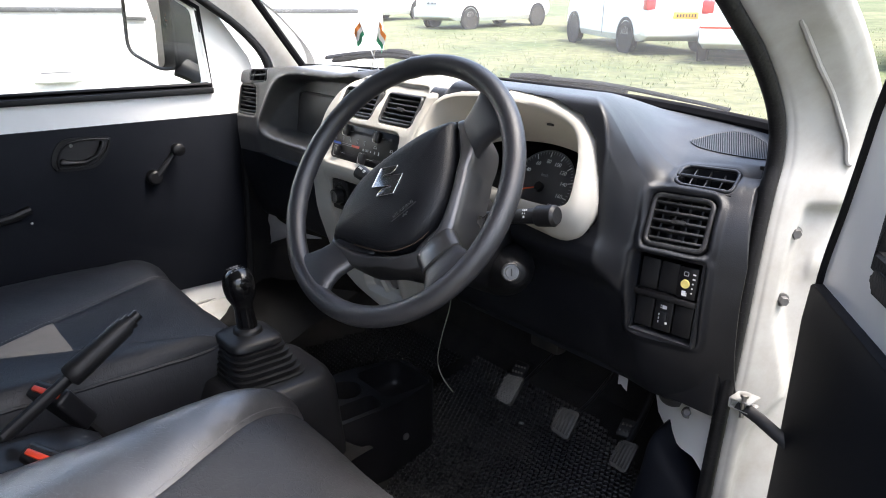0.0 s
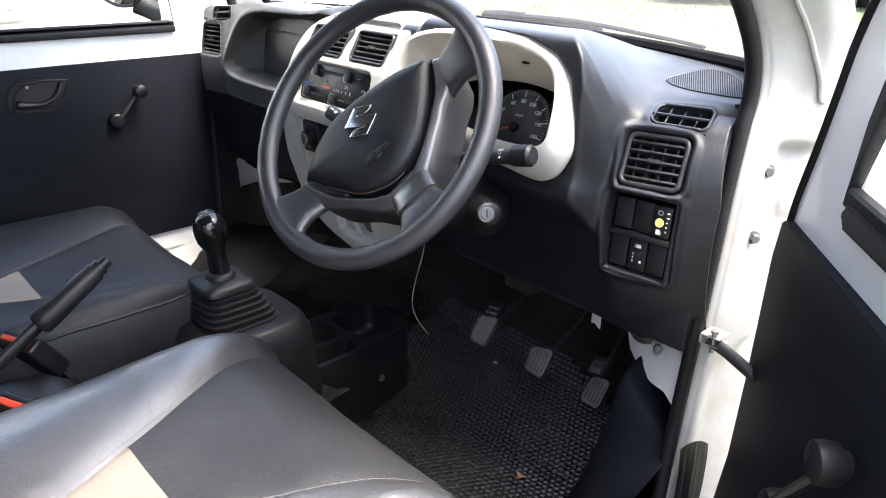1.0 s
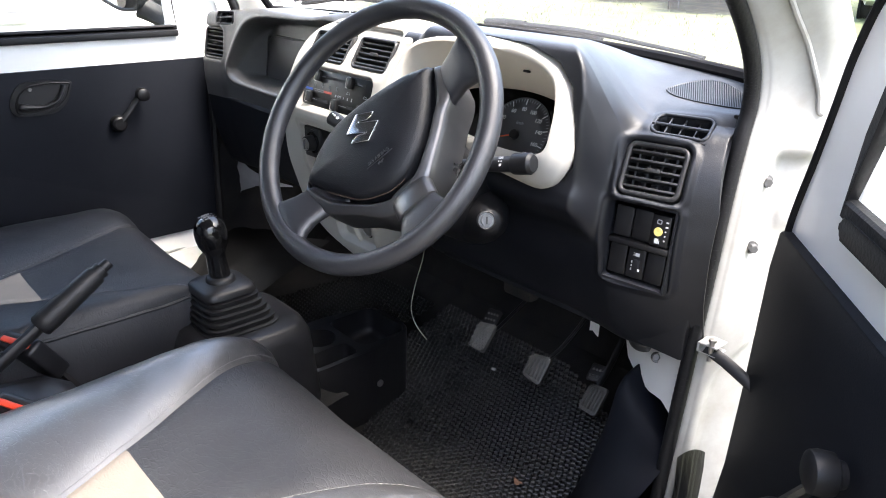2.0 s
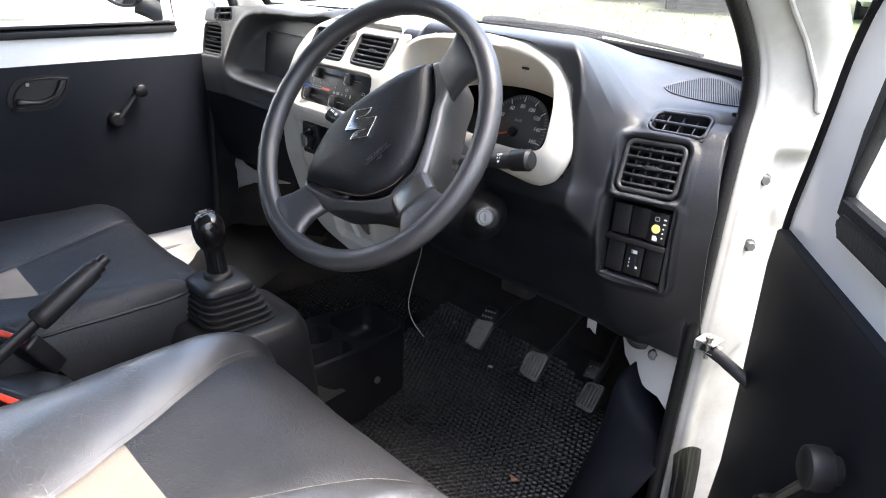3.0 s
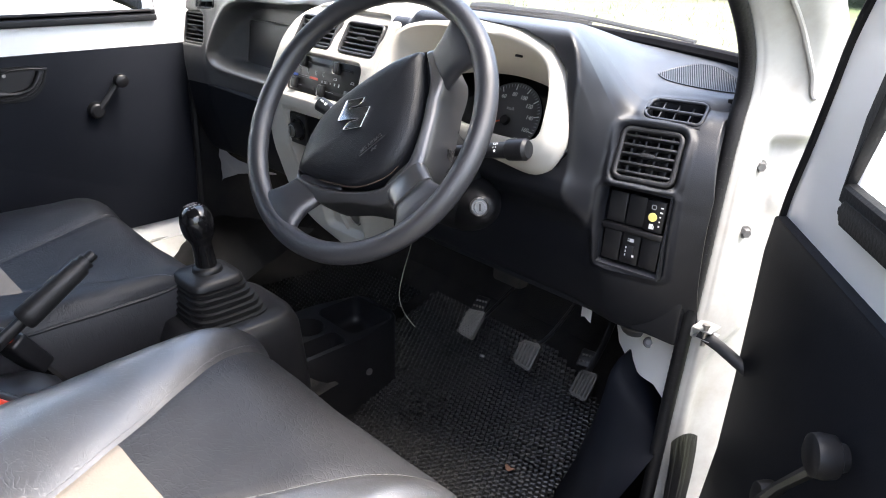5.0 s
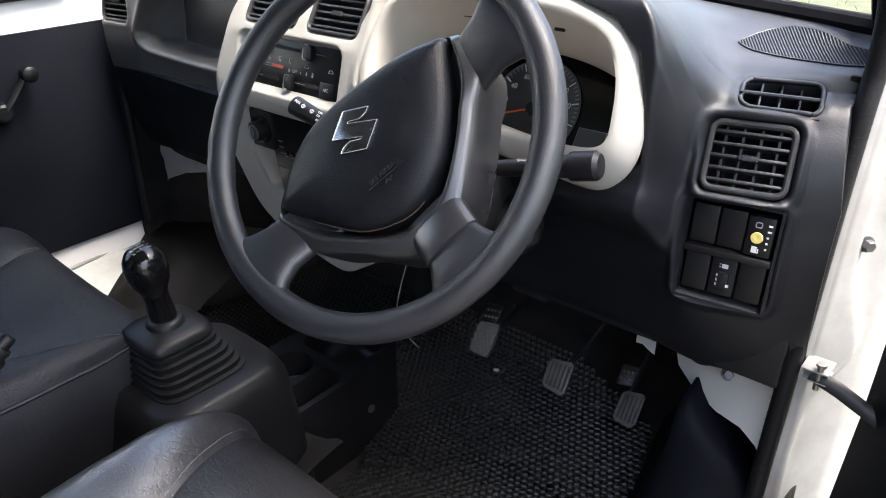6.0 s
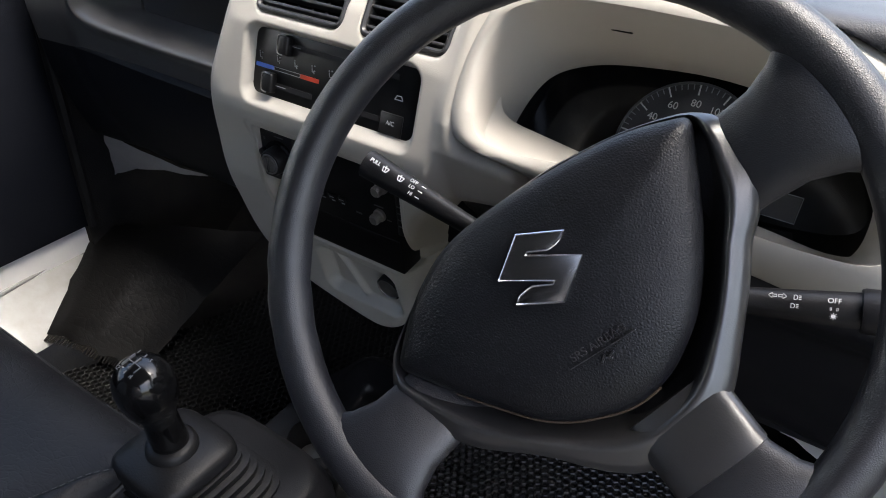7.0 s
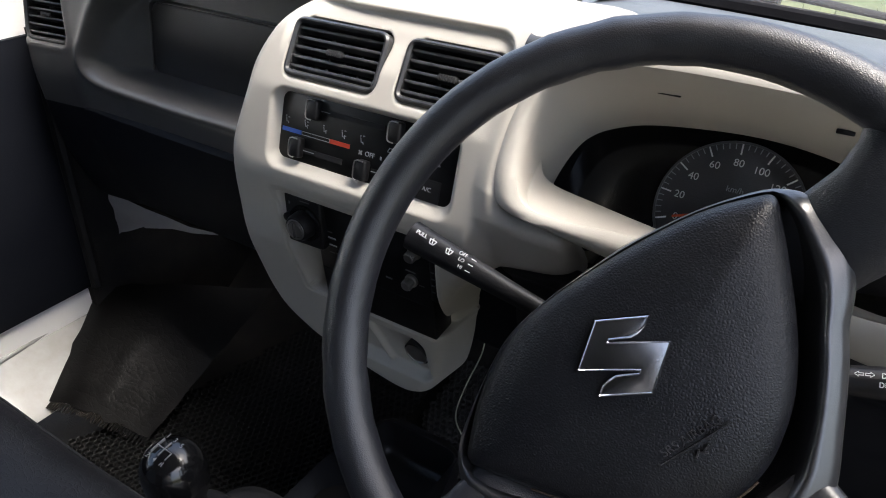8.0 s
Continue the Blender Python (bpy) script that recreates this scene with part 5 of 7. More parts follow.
def wheel():
    w = thing("steering_wheel", (0, 0, 0), "dark grained three-spoke steering wheel turned part way", "steering wheel", m=WM)
    pts, rad = [], []
    for k in range(96):
        a = 2 * math.pi * k / 96
        pts.append(WM @ Vector((RIM_R * math.cos(a), RIM_R * math.sin(a), 0)))
        deg = math.degrees(a) % 360
        grip = max(0.0, 1 - abs((deg - 110) / 32)) + max(0.0, 1 - abs((deg - 200) / 25))
        rad.append(0.0138 + 0.0006 * grip * math.sin(a * 34))
    part("rim", tube(pts, rad, 18, True), RIM, w, sharp=80)
    # spokes, swept in from the rim to the hub
    for a, wd, nm in ((49.5, 0.032, RIM), (-32, 0.032, RIM), (-116.5, 0.031, RIM)):
        d, s = Vector((math.cos(radians(a)), math.sin(radians(a)), 0)), Vector((-math.sin(radians(a)), math.cos(radians(a)), 0))
        def ring(r, half, h, th):
            out = []
            for j in range(20):
                q = 2 * math.pi * j / 20
                cx, cz = math.copysign(abs(math.cos(q)) ** 0.6, math.cos(q)), math.copysign(abs(math.sin(q)) ** 0.8, math.sin(q))
                out.append(WM @ (d * r + s * (half * cx) + Vector((0, 0, h + th * cz))))
            return out
        part("spoke", loft([ring(*q) for q in ((0.170, wd * 1.75, -0.001, 0.008), (0.162, wd * 1.36, -0.001, 0.010), (0.150, wd * 1.06, -0.003, 0.011), (0.135, wd * 0.88, -0.008, 0.011), (0.115, wd * 0.85, -0.017, 0.011), (0.085, wd * 0.9, -0.036, 0.011))]), nm, w, "worn satin spoke" if a == -32 else "", sharp=60)
        if a == -32:
            part("spoke_cover", loft([ring(*q) for q in ((0.1325, wd * 0.88, -0.0075, 0.0113), (0.132, wd * 0.91, -0.0075, 0.0124), (0.127, wd * 0.91, -0.009, 0.0132), (0.116, wd * 0.92, -0.0115, 0.0136), (0.105, wd * 0.94, -0.0155, 0.013), (0.09, wd * 0.95, -0.022, 0.012))]), SATIN, w, "smooth black spoke cover", sharp=60)
    # hub housing and the airbag pad
    hub_outline = rounded([(0.040, 0.107), (0.0545, 0.1145), (0.0930, 0.0800), (0.0945, 0.0765), (0.0890, 0.060), (0.0965, 0.036), (0.1010, 0.012), (0.1055, -0.016), (0.1095, -0.036), (0.107, -0.051), (0.0858, -0.0905), (0.056, -0.1005), (0.0257, -0.1025), (-0.028, -0.1193), (-0.082, -0.1025), (-0.0885, -0.0945), (-0.0845, -0.046), (-0.0770, -0.010), (-0.0580, 0.0195), (-0.0250, 0.0590), (0.010, 0.0895)], 0.006, 4)
    pad_outline = rounded([(0.043, 0.1045), (0.0558, 0.0758), (0.0668, 0.048), (0.0745, 0.0233), (0.0785, -0.002), (0.0755, -0.034), (0.0620, -0.0585), (0.025, -0.0835), (-0.03, -0.0875), (-0.0795, -0.0870), (-0.0825, -0.046), (-0.0745, -0.008), (-0.0560, 0.0195), (-0.0230, 0.0570), (0.011, 0.0880)], [0.007, 0.03, 0.03, 0.03, 0.03, 0.03, 0.02, 0.04, 0.04, 0.008, 0.04, 0.04, 0.04, 0.04, 0.03], 6)
    c = Vector((0.012, -0.005))
    rings = []
    for k, h in ((1.0, -0.034), (1.0, -0.0185), (0.985, -0.0130), (0.95, -0.0085), (0.88, -0.0045), (0.7, 0.0), (0.4, 0.0025), (0.02, 0.003)):
        rings.append([WM @ Vector((*(c + (Vector(p) - c) * k), h + 0.004)) for p in pad_outline])
    # housing round the pad: a rounded flank that falls into a narrow groove beside it
    turns = [2 * math.pi * k / 144 for k in range(144)]
    far, near = reach(hub_outline, c, turns), reach(pad_outline, c, turns)
    far = [max(near[k] + 0.002, sum(far[(k + j) % 144] for j in range(-3, 4)) / 7) for k in range(144)]
    flank = []
    for f, h in ((1.0, -0.050), (1.0, -0.026), (0.985, -0.0165), (0.955, -0.004), (0.92, 0.0035), (0.88, 0.0063), (0.72, 0.0085), (0.56, 0.0108), (0.48, 0.0116), (0.42, 0.0108), (0.34, 0.0060), (0.22, -0.003), (0.10, -0.014), (-0.1, -0.02)):
        row = []
        for a, ro, ri in zip(turns, far, near):
            wide = min(1.0, (ro - ri) / 0.02)
            row.append(WM @ Vector((c.x + math.cos(a) * (ri + (ro - ri) * f), c.y + math.sin(a) * (ri + (ro - ri) * f), -0.016 + (h if h < -0.013 else -0.014 + (h + 0.014) * (0.35 + 0.65 * wide)))))
        flank.append(row)
    part("hub", loft(flank), SATIN, w, "satin black hub housing", sharp=60)
    pad = part("airbag_pad", loft(rings), PAD, w, "black leather-grained airbag pad", sharp=60)
    low = [WM @ Vector((*(c + (Vector(q) - c) * 1.004), -0.0125)) for q in pad_outline if q[1] < -0.040 and q[0] > -0.045]
    part("dust_line", tube(low, 0.0007, 6), material("brown_dust", (0.07, 0.045, 0.03), 0.9, grain=0.5, size=300, stain=0.8, stain_size=120, stain_colour=(0.03, 0.02, 0.015)), pad, "brown dust caught in the joint")
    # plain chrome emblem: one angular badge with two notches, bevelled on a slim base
    em = WM @ pose(-0.0074, 0.0015, 0.0056)
    half = [(-0.0190, 0.0138), (0.0064, 0.0240), (0.0055, 0.0182), (0.0032, 0.0142), (0.0006, 0.0112), (-0.0098, 0.0066), (-0.0102, 0.0046), (0.0206, 0.0144)]
    badge = half + [(-x, -y) for x, y in half]
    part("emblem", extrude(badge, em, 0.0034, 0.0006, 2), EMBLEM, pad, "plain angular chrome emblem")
    # bevel highlight put in as a lighter strip round the badge
    part("emblem_edge", frame_strip(badge, em @ pose(0, 0, 0.0024), 0.0011, 0.0018, 0.00055), GLINT, pad, "raised edge in lighter chrome for its glint")
    part("emblem_base", extrude([(x * 1.03, y * 1.03) for x, y in badge], em @ pose(0, 0, -0.0025), 0.0032), GLOSSBLACK, pad)
    # moulded wording and its small pictogram, coloured lighter than the pad for their edge highlights
    tm = WM @ pose(0.0342, -0.0276, 0.0062, -4, -3, 51)
    text("SRS AIRBAG", tm @ pose(0, 0, 0.0002), 0.0066, SATIN, pad, "moulded_lettering", 0.0005)
    part("moulded_line", moved(box(-0.021, 0.021, -0.0045, -0.0040, -0.001, 0.0006), tm), SATIN, pad)
    for x, y, a in ((-0.002, -0.0085, 40), (0.0006, -0.0095, -30), (0.003, -0.0085, 20)):
        part("moulded_mark", moved(box(-0.0022, 0.0022, -0.0005, 0.0005, -0.001, 0.0006), tm @ pose(x, y, 0, 0, 0, a)), SATIN, pad)
    return w


wheel()


def column():
    c = thing("steering_column", (0.3, 0.6, 1.1), "black steering column shroud with two control stalks", "steering column")
    rings = []
    for d, rx, ry in ((-0.060, 0.045, 0.045), (-0.072, 0.056, 0.056), (-0.10, 0.068, 0.066), (-0.145, 0.068, 0.066), (-0.22, 0.062, 0.06), (-0.28, 0.055, 0.055)):
        rings.append([WM @ Vector((rx * math.copysign(abs(math.cos(q)) ** 0.7, math.cos(q)), -0.012 + ry * math.copysign(abs(math.sin(q)) ** 0.7, math.sin(q)), d)) for q in [2 * math.pi * j / 24 for j in range(24)]])
    part("shroud", loft(rings), BLACK, c, sharp=50)
    # wiper stalk to the left, light stalk to the right
    for pts, rr, nm in (([(-0.06, 0.0, -0.103), (-0.10, 0.009, -0.104), (-0.15, 0.021, -0.105), (-0.187, 0.030, -0.105)], [0.006, 0.0075, 0.010, 0.0115], "wiper_stalk"), ([(0.05, 0.004, -0.094), (0.10, 0.014, -0.090), (0.145, 0.024, -0.086), (0.176, 0.031, -0.084)], [0.006, 0.0085, 0.0105, 0.0118], "light_stalk")):
        path = [WM @ Vector(p) for p in pts]
        st = part(nm, bevel(tube(path, rr, 12, flat=0.8), 0.002, 2, 50), BLACK, c, "black control stalk with white symbols")
        d = (path[-1] - path[0]).normalized()
        if nm == "wiper_stalk":
            nrm = Vector((0.35, -0.6, 0.7))
            nrm = (nrm - d * nrm.dot(d)).normalized()
            def spot(frac, off):
                rr_ = 0.0118 - 0.0045 * frac
                return plane_at(path[-1].lerp(path[0], frac) + nrm * (rr_ - 0.6 * off * off / rr_), -d, nrm.cross(-d)) @ pose(0, off, 0)
            for frac, off, words, size in ((0.085, 0.002, "PULL", 0.0044), (0.35, 0.0046, "OFF", 0.0038), (0.36, 0.0, "LO", 0.0038), (0.37, -0.0046, "HI", 0.0038)):
                text(words, spot(frac, off), size, PRINT, st)
            for frac in (0.165, 0.275):
                m = spot(frac, 0.001)
                part("pictogram", moved(frame_strip(rounded([(-0.0018, -0.0024), (0.0018, -0.0024), (0.0032, 0.0016), (-0.0032, 0.0016)], 0.0008, 3), m, 0.0006, 0.0003), Matrix.Identity(4)), PRINT, st)
                part("pictogram", moved(box(-0.0003, 0.0003, -0.0024, 0.0028, 0, 0.0003), m @ pose(0, 0, 0, 0, 0, 12)), PRINT, st)
            for off in (0.0048, 0.0, -0.0048):
                part("mark", moved(box(-0.002, 0.002, -0.0003, 0.0003, 0, 0.0003), spot(0.42, off)), PRINT, st)
        else:
            nrm = Vector((0.3, -0.75, 0.6))
            nrm = (nrm - d * nrm.dot(d)).normalized()
            def spot(frac, off):
                return plane_at(path[-1].lerp(path[0], frac) + nrm * (0.0103 - 0.6 * off * off / 0.0098), d, nrm.cross(d)) @ pose(0, off, 0)
            text("OFF", spot(0.22, 0.004), 0.0042, PRINT, st)
            arrow = [(-0.0026, 0.0), (-0.0004, 0.0017), (-0.0004, 0.0008), (0.0022, 0.0008), (0.0022, -0.0008), (-0.0004, -0.0008), (-0.0004, -0.0017)]
            for frac, way in ((0.475, 1), (0.435, -1)):
                part("pictogram", frame_strip([(way * x, y) for x, y in arrow], spot(frac, 0.004), 0.00035, 0.0003), PRINT, st)
            lamp = [(-0.0016, -0.0014), (-0.0004, -0.0015), (0.0007, -0.0008), (0.0007, 0.0008), (-0.0004, 0.0015), (-0.0016, 0.0014)]
            for frac, off in ((0.375, 0.004), (0.385, -0.0012)):
                part("pictogram", frame_strip(lamp, spot(frac, off), 0.0004, 0.0003), PRINT, st)
                for y in (-0.001, 0.0, 0.001):
                    part("beam", moved(box(0.0012, 0.0026, y - 0.0002, y + 0.0002, 0, 0.0003), spot(frac, off)), PRINT, st)
            for x, way in ((-0.0022, -1), (0.0012, 1)):
                part("pictogram", moved(frame_strip([(x, -0.0008), (x + 0.001, -0.0008), (x + 0.001, 0.0008), (x, 0.0008)], spot(0.22, -0.0008), 0.0003, 0.0003), Matrix.Identity(4)), PRINT, st)
            lampring = spot(0.22, -0.0050)
            part("pictogram", moved(lathe([(0.0012, 0.0), (0.0012, 0.0003), (0.0008, 0.0003), (0.0008, 0.0)], (0, 0, 0), (0, 0, 1), 12), lampring), PRINT, st)
            for q in range(8):
                part("ray", moved(box(0.0015, 0.0021, -0.00015, 0.00015, 0, 0.0003), lampring @ pose(0, 0, 0, 0, 0, 45 * q)), PRINT, st)
            part("end_cap", moved(lathe([(0.0128, -0.002), (0.0135, 0.0), (0.0135, 0.022), (0.0105, 0.026), (0, 0.0265)], path[-1] - d * 0.012, d, 20), Matrix.Identity(4)), BLACK, st)
    # ignition lock
    lock = part("ignition_housing", lathe([(0.042, -0.075), (0.034, -0.040), (0.023, -0.014), (0.0165, -0.002), (0.0132, 0.0)], (0.390, 0.554, 1.137), (0.78, -0.57, 0.25), 28), BLACK, c)
    k = (0.3875, 0.5475, 1.139)
    part("lock_barrel", lathe([(0.0132, 0), (0.0132, 0.004), (0.0118, 0.0055), (0.0106, 0.004), (0.0082, 0.004), (0.0076, 0.006), (0, 0.006)], k, (0.78, -0.57, 0.25), 28), ZINC, lock, "round steel ignition lock")
    part("key_slot", moved(box(-0.001, 0.001, -0.005, 0.005, 0, 0.0005), plane_at(Vector(k) + Vector((0.78, -0.57, 0.25)).normalized() * 0.0062, (0.59, 0.81, 0), (-0.2, 0.15, 0.97))), DEEP, lock)


column()

# ---- seats ----
def seat(name, cx, x0, x1, y_front, z_top, label, vc, y_patch, middle, sides, nose=(0.11, 0.085), edge_drop=(0.045, 0.055)):
    t = thing(name, (cx, 0.0, 0.62), label, "seat", "front seats")
    ny = 44
    rise = 0.022 if cx > 0 else 0.012
    y_back = -0.22

    def half(y):
        """Half-width of the middle insert between the two V seams."""
        k = (y - y_patch) / 0.207
        return min(0.215, 0.067 + 0.098 * max(-0.6, k))

    def top(x, y):
        edge = min(x - x0, x1 - x)
        ex = max(0.0, 1 - edge / edge_drop[0])
        ey = max(0.0, 1 - (y_front - y) / nose[0])
        side = abs(x - vc) - half(y)
        room = (x1 - vc if x > vc else vc - x0) - half(y)
        u = side / max(room, 0.02)
        swell = (0.005 if x > vc else rise) * math.sin(math.pi * max(0.0, min(1.0, u / 1.05)) ** 0.9)
        dish = -0.006 * math.exp(-((x - vc) / 0.1) ** 2)
        crease = -0.0035 * math.exp(-(side / 0.006) ** 2)
        z = z_top + swell + dish + crease - edge_drop[1] * (1 - math.sqrt(max(0, 1 - ex * ex))) - nose[1] * (1 - math.sqrt(max(0.0, 1 - ey * ey)))
        return z + 0.0025 * noise.noise((x * 9, y * 9, 1)) + 0.0012 * noise.noise((x * 30, y * 30, 2))

    ys = [y_back + (y_front - y_back) * (1 - (1 - j / ny) ** 1.25) for j in range(ny + 1)]
    bms = {"insert": bmesh.new(), "bolster": bmesh.new(), "patch": bmesh.new()}
    # rows follow the seams, so that the panels meet along clean lines
    def row(y):
        h = half(y)
        out = []
        for i in range(15):
            out.append(x0 + (vc - h - x0) * i / 14)
        for i in range(1, 19):
            out.append(vc - h + 2 * h * i / 18)
        for i in range(1, 15):
            out.append(vc + h + (x1 - vc - h) * i / 14)
        # round the plan's front corners
        k = max(0.0, (y - (y_front - 0.07)) / 0.07)
        s = 1 - 0.10 * (1 - math.sqrt(max(0.0, 1 - k * k)))
        mid = (x0 + x1) / 2
        return [mid + (x - mid) * s for x in out]

    grid = [[(x, y, top(x, y)) for x in row(y)] for y in ys]
    jp = min(range(len(ys)), key=lambda j: abs(ys[j] - y_patch))
    for part_name, cond in (("bolster", lambda i, j: i < 14 or i >= 32), ("patch", lambda i, j: 14 <= i < 32 and j < jp), ("insert", lambda i, j: 14 <= i < 32 and j >= jp)):
        bm = bms[part_name]
        got = {}
        for j in range(len(ys) - 1):
            for i in range(46):
                if cond(i, j):
                    q = []
                    for a, b in ((i, j), (i + 1, j), (i + 1, j + 1), (i, j + 1)):
                        if (a, b) not in got:
                            got[(a, b)] = bm.verts.new(grid[b][a])
                        q.append(got[(a, b)])
                    bm.faces.new(q)
    part("cushion", bms["insert"], middle, t, "dark grey creased vinyl middle", sharp=80)
    part("bolster", bms["bolster"], sides, t, "creased black vinyl bolster", sharp=80)
    part("inset_panel", bms["patch"], PATCH, t, "beige vinyl inset", sharp=80)
    # skirt: side and front faces below the top's edge
    rim = [grid[j][0] for j in range(len(ys))] + [p for p in grid[-1][1:-1]] + [grid[j][-1] for j in range(len(ys) - 1, -1, -1)]
    c = Vector(((x0 + x1) / 2, (y_back + y_front) / 2, 0))
    def off(p, d, z):
        v = Vector(p) - c
        v.z = 0
        v.normalize()
        return (p[0] + v.x * d, p[1] + v.y * d, z)
    part("skirt", loft([rim, [off(p, 0.006, p[2] - 0.012) for p in rim], [off(p, 0.010, p[2] - 0.05) for p in rim], [off(p, 0.004, z_top - 0.2) for p in rim], [off(p, -0.02, z_top - 0.23) for p in rim]], wrap=False), SKIRT, t, "black vinyl side of the cushion", sharp=80)
    part("welt", tube([off(p, 0.004, p[2] - 0.002) for p in rim[::2]], 0.0028, 6), DULL, t)
    part("base", box(x0 + 0.03, x1 - 0.03, y_back, y_front - 0.06, 0.6, z_top - 0.2, 0.01), CARPET, t)
    # stitching beside each seam
    bm = bmesh.new()
    for s in (-1, 1):
        y = -0.1
        while y < y_front - 0.02:
            p, q = [Vector((vc + s * (half(v) + 0.0045), v, top(vc + s * (half(v) + 0.0045), v) + 0.0006)) for v in (y, y + 0.0042)]
            m = tube([p, q], 0.0004, 4)
            me = bpy.data.meshes.new("stitch")
            m.to_mesh(me)
            bm.from_mesh(me)
            bpy.data.meshes.remove(me)
            m.free()
            y += 0.0065
    part("stitching", bm, THREAD, t, "pale stitching along the seams")["kind"] = "stuff"
    # backrest
    rings = []
    for z, y, th, hw in ((z_top - 0.03, -0.2, 0.06, 0.2), (z_top + 0.1, -0.23, 0.075, 0.215), (z_top + 0.3, -0.29, 0.075, 0.21), (z_top + 0.48, -0.35, 0.06, 0.19), (z_top + 0.56, -0.38, 0.04, 0.15)):
        rings.append([(cx + hw * math.copysign(abs(math.cos(q)) ** 0.5, math.cos(q)), y + th * math.copysign(abs(math.sin(q)) ** 0.7, math.sin(q)), z) for q in [2 * math.pi * j / 28 for j in range(28)]])
    part("backrest", loft(rings), BOLSTER, t, "black vinyl backrest", sharp=60)
    return t


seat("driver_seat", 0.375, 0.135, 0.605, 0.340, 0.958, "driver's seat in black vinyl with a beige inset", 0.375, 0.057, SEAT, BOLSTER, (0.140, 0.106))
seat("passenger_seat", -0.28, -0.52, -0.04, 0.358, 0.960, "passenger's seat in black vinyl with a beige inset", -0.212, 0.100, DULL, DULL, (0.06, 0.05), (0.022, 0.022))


# ---- gear lever, console and handbrake ----
def gear_lever():
    t = thing("gear_lever", (0, 0.36, 0.62), "gear lever with a glossy black knob and ribbed rubber boot", "gear lever")
    def sq(cx, cy, z, a, b, n=32, p=0.45, tz=0.0):
        return [(cx + a * math.copysign(abs(math.cos(q)) ** p, math.cos(q)), cy + b * math.copysign(abs(math.sin(q)) ** p, math.sin(q)), z + tz * math.sin(q)) for q in [2 * math.pi * j / n for j in range(n)]]
    part("housing", loft([sq(-0.005, 0.34, 0.61, 0.13, 0.135), sq(-0.005, 0.35, 0.76, 0.115, 0.12), sq(-0.005, 0.36, 0.865, 0.096, 0.103), sq(-0.005, 0.36, 0.887, 0.088, 0.093), sq(-0.005, 0.36, 0.891, 0.078, 0.083)]), BLACK, t, "black plastic lever housing", sharp=50)
    rings, z = [sq(-0.012, 0.352, 0.886, 0.067, 0.067)], 0.887
    for k in range(6):
        a = 0.066 - 0.0035 * k
        cx, cy = -0.012 - 0.0012 * k, 0.352 - 0.0016 * k
        rings += [sq(cx, cy, z + 0.0022, a, a), sq(cx, cy, z + 0.0068, a, a), sq(cx, cy, z + 0.0082, a - 0.006, a - 0.006), sq(cx, cy, z + 0.0096, a - 0.006, a - 0.006)]
        z += 0.0098
    cx, cy = -0.018, 0.342
    rings += [sq(cx, cy, z + 0.002, 0.047, 0.047), sq(cx, cy, z + 0.010, 0.046, 0.046), sq(cx, cy, z + 0.0145, 0.042, 0.042, p=0.5), sq(cx, cy, z + 0.017, 0.030, 0.030, p=0.8), sq(cx, cy, z + 0.018, 0.0245, 0.0245, p=1), sq(cx, cy, z + 0.024, 0.0235, 0.0235, p=1), sq(cx, cy, z + 0.027, 0.0195, 0.0195, p=1)]
    part("boot", loft(rings), BOOT, t, "ribbed black rubber boot", sharp=50)
    ax = Vector((-0.02, -0.10, 1)).normalized()
    b = Vector((cx, cy, z + 0.022))
    prof = [(0.0172, 0.0), (0.0168, 0.015), (0.0158, 0.036), (0.0164, 0.046), (0.0200, 0.053), (0.0242, 0.062), (0.0262, 0.074), (0.0264, 0.084), (0.0244, 0.095), (0.0192, 0.1035), (0.011, 0.1082), (0, 0.1095)]
    k = part("knob", lathe(prof, b, ax, 32), GLOSSBLACK, t, "glossy black knob with a shift pattern")
    top = b + ax * 0.1102
    m = plane_at(top, (1, 0.0, -0.08), (0, 1, 0.12))
    part("pattern", moved(join(box(-0.008, 0.008, -0.0003, 0.0003, -0.002, 0.0002), box(-0.0083, -0.0077, -0.007, 0.007, -0.003, 0.0002), box(-0.0003, 0.0003, -0.007, 0.007, -0.002, 0.0002), box(0.0077, 0.0083, -0.007, 0.0, -0.003, 0.0002)), m), FAINT, k)
    for words, x, y in (("1", -0.008, 0.0105), ("2", -0.008, -0.0105), ("3", 0, 0.0105), ("4", 0, -0.0105), ("5", 0.008, 0.0095), ("R", 0.008, -0.0105)):
        text(words, m @ pose(x, y, -0.0016), 0.006, FAINT, k)


gear_lever()


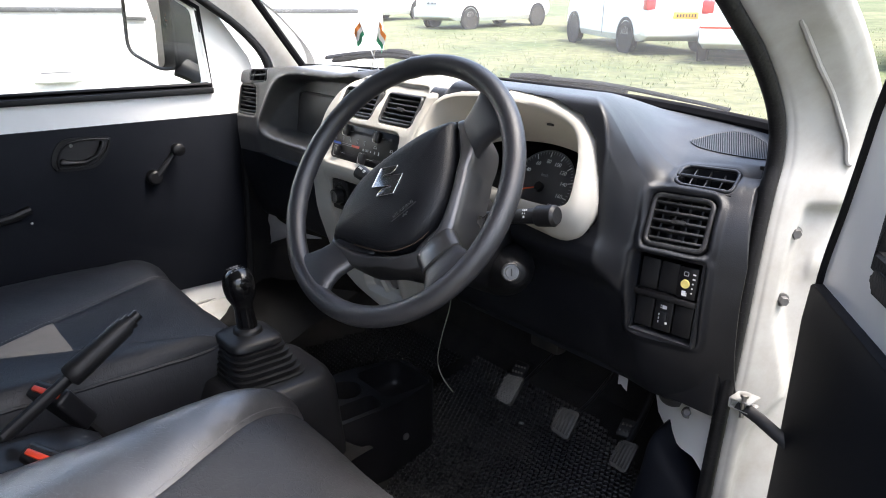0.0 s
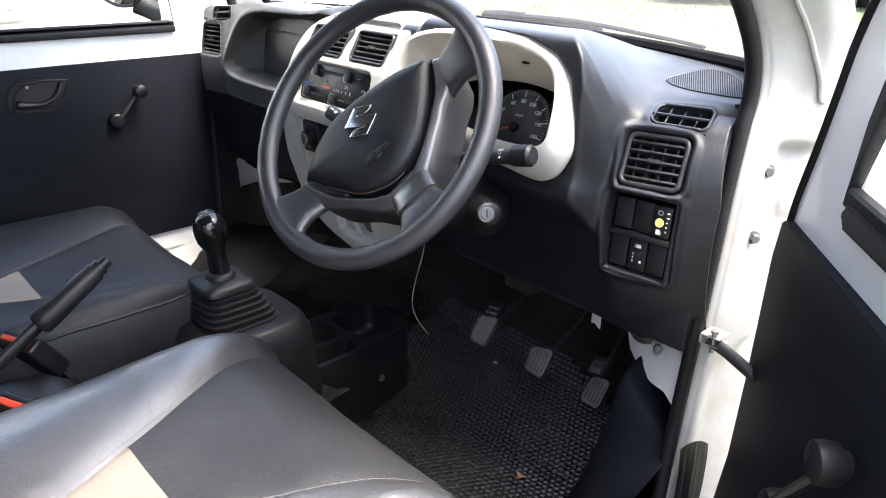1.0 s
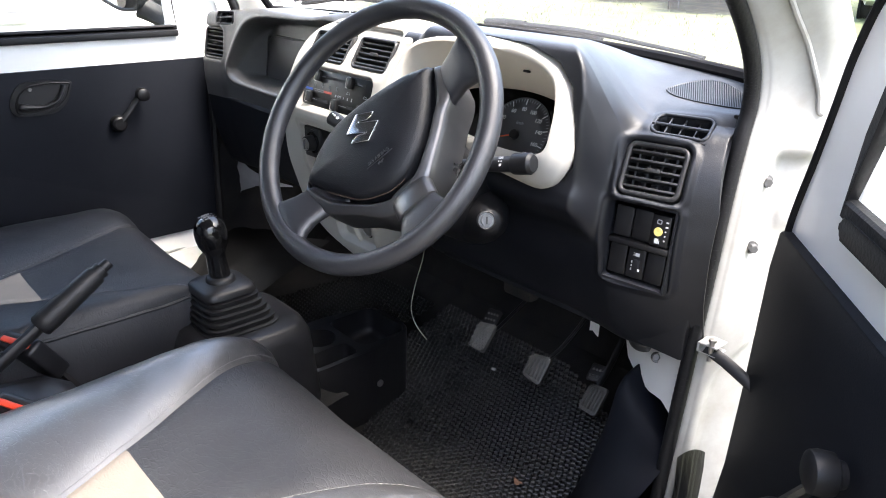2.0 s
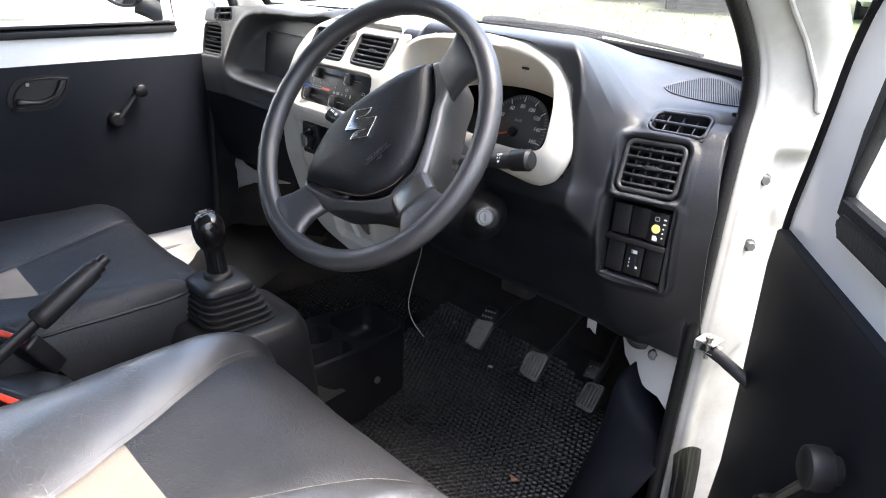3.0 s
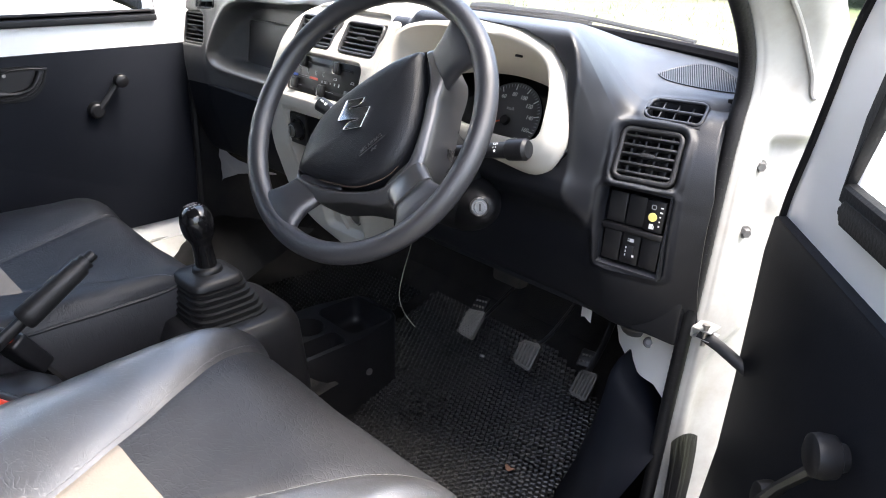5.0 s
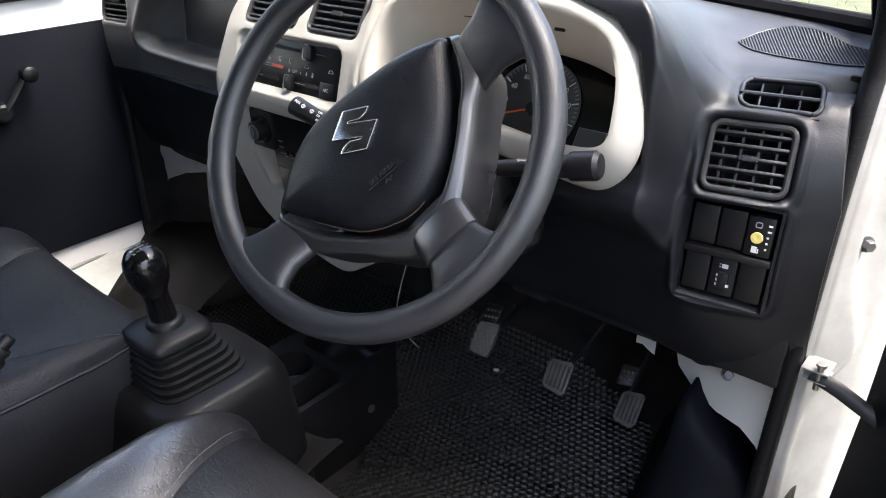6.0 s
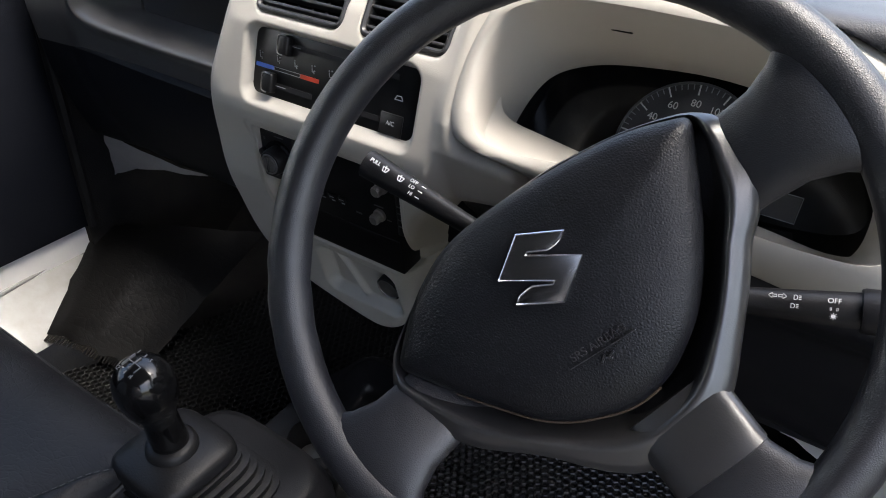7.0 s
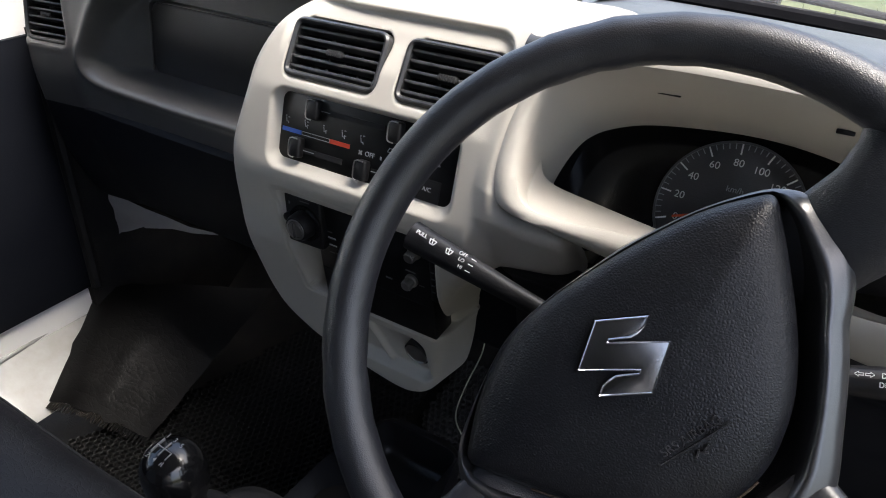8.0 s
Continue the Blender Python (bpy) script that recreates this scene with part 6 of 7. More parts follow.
def console_tray():
    t = thing("console_tray", (-0.02, 0.58, 0.61), "black plastic floor tray with open pockets", "tray")
    o = rounded([(-0.115, 0.44), (0.055, 0.44), (0.058, 0.6), (0.03, 0.715), (-0.09, 0.715), (-0.115, 0.6)], 0.02, 5)
    b = part("body", extrude(o, Matrix.Translation((0, 0, 0.6)), 0.165, 0.006, 3), BLACK, t)
    cut(b, [moved(box(-0.062, 0.062, -0.055, 0.055, -0.06, 0.05, 0.018, 3), pose(-0.028, 0.648, 0.765)),
            lathe([(0.034, -0.05), (0.036, 0.05)], (-0.048, 0.545, 0.765), (0, 0, 1), 32),
            moved(box(-0.024, 0.024, -0.05, 0.05, -0.05, 0.05, 0.012, 3), pose(0.022, 0.525, 0.765))])
    part("coins", lathe([(0.03, 0), (0.03, 0.004), (0, 0.004)], (-0.048, 0.545, 0.716), (0, 0, 1), 20), STEEL, t, "few dull coins in the cup")
    part("screw", lathe([(0.0075, 0), (0.007, 0.003), (0.004, 0.0045), (0, 0.004)], (0.0572, 0.615, 0.684), (1, 0.05, 0), 16), STEEL, t, "bright screw head")
    part("carpet_scrap", loft([[(x, y, 0.745 + 0.012 * math.sin(30 * x + 20 * y) + 0.01 * (x > 0.12)) for y in (0.40, 0.43, 0.46, 0.475)] for x in (0.06, 0.09, 0.115, 0.14, 0.152)], wrap=False), CARPET, t, "frayed dusty carpet edge")


console_tray()


def handbrake():
    t = thing("handbrake_lever", (0.03, 0.0, 0.62), "black handbrake lever pulled up between the seats", "handbrake")
    a, b = Vector((0.036, 0.150, 1.060)), Vector((0.028, -0.03, 0.935))
    d = (a - b).normalized()
    L = (a - b).length
    at = lambda s: b + d * (L * s)  # noqa: E731
    part("lever", tube([at(0), at(0.3), at(0.52)], [0.011, 0.0105, 0.010], 12, flat=0.8), BLACK, t)
    path = [at(0.48), at(0.49), at(0.55), at(0.75), at(0.93), at(0.945), at(0.97), at(0.985)]
    part("grip", tube(path, [0.014, 0.0165, 0.017, 0.0155, 0.0145, 0.011, 0.012, 0.011], 16), BOOT, t, "ribless rubber grip", sharp=60)
    part("button", lathe([(0.008, 0), (0.008, 0.010), (0.0065, 0.0125), (0, 0.013)], at(0.985), d, 16), BLACK, t, "release button")
    # floor bracket cover
    rings = []
    for z, ax_, ay in ((0.62, 0.075, 0.2), (0.82, 0.07, 0.18), (0.895, 0.062, 0.155), (0.915, 0.05, 0.13), (0.92, 0.03, 0.1)):
        rings.append([(0.055 + ax_ * math.copysign(abs(math.cos(q)) ** 0.5, math.cos(q)), -0.07 + ay * math.copysign(abs(math.sin(q)) ** 0.6, math.sin(q)), z) for q in [2 * math.pi * j / 28 for j in range(28)]])
    part("cover", loft(rings), BLACK, t, "black plastic cover", sharp=60)


handbrake()


def buckle(at, turn, lean):
    t = thing("belt_buckle", at, "black seat belt buckle with a red button", "seat belt", "belt buckles")
    m = Matrix.Translation(at) @ pose(0, 0, 0, lean, 0, turn)
    part("case", moved(box(-0.036, 0.036, -0.014, 0.014, -0.075, 0.0, 0.006, 3), m), BLACK, t)
    part("button", moved(box(-0.027, 0.027, -0.0055, 0.0035, -0.004, 0.003, 0.0020, 3), m), RED, t, "red release button")
    part("slot", moved(box(-0.027, 0.027, 0.0052, 0.0085, -0.004, 0.0004), m), DEEP, t)
    part("strap", moved(box(-0.024, 0.024, -0.003, 0.003, -0.2, -0.07), m), CARPET, t)


buckle((0.1325, -0.0065, 0.950), 24, 32)
buckle((-0.016, 0.034, 0.960), 24, 32)


# ---- pedals ----
def pedal(name, at, corners, turn, lean, arm, pattern, label, rubber, studded=False):
    t = thing(name, at, label, "pedal", "pedals")
    m = Matrix.Translation(at) @ pose(0, 0, 0, lean, 0, turn)
    body = part("pad", extrude(rounded(corners, 0.006, 4), m @ pose(0, 0, -0.008), 0.014, 0.003, 2), rubber, t, "worn rubber pad")
    (ax, ay), (bx, by), (cx, cy), (dx, dy) = corners[3], corners[2], corners[1], corners[0]

    def spot(u, v):
        """A place on the pad, u across and v up, both 0 to 1."""
        return ((ax * (1 - u) + bx * u) * (1 - v) + (dx * (1 - u) + cx * u) * v, (ay * (1 - u) + by * u) * (1 - v) + (dy * (1 - u) + cy * u) * v)

    if pattern == "hex":
        for j in range(8):
            for i in range(5):
                x, y = spot((i + (0.75 if j % 2 else 0.3)) / 5.15, (j + 0.6) / 8.2)
                part("stud", frame_strip([(x + 0.0043 * math.cos(math.pi / 3 * q + 0.4), y + 0.0043 * math.sin(math.pi / 3 * q + 0.4)) for q in range(6)], m @ pose(0, 0, 0.0058), 0.0013, 0.0018), rubber, body)
    else:
        for i in range(5):
            lo, hi = spot(0.14 + 0.18 * i, 0.12), spot(0.14 + 0.18 * i, 0.88)
            part("bar", tube([m @ Vector((*lo, 0.0062)), m @ Vector((*hi, 0.0062))], 0.0022, 6, flat=0.8), rubber, body)
    part("arm", tube(smooth_path([m @ Vector((0, 0.0, -0.006))] + [Vector(p) for p in arm], 5), 0.0065, 8, flat=0.6), BLACK, t)
    # small studded plate behind the pad
    back = part("back_plate", extrude(rounded([(-0.022, 0.030), (0.008, 0.030), (0.014, 0.062), (-0.016, 0.064)], 0.004, 3), m @ pose(0, 0, -0.022), 0.010, 0.002), BLACK, t) if studded else None
    for i in range(8 if studded else 0):
        part("stud", moved(lathe([(0.0026, 0), (0.0022, 0.002), (0, 0.002)], (-0.015 + 0.0065 * (i % 4) + 0.003 * (i // 4), 0.040 + 0.012 * (i // 4), -0.012), (0, 0, 1), 8), m), rubber, back)


pedal("clutch_pedal", (0.142, 0.819, 0.752), [(-0.018, 0.026), (0.0196, 0.0285), (0.009, -0.0333), (-0.024, -0.0266)], 18, 48, [(0.16, 0.86, 0.78), (0.20, 0.93, 0.88), (0.22, 0.95, 1.02)], "hex", "rubber pedal pad with a honeycomb tread", TREAD, True)
pedal("brake_pedal", (0.298, 0.806, 0.765), [(-0.0175, 0.0165), (0.023, 0.0155), (0.012, -0.0405), (-0.0245, -0.0275)], 22, 48, [(0.32, 0.85, 0.80), (0.35, 0.9, 0.9), (0.35, 0.93, 1.02)], "bars", "worn rubber pedal pad on a bent steel arm", PEDAL)
pedal("accelerator_pedal", (0.405, 0.828, 0.738), [(-0.006, 0.0225), (0.028, 0.022), (0.018, -0.0335), (-0.016, -0.025)], 18, 50, [(0.41, 0.88, 0.80), (0.42, 0.92, 0.92), (0.42, 0.94, 1.0)], "bars", "ribbed rubber accelerator pedal", PEDAL, True)


# ---- floor coverings ----
def honeycomb(name, inside, x0, x1, y0, y1, zf, label, s=0.0068, mat=None):
    """A rubber mat whose whole face is small hexagonal cups."""
    bm = bmesh.new()
    dx, dy = s * math.sqrt(3), s * 1.5
    j, y = 0, y0
    while y < y1:
        x = x0 + (dx / 2 if j % 2 else 0)
        while x < x1:
            if inside(x, y):
                turn = [(math.sin(math.pi / 3 * k), math.cos(math.pi / 3 * k)) for k in range(6)]
                o, i_, d = [[bm.verts.new((x + r * a, y + r * b, zf(x + r * a, y + r * b) + h)) for a, b in turn] for r, h in ((s, 0.0082), (0.76 * s, 0.0068), (0.66 * s, 0.003))]
                for k in range(6):
                    q = (k + 1) % 6
                    bm.faces.new((o[k], o[q], i_[q], i_[k]))
                    bm.faces.new((i_[k], i_[q], d[q], d[k]))
                bm.faces.new(d)
            x += dx
        y += dy
        j += 1
    return solo(name, bm, mat or MAT, label, "floor mat", "floor mats", sharp=30)


def floor_z(x, y):
    return 0.608 + max(0.0, y - 0.70) * 0.17 + max(0.0, y - 0.92) * 0.35


honeycomb("floor_mat", lambda x, y: x < 0.47 - 0.25 * max(0, y - 0.72) and y < min(0.970, 1.015 - 0.384 * (x - 0.126)) and x > max(-0.12, 0.085 - 0.75 * max(0, y - 0.56)), -0.13, 0.5, 0.36, 0.99, floor_z, "black rubber honeycomb mat under the pedals")
honeycomb("floor_mat", lambda x, y: x < -0.13 and x > -0.56 + 0.35 * max(0, y - 0.45) and y < 0.93, -0.56, -0.12, 0.38, 0.95, lambda x, y: floor_z(x, y) + 0.03, "black rubber honeycomb mat in the passenger's footwell", mat=MATSHADED)


def debris():
    s = thing("dry_leaf", (0.39, 0.665, 0.618), "small brown dry leaf on the rubber mat", "leaf")
    bm = bmesh.new()
    vs = [bm.verts.new((0.385 + 0.011 * math.cos(a) * (1 + 0.3 * math.sin(3 * a)), 0.665 + 0.006 * math.sin(a), 0.6225 + 0.003 * math.cos(2 * a))) for a in [k * math.pi / 5 for k in range(10)]]
    bm.faces.new(vs)
    part("blade", bm, material("dry_leaf", (0.16, 0.08, 0.05), 0.8, stain=0.6, stain_size=90), s)
    solo("paper_scrap", loft([[(0.124 + i * 0.005, 0.864 + j * 0.004, 0.6465 + 0.003 * ((i + j) % 2)) for i in range(3)] for j in range(3)], wrap=False), CLOTH, "tiny white scrap on the rubber mat", "scrap")


debris()


def footwell_left():
    """White sill step and the curled dusty floor covering of the passenger's side."""
    bm = loft([[(x, y, z) for x, z in ((-0.76, 0.83), (-0.715, 0.785), (-0.70, 0.765), (-0.665, 0.725), (-0.614, 0.677), (-0.60, 0.672))] for y in (-0.3, 0.2, 0.5, 0.6, 0.66)], wrap=False)
    solo("sill_step", bm, WORN_DARKENED, "white painted passenger door sill", "sill", kind="structure")
    part("sill_ridge", tube([(-0.682, -0.3, 0.746), (-0.682, 0.3, 0.746), (-0.684, 0.45, 0.748), (-0.690, 0.56, 0.752)], 0.005, 8), WORN_DARKENED, bpy.data.objects["sill_step"])
    # floor covering that climbs the wheel arch
    rows = []
    for i in range(11):
        u = i / 10
        x0, y0, z0 = -0.612 - 0.085 * u, 0.495 + 0.172 * u, 0.687 + 0.087 * u
        rows.append([(x0 + (0.165 + 0.09 * u) * v, y0 + (0.055 + 0.12 * u) * v + 0.012 * noise.noise((v * 9, u * 9, 5)) * (1 - u), z0 + 0.02 * math.sin(3.1 * v) * (1 - v) - 0.035 * v * (1 - u) + 0.005 * noise.noise((v * 8, u * 11, 7))) for v in (k / 10 for k in range(11))])
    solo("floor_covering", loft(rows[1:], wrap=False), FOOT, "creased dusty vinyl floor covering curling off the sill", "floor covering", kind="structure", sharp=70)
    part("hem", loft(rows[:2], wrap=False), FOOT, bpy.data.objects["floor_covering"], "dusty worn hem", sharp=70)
    fr = bmesh.new()
    me = bpy.data.meshes.new("fringe")
    for k in range(60):
        v = k / 60
        p = Vector((-0.610 + 0.165 * v, 0.495 + 0.055 * v, 0.685 + 0.02 * math.sin(3.1 * v) * (1 - v) - 0.035 * v))
        q = tube([p + Vector((0, 0.003, 0)), p + Vector((0.002 * math.sin(k * 7), -0.008 - 0.004 * math.sin(k * 3), -0.006))], 0.0014, 4)
        q.to_mesh(me)
        fr.from_mesh(me)
        q.free()
    bpy.data.meshes.remove(me)
    part("fringe", fr, FLAP, bpy.data.objects["floor_covering"], "frayed edge")["kind"] = "stuff"


footwell_left()


def plastic_sheet():
    upper_edge = [(-0.702, 0.715, 0.980), (-0.668, 0.712, 0.972), (-0.585, 0.720, 0.945), (-0.42, 0.720, 0.951)]
    lower_edge = [(-0.702, 0.718, 0.849), (-0.660, 0.716, 0.880), (-0.585, 0.722, 0.912), (-0.42, 0.720, 0.948)]
    pts = [[Vector(a).lerp(Vector(b), k / 3) for a, b in zip(upper_edge, lower_edge)] for k in range(4)]
    bm = loft(pts, wrap=False)
    bmesh.ops.subdivide_edges(bm, edges=bm.edges[:], cuts=2, use_grid_fill=True, smooth=0.6)
    for v in bm.verts:
        v.co.y += 0.012 * noise.noise((v.co.x * 22, v.co.z * 30, 3))
    solo("plastic_sheet", bm, SHEET, "clouded crumpled plastic sheet hanging under the dash", "plastic sheet", sharp=50)


plastic_sheet()
solo("loose_wire", tube(smooth_path([(0.045, 0.74, 0.96), (0.039, 0.74, 0.916), (0.016, 0.74, 0.846), (0.004, 0.74, 0.789), (0.019, 0.74, 0.756), (0.054, 0.74, 0.735)], 6), 0.0011, 6), WIRE, "thin pale wire hanging below the steering column", "wire")


def underdash():
    """Dark bracketry below the column and the painted inner wing seen beside the pedals."""
    t = thing("column_bracket", (0.25, 0.8, 0.9), "dark steel bracket and fittings under the dash", "bracket")
    part("plate", box(0.20, 0.27, 0.80, 0.83, 0.88, 1.02, 0.008), DARKSTEEL, t)
    part("plate", box(0.27, 0.34, 0.86, 0.88, 0.9, 1.05, 0.01), DARKSTEEL, t)
    bolt((0.285, 0.80, 0.935), (0.2, -1, 0.2), t, 0.007)
    part("rod", tube([(0.3, 0.75, 1.0), (0.31, 0.9, 0.93), (0.32, 1.0, 0.85)], 0.012, 10), DARKSTEEL, t)
    outline = [(0.470, 0.800, 0.925), (0.505, 0.78, 0.928), (0.56, 0.75, 0.94), (0.645, 0.70, 0.99), (0.645, 0.69, 0.93), (0.638, 0.682, 0.87), (0.625, 0.69, 0.885), (0.60, 0.71, 0.885), (0.56, 0.745, 0.865), (0.52, 0.775, 0.86), (0.485, 0.80, 0.87)]
    bm = bmesh.new()
    a = [bm.verts.new(p) for p in outline]
    b = [bm.verts.new((p[0], p[1] + 0.015, p[2])) for p in outline]
    bm.faces.new(a)
    bm.faces.new(b[::-1])
    for i in range(len(a)):
        bm.faces.new((a[i], a[(i + 1) % len(a)], b[(i + 1) % len(a)], b[i]))
    k = solo("inner_wing", bm, WHITE, "white painted inner wing panel beside the pedals", "body panel", kind="structure")
    bolt((0.566, 0.742, 0.928), (0.3, -0.8, 0.5), k, 0.0062, ZINC)
    part("strut_cap", lathe([(0.025, -0.012), (0.025, 0.0), (0.023, 0.003), (0.017, 0.004), (0.0155, 0.007), (0, 0.008)], (0.526, 0.768, 0.941), (0.15, -0.55, 0.82), 28), ZINC, k, "dull metal strut cap")
    # black kick trim along the right side of the footwell
    arch = {0.30: ((0.56, 0.61), (0.575, 0.62), (0.59, 0.64), (0.605, 0.66), (0.62, 0.68), (0.64, 0.70)), 0.50: ((0.535, 0.61), (0.55, 0.63), (0.57, 0.66), (0.59, 0.69), (0.61, 0.73), (0.64, 0.76)),
            0.62: ((0.50, 0.611), (0.52, 0.65), (0.545, 0.70), (0.575, 0.745), (0.605, 0.775), (0.64, 0.79)), 0.69: ((0.468, 0.612), (0.49, 0.67), (0.515, 0.75), (0.55, 0.80), (0.595, 0.815), (0.64, 0.815)),
            0.72: ((0.459, 0.612), (0.485, 0.68), (0.512, 0.79), (0.525, 0.866), (0.57, 0.845), (0.625, 0.815)), 0.77: ((0.455, 0.62), (0.482, 0.70), (0.510, 0.80), (0.520, 0.882), (0.545, 0.866), (0.60, 0.83)), 0.9: ((0.44, 0.68), (0.47, 0.74), (0.50, 0.82), (0.512, 0.884), (0.53, 0.876), (0.56, 0.86))}
    rows = [smooth_path([(x, y, z) for x, z in ring], 4) for y, ring in arch.items()]
    rows = [list(q) for q in zip(*[smooth_path(col, 4) for col in zip(*rows)])]
    solo("kick_trim", loft(rows, wrap=False), TRIM, "black plastic kick trim beside the pedals", "trim", kind="structure", sharp=60)


underdash()
solo("paper_tag", loft([[(0.447 + 0.040 * a, 0.737 - 0.034 * a, 0.947 + 0.020 * a - 0.022 * b + 0.003 * math.sin(5 * a)) for a in (0, 0.35, 0.7, 1.0)] for b in (0, 0.5, 1.0)], wrap=False), CLOTH, "small creased white paper tag by the pedals", "tag")


def flags():
    t = thing("desk_flags", (-0.14, 0.69, 1.362), "pair of small tricolour flags crossed on a dashboard stand", "flag")
    part("stand", box(-0.175, -0.105, 0.68, 0.705, 1.357, 1.365, 0.002), BLACK, t)
    for a, b, s in (((-0.118, 0.692, 1.364), (-0.196, 0.70, 1.458), -1), ((-0.145, 0.692, 1.364), (-0.125, 0.70, 1.458), 1)):
        a, b = Vector(a), Vector(b)
        part("staff", tube([a, b], 0.0011, 6), STEEL, t)
        d = (b - a).normalized()
        out = Vector((s * 0.62, -0.05, -0.78)).normalized()
        fl = part("flag", loft([[b - d * (0.011 * k + 0.003) + out * (0.032 * i / 6) + Vector((0, 0.002 * math.sin(i * 1.3 + k), 0)) for i in range(7)] for k in (0, 1)], wrap=False), SAFFRON, t, "orange, white and green cloth flag")
        for k, mt in ((1, CLOTH), (2, GREEN)):
            part("stripe", loft([[b - d * (0.011 * q + 0.003) + out * (0.032 * i / 6) + Vector((0, 0.002 * math.sin(i * 1.3 + q), 0)) for i in range(7)] for q in (k, k + 1)], wrap=False), mt, fl)


flags()

# ---- passenger door (shut) ----
def passenger_door():
    t = thing("door_1", (-0.68, 0.2, 0.75), "shut passenger door, white above a dark trim board", "door", kind="structure")
    X = Matrix(((0, 0, 1, -0.70), (-1, 0, 0, 0), (0, 1, 0, 0), (0, 0, 0, 1)))   # local x runs backwards along the van, z faces into the cab
    sk = part("door_shell", extrude([(-0.72, 0.74), (0.36, 0.74), (0.36, 1.5), (0.30, 1.84), (-0.06, 1.84), (-0.40, 1.64), (-0.60, 1.5), (-0.70, 1.36), (-0.725, 1.28)], X @ pose(0, 0, -0.03), 0.045, 0.006, 3), WHITE, t, "white painted door")
    cut(sk, [extrude(rounded([(-0.592, 1.298), (0.30, 1.298), (0.30, 1.55), (0.25, 1.79), (-0.05, 1.79), (-0.37, 1.60), (-0.578, 1.47)], 0.012), X @ pose(0, 0, -0.06), 0.12)])
    g = part("pane", extrude([(-0.60, 1.29), (0.31, 1.29), (0.31, 1.55), (0.26, 1.8), (-0.05, 1.8), (-0.375, 1.61), (-0.585, 1.48)], X @ pose(0, 0, -0.012), 0.004), GLASS, t, "clear side window")
    g.visible_shadow = False
    part("window_frame", frame_strip([(-0.600, 1.292), (0.308, 1.292), (0.308, 1.55), (0.256, 1.796), (-0.052, 1.796), (-0.376, 1.606), (-0.585, 1.478)], X @ pose(0, 0, 0.004), 0.012, 0.013, 0.003), RUBBER, t, "black rubber window channel")
    part("belt_seal", join(moved(box(-0.598, 0.31, 1.279, 1.293, 0, 0.016, 0.003), X @ pose(0, 0, 0.012)), moved(box(-0.592, 0.31, 1.292, 1.301, 0, 0.009, 0.002), X @ pose(0, 0, 0.008))), RUBBER, t, "black belt-line seal")
    part("trim_board", extrude(rounded([(-0.715, 0.80), (0.34, 0.80), (0.34, 1.222), (-0.715, 1.226)], 0.01), X @ pose(0, 0, 0.015), 0.008, 0.003), TRIM, t, "dark fibre trim board")
    part("front_edge", tube([(-0.672, 0.655, 0.80), (-0.672, 0.66, 1.0), (-0.672, 0.665, 1.22)], 0.010, 8), RUBBER, t)
    # inner handle in its oval cup
    o = rounded([(-0.2262, 1.1352), (-0.2197, 1.1556), (-0.2292, 1.1838), (-0.2484, 1.2034), (-0.2995, 1.205), (-0.3505, 1.199), (-0.3357, 1.1576), (-0.3108, 1.1337), (-0.2655, 1.1319)], [0.008, 0.012, 0.02, 0.016, 0.03, 0.008, 0.02, 0.016, 0.03], 5)
    rim = rounded([(-0.2335, 1.1405), (-0.2320, 1.1562), (-0.2407, 1.1788), (-0.2595, 1.1947), (-0.2986, 1.1992), (-0.3445, 1.1945), (-0.3328, 1.164), (-0.3083, 1.1421), (-0.2666, 1.1386)], [0.006, 0.012, 0.02, 0.016, 0.03, 0.006, 0.02, 0.016, 0.03], 5)
    cup = part("handle_cup", extrude(o, X @ pose(0, 0, 0.021), 0.0055, 0.003, 3), BLACK, t, "leaf-shaped black handle cup")
    part("cup_rim", tube([X @ Vector((x, z, 0.0268)) for x, z in rim], 0.0021, 8, True), BLACK, cup)
    part("cup_floor", extrude([(-0.285 + (x + 0.285) * 0.95, 1.168 + (z - 1.168) * 0.95) for x, z in rim], X @ pose(0, 0, 0.0245), 0.0024), DEEP, cup)
    part("pull", tube(smooth_path([X @ Vector(p) for p in ((-0.3290, 1.1910, 0.030), (-0.3215, 1.1765, 0.034), (-0.3093, 1.1614, 0.036), (-0.2853, 1.1525, 0.036), (-0.2600, 1.1532, 0.036), (-0.2420, 1.1555, 0.034), (-0.2370, 1.1558, 0.032))], 4), [0.0060] * 8 + [0.0052] * 8 + [0.0060, 0.0068, 0.0076, 0.0084, 0.0088, 0.0088, 0.0080, 0.0070, 0.0045], 12, flat=0.7), BLACK, cup, "black curved pull lever")
    part("screw", lathe([(0.0042, 0), (0.0036, 0.0025), (0, 0.0025)], X @ Vector((-0.2638, 1.1884, 0.0268)), (1, 0, 0), 12), STEEL, cup)
    winder(t, X @ Vector((-0.4323, 1.0956, 0.024)), X @ Vector((-0.4860, 1.1590, 0.034)), (1, 0, 0), 1.12)
    # pocket grip lower down
    part("pocket_pull", tube(smooth_path([X @ Vector(p) for p in ((-0.165, 1.062, 0.03), (-0.12, 1.05, 0.036), (-0.05, 1.045, 0.036), (0.02, 1.05, 0.03))], 5), 0.010, 10), BLACK, t)
    part("pocket_screw", lathe([(0.003, 0), (0, 0.0015)], X @ Vector((-0.165, 1.03, 0.024)), (1, 0, 0), 8), STEEL, t)


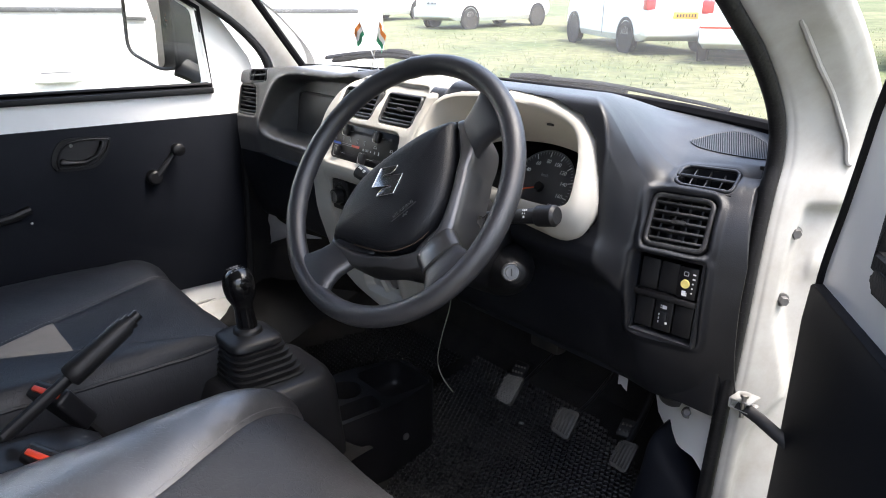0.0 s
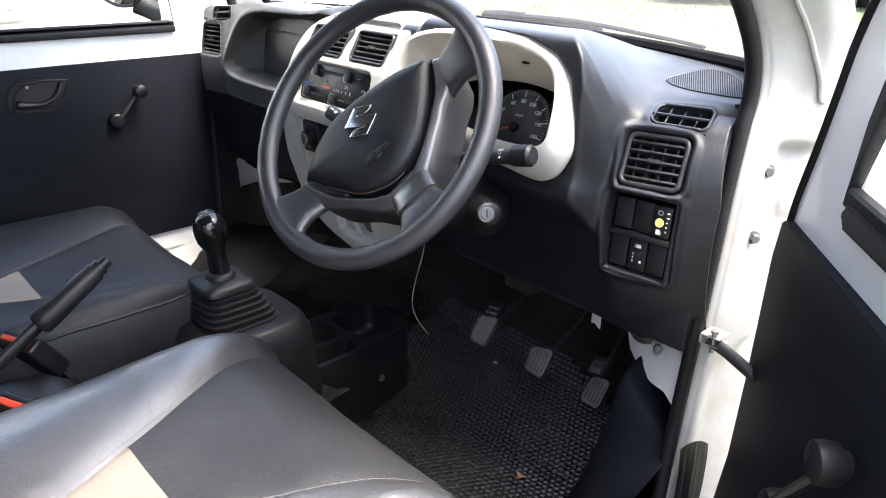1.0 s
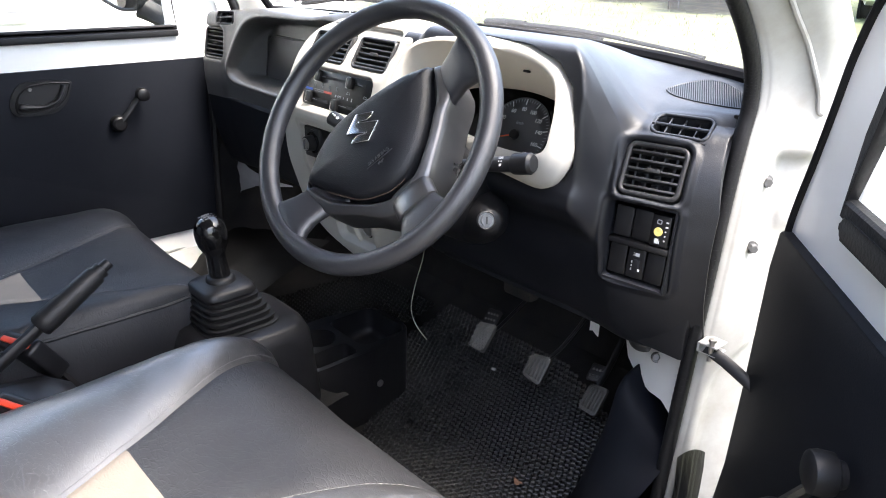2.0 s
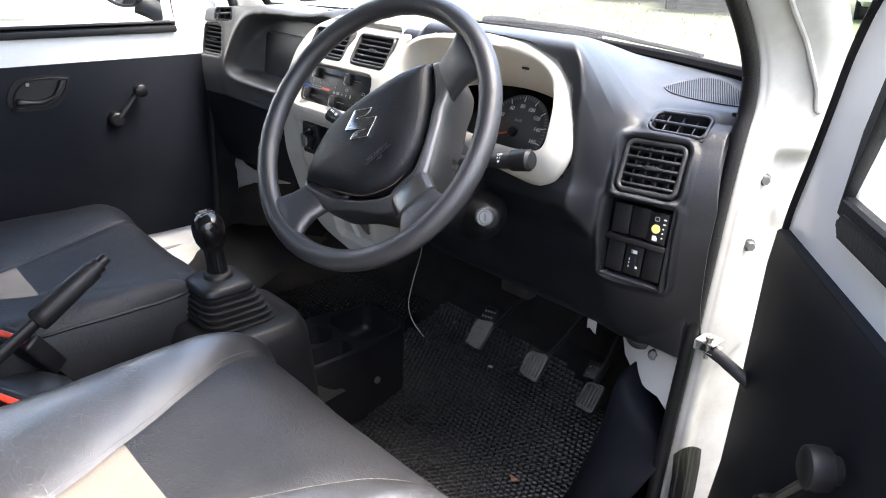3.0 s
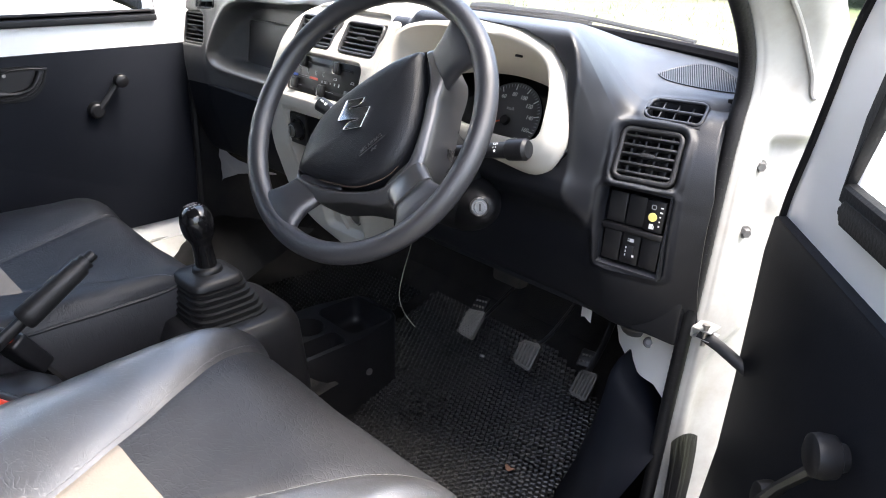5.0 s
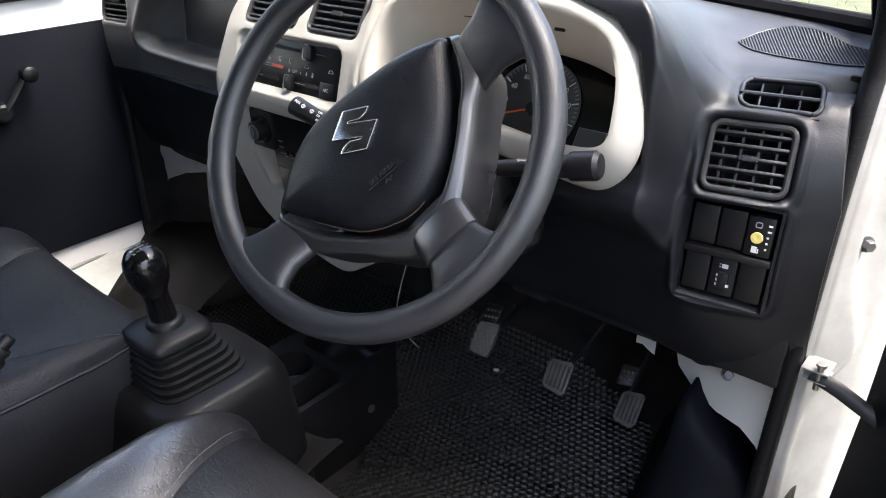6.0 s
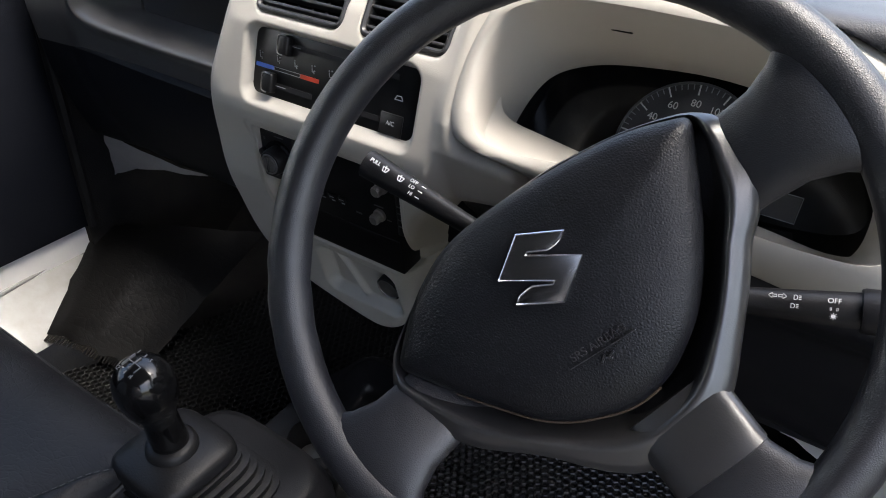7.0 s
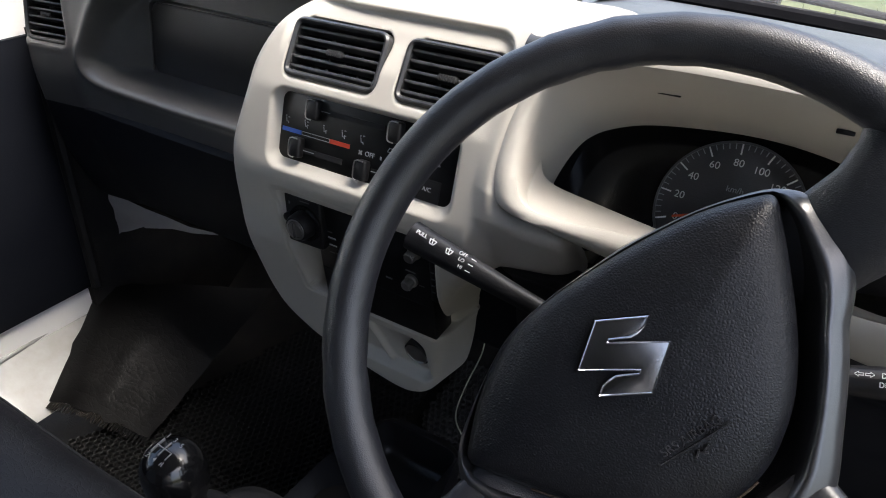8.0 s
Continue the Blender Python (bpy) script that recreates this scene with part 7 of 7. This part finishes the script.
def winder(door, base, knob, axis, k):
    """Window winder: spindle boss, crank arm and knob."""
    ax = Vector(axis).normalized()
    base, knob = Vector(base), Vector(knob)
    w = part("window_winder", lathe([(0.0165 * k, 0), (0.0165 * k, 0.006), (0.0145 * k, 0.016), (0.011 * k, 0.019), (0, 0.0195)], base, ax, 24), BLACK, door, "black window winder")
    part("crank", tube([base + ax * 0.012, base.lerp(knob, 0.4) + ax * 0.016, knob + ax * 0.006], [0.007 * k, 0.0055 * k, 0.0065 * k], 8, flat=0.7), BLACK, w)
    part("knob", lathe([(0.008 * k, 0), (0.009 * k, 0.006), (0.0125 * k, 0.009), (0.0135 * k, 0.02), (0.0125 * k, 0.028), (0.009 * k, 0.031), (0, 0.0315)], knob, ax, 22), BLACK, w, "round winder knob")


passenger_door()


# ---- driver's door (open) ----
def driver_door():
    t = thing("door_2", (0.74, 0.70, 0.62), "open driver's door, white with a dark trim board", "door", kind="structure")
    D = plane_at((0.729, 0.701, 0), (0.6346, -0.7729, 0), (0, 0, 1))     # local x away from the hinge, z
    # which way faces the cab: local z must point towards the seats
    inward = (D.to_3x3() @ Vector((0, 0, 1))).dot(Vector((-1, -1, 0))) > 0
    s = 1 if inward else -1
    edge = [(-0.06, 0.66), (-0.028, 0.768), (-0.017, 0.858), (-0.013, 0.969), (-0.011, 1.069), (-0.011, 1.153), (0.0, 1.214), (0.026, 1.282), (0.048, 1.347), (0.063, 1.394), (0.086, 1.438), (0.14, 1.505), (0.34, 1.70), (0.50, 1.80)]
    outline = edge + [(0.86, 1.80), (0.98, 1.3), (0.96, 0.66)]
    sk = part("door_shell", extrude(outline, D @ pose(0, 0, -0.06 * (s == 1) + 0.0), 0.06, 0.0), WHITE, t, "white painted door shell")
    win = [(0.146, 1.256), (0.9, 1.252), (0.84, 1.74), (0.52, 1.74), (0.315, 1.62), (0.180, 1.42), (0.155, 1.34)]
    cut(sk, [extrude(win, D @ pose(0, 0, -0.2), 0.4)])
    soften(sk, 0.008, 3)
    part("seal", tube(smooth_path([D @ Vector((x + 0.003, z, 0.0)) for x, z in edge], 4), 0.0058, 8), RUBBER, t, "black rubber seal along the door edge")
    part("window_frame", frame_strip(win, D @ pose(0, 0, 0.0 if s == 1 else -0.012), 0.02, 0.012, 0.003), RUBBER, t, "black window channel")
    part("belt_seal", extrude(rounded([(0.154, 1.240), (0.9, 1.238), (0.9, 1.261), (0.154, 1.263)], 0.009, 5), D @ pose(0, 0, 0 if s == 1 else -0.014), 0.014, 0.004, 3), RUBBER, t)
    g = part("pane", extrude(win, D @ pose(0, 0, -0.03 * s), 0.004), GLASS, t, "clear side window")
    g.visible_shadow = False
    tb = extrude(rounded([(-0.055, 0.68), (0.9, 0.68), (0.92, 1.190), (0.003, 1.190), (-0.008, 1.14), (-0.010, 0.98), (-0.018, 0.84)], 0.004), D @ pose(0, 0, 0.0 if s == 1 else -0.012), 0.012, 0.003)
    part("trim_board", tb, TRIM, t, "dark fibre trim board")
    n = D.to_3x3() @ Vector((0, 0, s))
    winder(t, D @ Vector((0.176, 0.918, 0.012 * s)), D @ Vector((0.297, 1.078, 0.020 * s)), n, 1.5)
    # check strap from the pillar
    st = thing("check_strap", (0.67, 0.70, 1.0), "steel door check strap on its bracket", "door check")
    part("strap", tube([(0.660, 0.692, 1.006), (0.69, 0.690, 0.998), (0.745, 0.685, 0.978)], 0.008, 6, flat=0.35), BLACK, st)
    part("bracket", join(box(0.650, 0.677, 0.686, 0.716, 1.0105, 1.013, 0.0010), box(0.650, 0.677, 0.686, 0.716, 0.9985, 1.0005, 0.0008), box(0.650, 0.653, 0.686, 0.716, 1.0, 1.0115)), WORN_DARKENED, st, "painted bracket")
    part("pin", lathe([(0.0035, -0.016), (0.0035, 0.012), (0.0055, 0.013), (0.005, 0.016), (0, 0.0165)], (0.668, 0.690, 1.006), (0, 0, 1), 12), STEEL, st, "steel pin")


driver_door()


# ---- passenger's side mirror ----
def side_mirror():
    t = thing("side_mirror", (-0.76, 0.64, 1.29), "black side mirror outside the passenger window", "mirror")
    m = plane_at((-0.955, 0.53, 1.425), (0.93, 0.36, 0), (0, 0.02, 1))
    o = rounded([(-0.048, -0.064), (0.075, -0.108), (0.135, -0.10), (0.13, 0.11), (-0.048, 0.12)], [0.035, 0.03, 0.02, 0.03, 0.03], 6)
    part("housing", extrude(o, m @ pose(0, 0, -0.07), 0.072, 0.008, 3), BLACK, t)
    part("glass", extrude([((x + 0.048) * 0.72 - 0.041, y * 0.94) for x, y in o], m @ pose(0, 0, 0.0025), 0.002), material("mirror_silver", (0.9, 0.9, 0.9), 0.01, 1.0), t, "silver mirror glass")
    part("bezel", frame_strip(o, m @ pose(0, 0, 0.001), 0.008, 0.008, 0.002), BLACK, t)
    part("arm", tube(smooth_path([(-0.85, 0.59, 1.33), (-0.79, 0.63, 1.30), (-0.74, 0.655, 1.285), (-0.725, 0.64, 1.28)], 4), [0.03, 0.028, 0.026, 0.026, 0.026, 0.026, 0.026, 0.026, 0.026, 0.026, 0.026, 0.026, 0.03], 10, flat=0.6), BLACK, t)


side_mirror()


# ---- white van parked alongside ----
def parked_van():
    t = thing("parked_van", (-2.7, 0.6, slope(-2.7, 0.6)), "white van parked close alongside", "van")
    g = slope(-2, 0)
    prof = [(-2.02, g + 0.22), (-2.0, g + 0.5), (-1.995, g + 0.9), (-2.0, g + 1.2), (-2.06, g + 1.4), (-2.14, g + 1.7), (-2.3, g + 1.82), (-2.9, g + 1.85), (-3.3, g + 1.8), (-3.45, g + 1.4), (-3.5, g + 0.9), (-3.48, g + 0.22)]
    part("body", loft([[(x, y, z) for x, z in prof] for y in (-1.5, -1.45, 0.5, 2.0, 2.05)]), WHITE, t)
    for ya, yb in ((-1.2, -0.5), (-0.35, 0.55), (0.62, 1.6)):
        m = plane_at((-2.035, 0, g + 1.22), (0, 1, 0), (-0.28, 0, 1))
        part("window", extrude(rounded([(ya, 0.04), (yb, 0.04), (yb - 0.03, 0.42), (ya + 0.03, 0.42)], 0.04), m, 0.02), DARKGLASS, t, "dark side window")
    part("belt_line", box(-1.998, -1.985, -1.4, 1.9, g + 1.215, g + 1.235, 0.004), GREY, t)
    part("seam", box(-1.999, -1.993, 0.352, 0.356, g + 0.4, g + 1.22), DEEP, t)
    h = part("door_handle", box(-1.985, -1.965, 0.47, 0.64, g + 0.965, g + 1.0, 0.01, 3), WHITE, t, "white door handle")
    part("recess", box(-1.997, -1.99, 0.50, 0.61, g + 0.975, g + 1.005, 0.002), GREY, h)
    for y in (-1.0, 1.5):
        wheel_at(t, (-2.08, y, g + 0.28), (1, 0, 0), 0.28)


def wheel_at(parent, at, axis, r):
    w = part("wheel", lathe([(r * 0.66, -0.07), (r * 0.95, -0.08), (r, -0.05), (r, 0.05), (r * 0.95, 0.08), (r * 0.66, 0.07)], at, axis, 28), TYRE, parent, "black tyre")
    a = Vector(axis).normalized()
    part("rim", lathe([(r * 0.66, 0.065), (r * 0.6, 0.04), (r * 0.2, 0.055), (0, 0.06)], at, axis, 28), ALLOY, w, "silver wheel rim")
    m = plane_at(Vector(at) + a * 0.05, a.orthogonal(), a.cross(a.orthogonal()))
    for k in range(7):
        part("gap", moved(box(r * 0.26, r * 0.56, -r * 0.07, r * 0.07, -0.012, 0.012, 0.004), m @ pose(0, 0, 0, 0, 0, k * 360 / 7)), DEEP, w)


parked_van()


def parked_car(at, turn, label, plate=PLATE, length=4.1, tall=1.5, stripe=False):
    """A white hatchback; local x to its right, y ahead, its tail at y = -length / 2."""
    x, y = at
    M = Matrix.Translation((x, y, slope(x, y))) @ pose(0, 0, 0, 1.9, 0, turn)
    t = thing("parked_car", (0, 0, 0), label, "car", "parked cars", m=M)
    L, W = length, 0.83
    # stations along the car: (y, floor, beltline, roof, half-width)
    st = [(-L / 2, 0.42, 0.78, 0.80, 0.70), (-L / 2 + 0.05, 0.32, 0.95, 0.99, 0.78), (-L / 2 + 0.25, 0.24, 1.0, 1.18 if tall > 1.45 else 1.04, 0.82), (-L / 2 + 0.6, 0.22, 0.98, tall - 0.05, W), (-0.5, 0.2, 0.96, tall, W), (0.35, 0.2, 0.95, tall - 0.05, W), (1.0, 0.2, 0.93, 1.02, W), (1.7, 0.22, 0.85, 0.88, 0.8), (L / 2 - 0.06, 0.3, 0.66, 0.68, 0.72), (L / 2, 0.4, 0.6, 0.61, 0.6)]
    rings = []
    for sy, fl, be, ro, hw in st:
        tuck = min(0.22, (ro - be) * 0.5)
        half = [(0.0, fl), (hw * 0.9, fl), (hw, fl + 0.12), (hw, (fl + be) / 2 + 0.05), (hw * 0.97, be), (hw - tuck, ro - 0.05 * (ro - be > 0.2)), (hw * 0.5, ro), (0.0, ro + 0.01)]
        rings.append([M @ Vector((p, sy, q)) for p, q in half] + [M @ Vector((-p, sy, q)) for p, q in half[-2:0:-1]])
    part("body", loft(rings), WHITE, t, sharp=30)
    wl = lambda bm: moved(bm, M)  # noqa: E731
    for s in (-1, 1):
        for sy in (-L / 2 + 0.72, L / 2 - 0.75):
            wheel_at(t, M @ Vector((s * 0.76, sy, 0.29)), M.to_3x3() @ Vector((s, 0, 0)), 0.3)
            part("arch", wl(moved(lathe([(0.36, -0.02), (0.36, 0.012), (0.3, 0.012), (0.3, -0.02)], (s * 0.832, sy, 0.3), (s, 0, 0), 28), Matrix.Identity(4))), DEEP, t)
        part("tail_light", wl(box(s * 0.70 - 0.1, s * 0.70 + 0.09, -L / 2 - 0.004, -L / 2 + 0.16, 0.80, 1.02, 0.03, 3)), TAIL, t, "red tail light")
        part("side_window", wl(extrude([(-1.2, 1.0), (0.75, 1.0), (0.3, tall - 0.1), (-1.0, tall - 0.1)], plane_at((s * (W - 0.02), 0, 0), (0, 1, 0), (-s * 0.3, 0, 1)), 0.01 * s)), DARKGLASS, t, "dark side window")
        part("door_handle", wl(box(s * (W + 0.002) - 0.012, s * (W + 0.002) + 0.012, -0.5, -0.33, 0.86, 0.9, 0.006)), WHITE, t)
        part("door_seam", wl(box(s * W - 0.006, s * W + 0.003, -0.25, -0.244, 0.3, 0.95)), DEEP, t)
    part("rear_window", wl(box(-0.55, 0.55, -L / 2 + 0.18, -L / 2 + 0.22, 1.05, 1.32, 0.02)), DARKGLASS, t, "dark rear window")
    part("bumper", wl(box(-0.8, 0.8, -L / 2 - 0.06, -L / 2 + 0.2, 0.32, 0.62, 0.06, 3)), WHITE, t, "white rear bumper")
    part("number_plate", wl(box(-0.25, 0.25, -L / 2 - 0.03, -L / 2 + 0.01, 0.66, 0.78, 0.01)), plate, t, "plate with dark bars")
    for i in range(7):
        part("plate_bar", wl(box(-0.2 + i * 0.06, -0.165 + i * 0.06, -L / 2 - 0.034, -L / 2 - 0.028, 0.69, 0.75)), DEEP, t)
    if stripe:
        part("stripe", wl(box(-0.8, 0.8, -L / 2 - 0.064, -L / 2 + 0.1, 0.58, 0.61)), RED, t, "red stripe")
    return t


parked_car((-8.6, 13.3), 62, "white hatchback on the grass with a yellow plate")
parked_car((-5.9, 13.3), 26, "white hatchback with a red stripe along its bumper", stripe=True)
parked_car((-16.0, 16.0), 2, "white saloon parked side-on in the field", plate=CLOTH, length=4.4)
parked_car((-21.2, 15.4), 12, "white saloon parked far off in the field", plate=CLOTH, length=4.4)
parked_car((-12.8, 17.6), 40, "white hatchback parked behind the others", plate=CLOTH)
parked_car((-2.9, 14.6), 12, "white hatchback parked past the driver's door", plate=CLOTH)
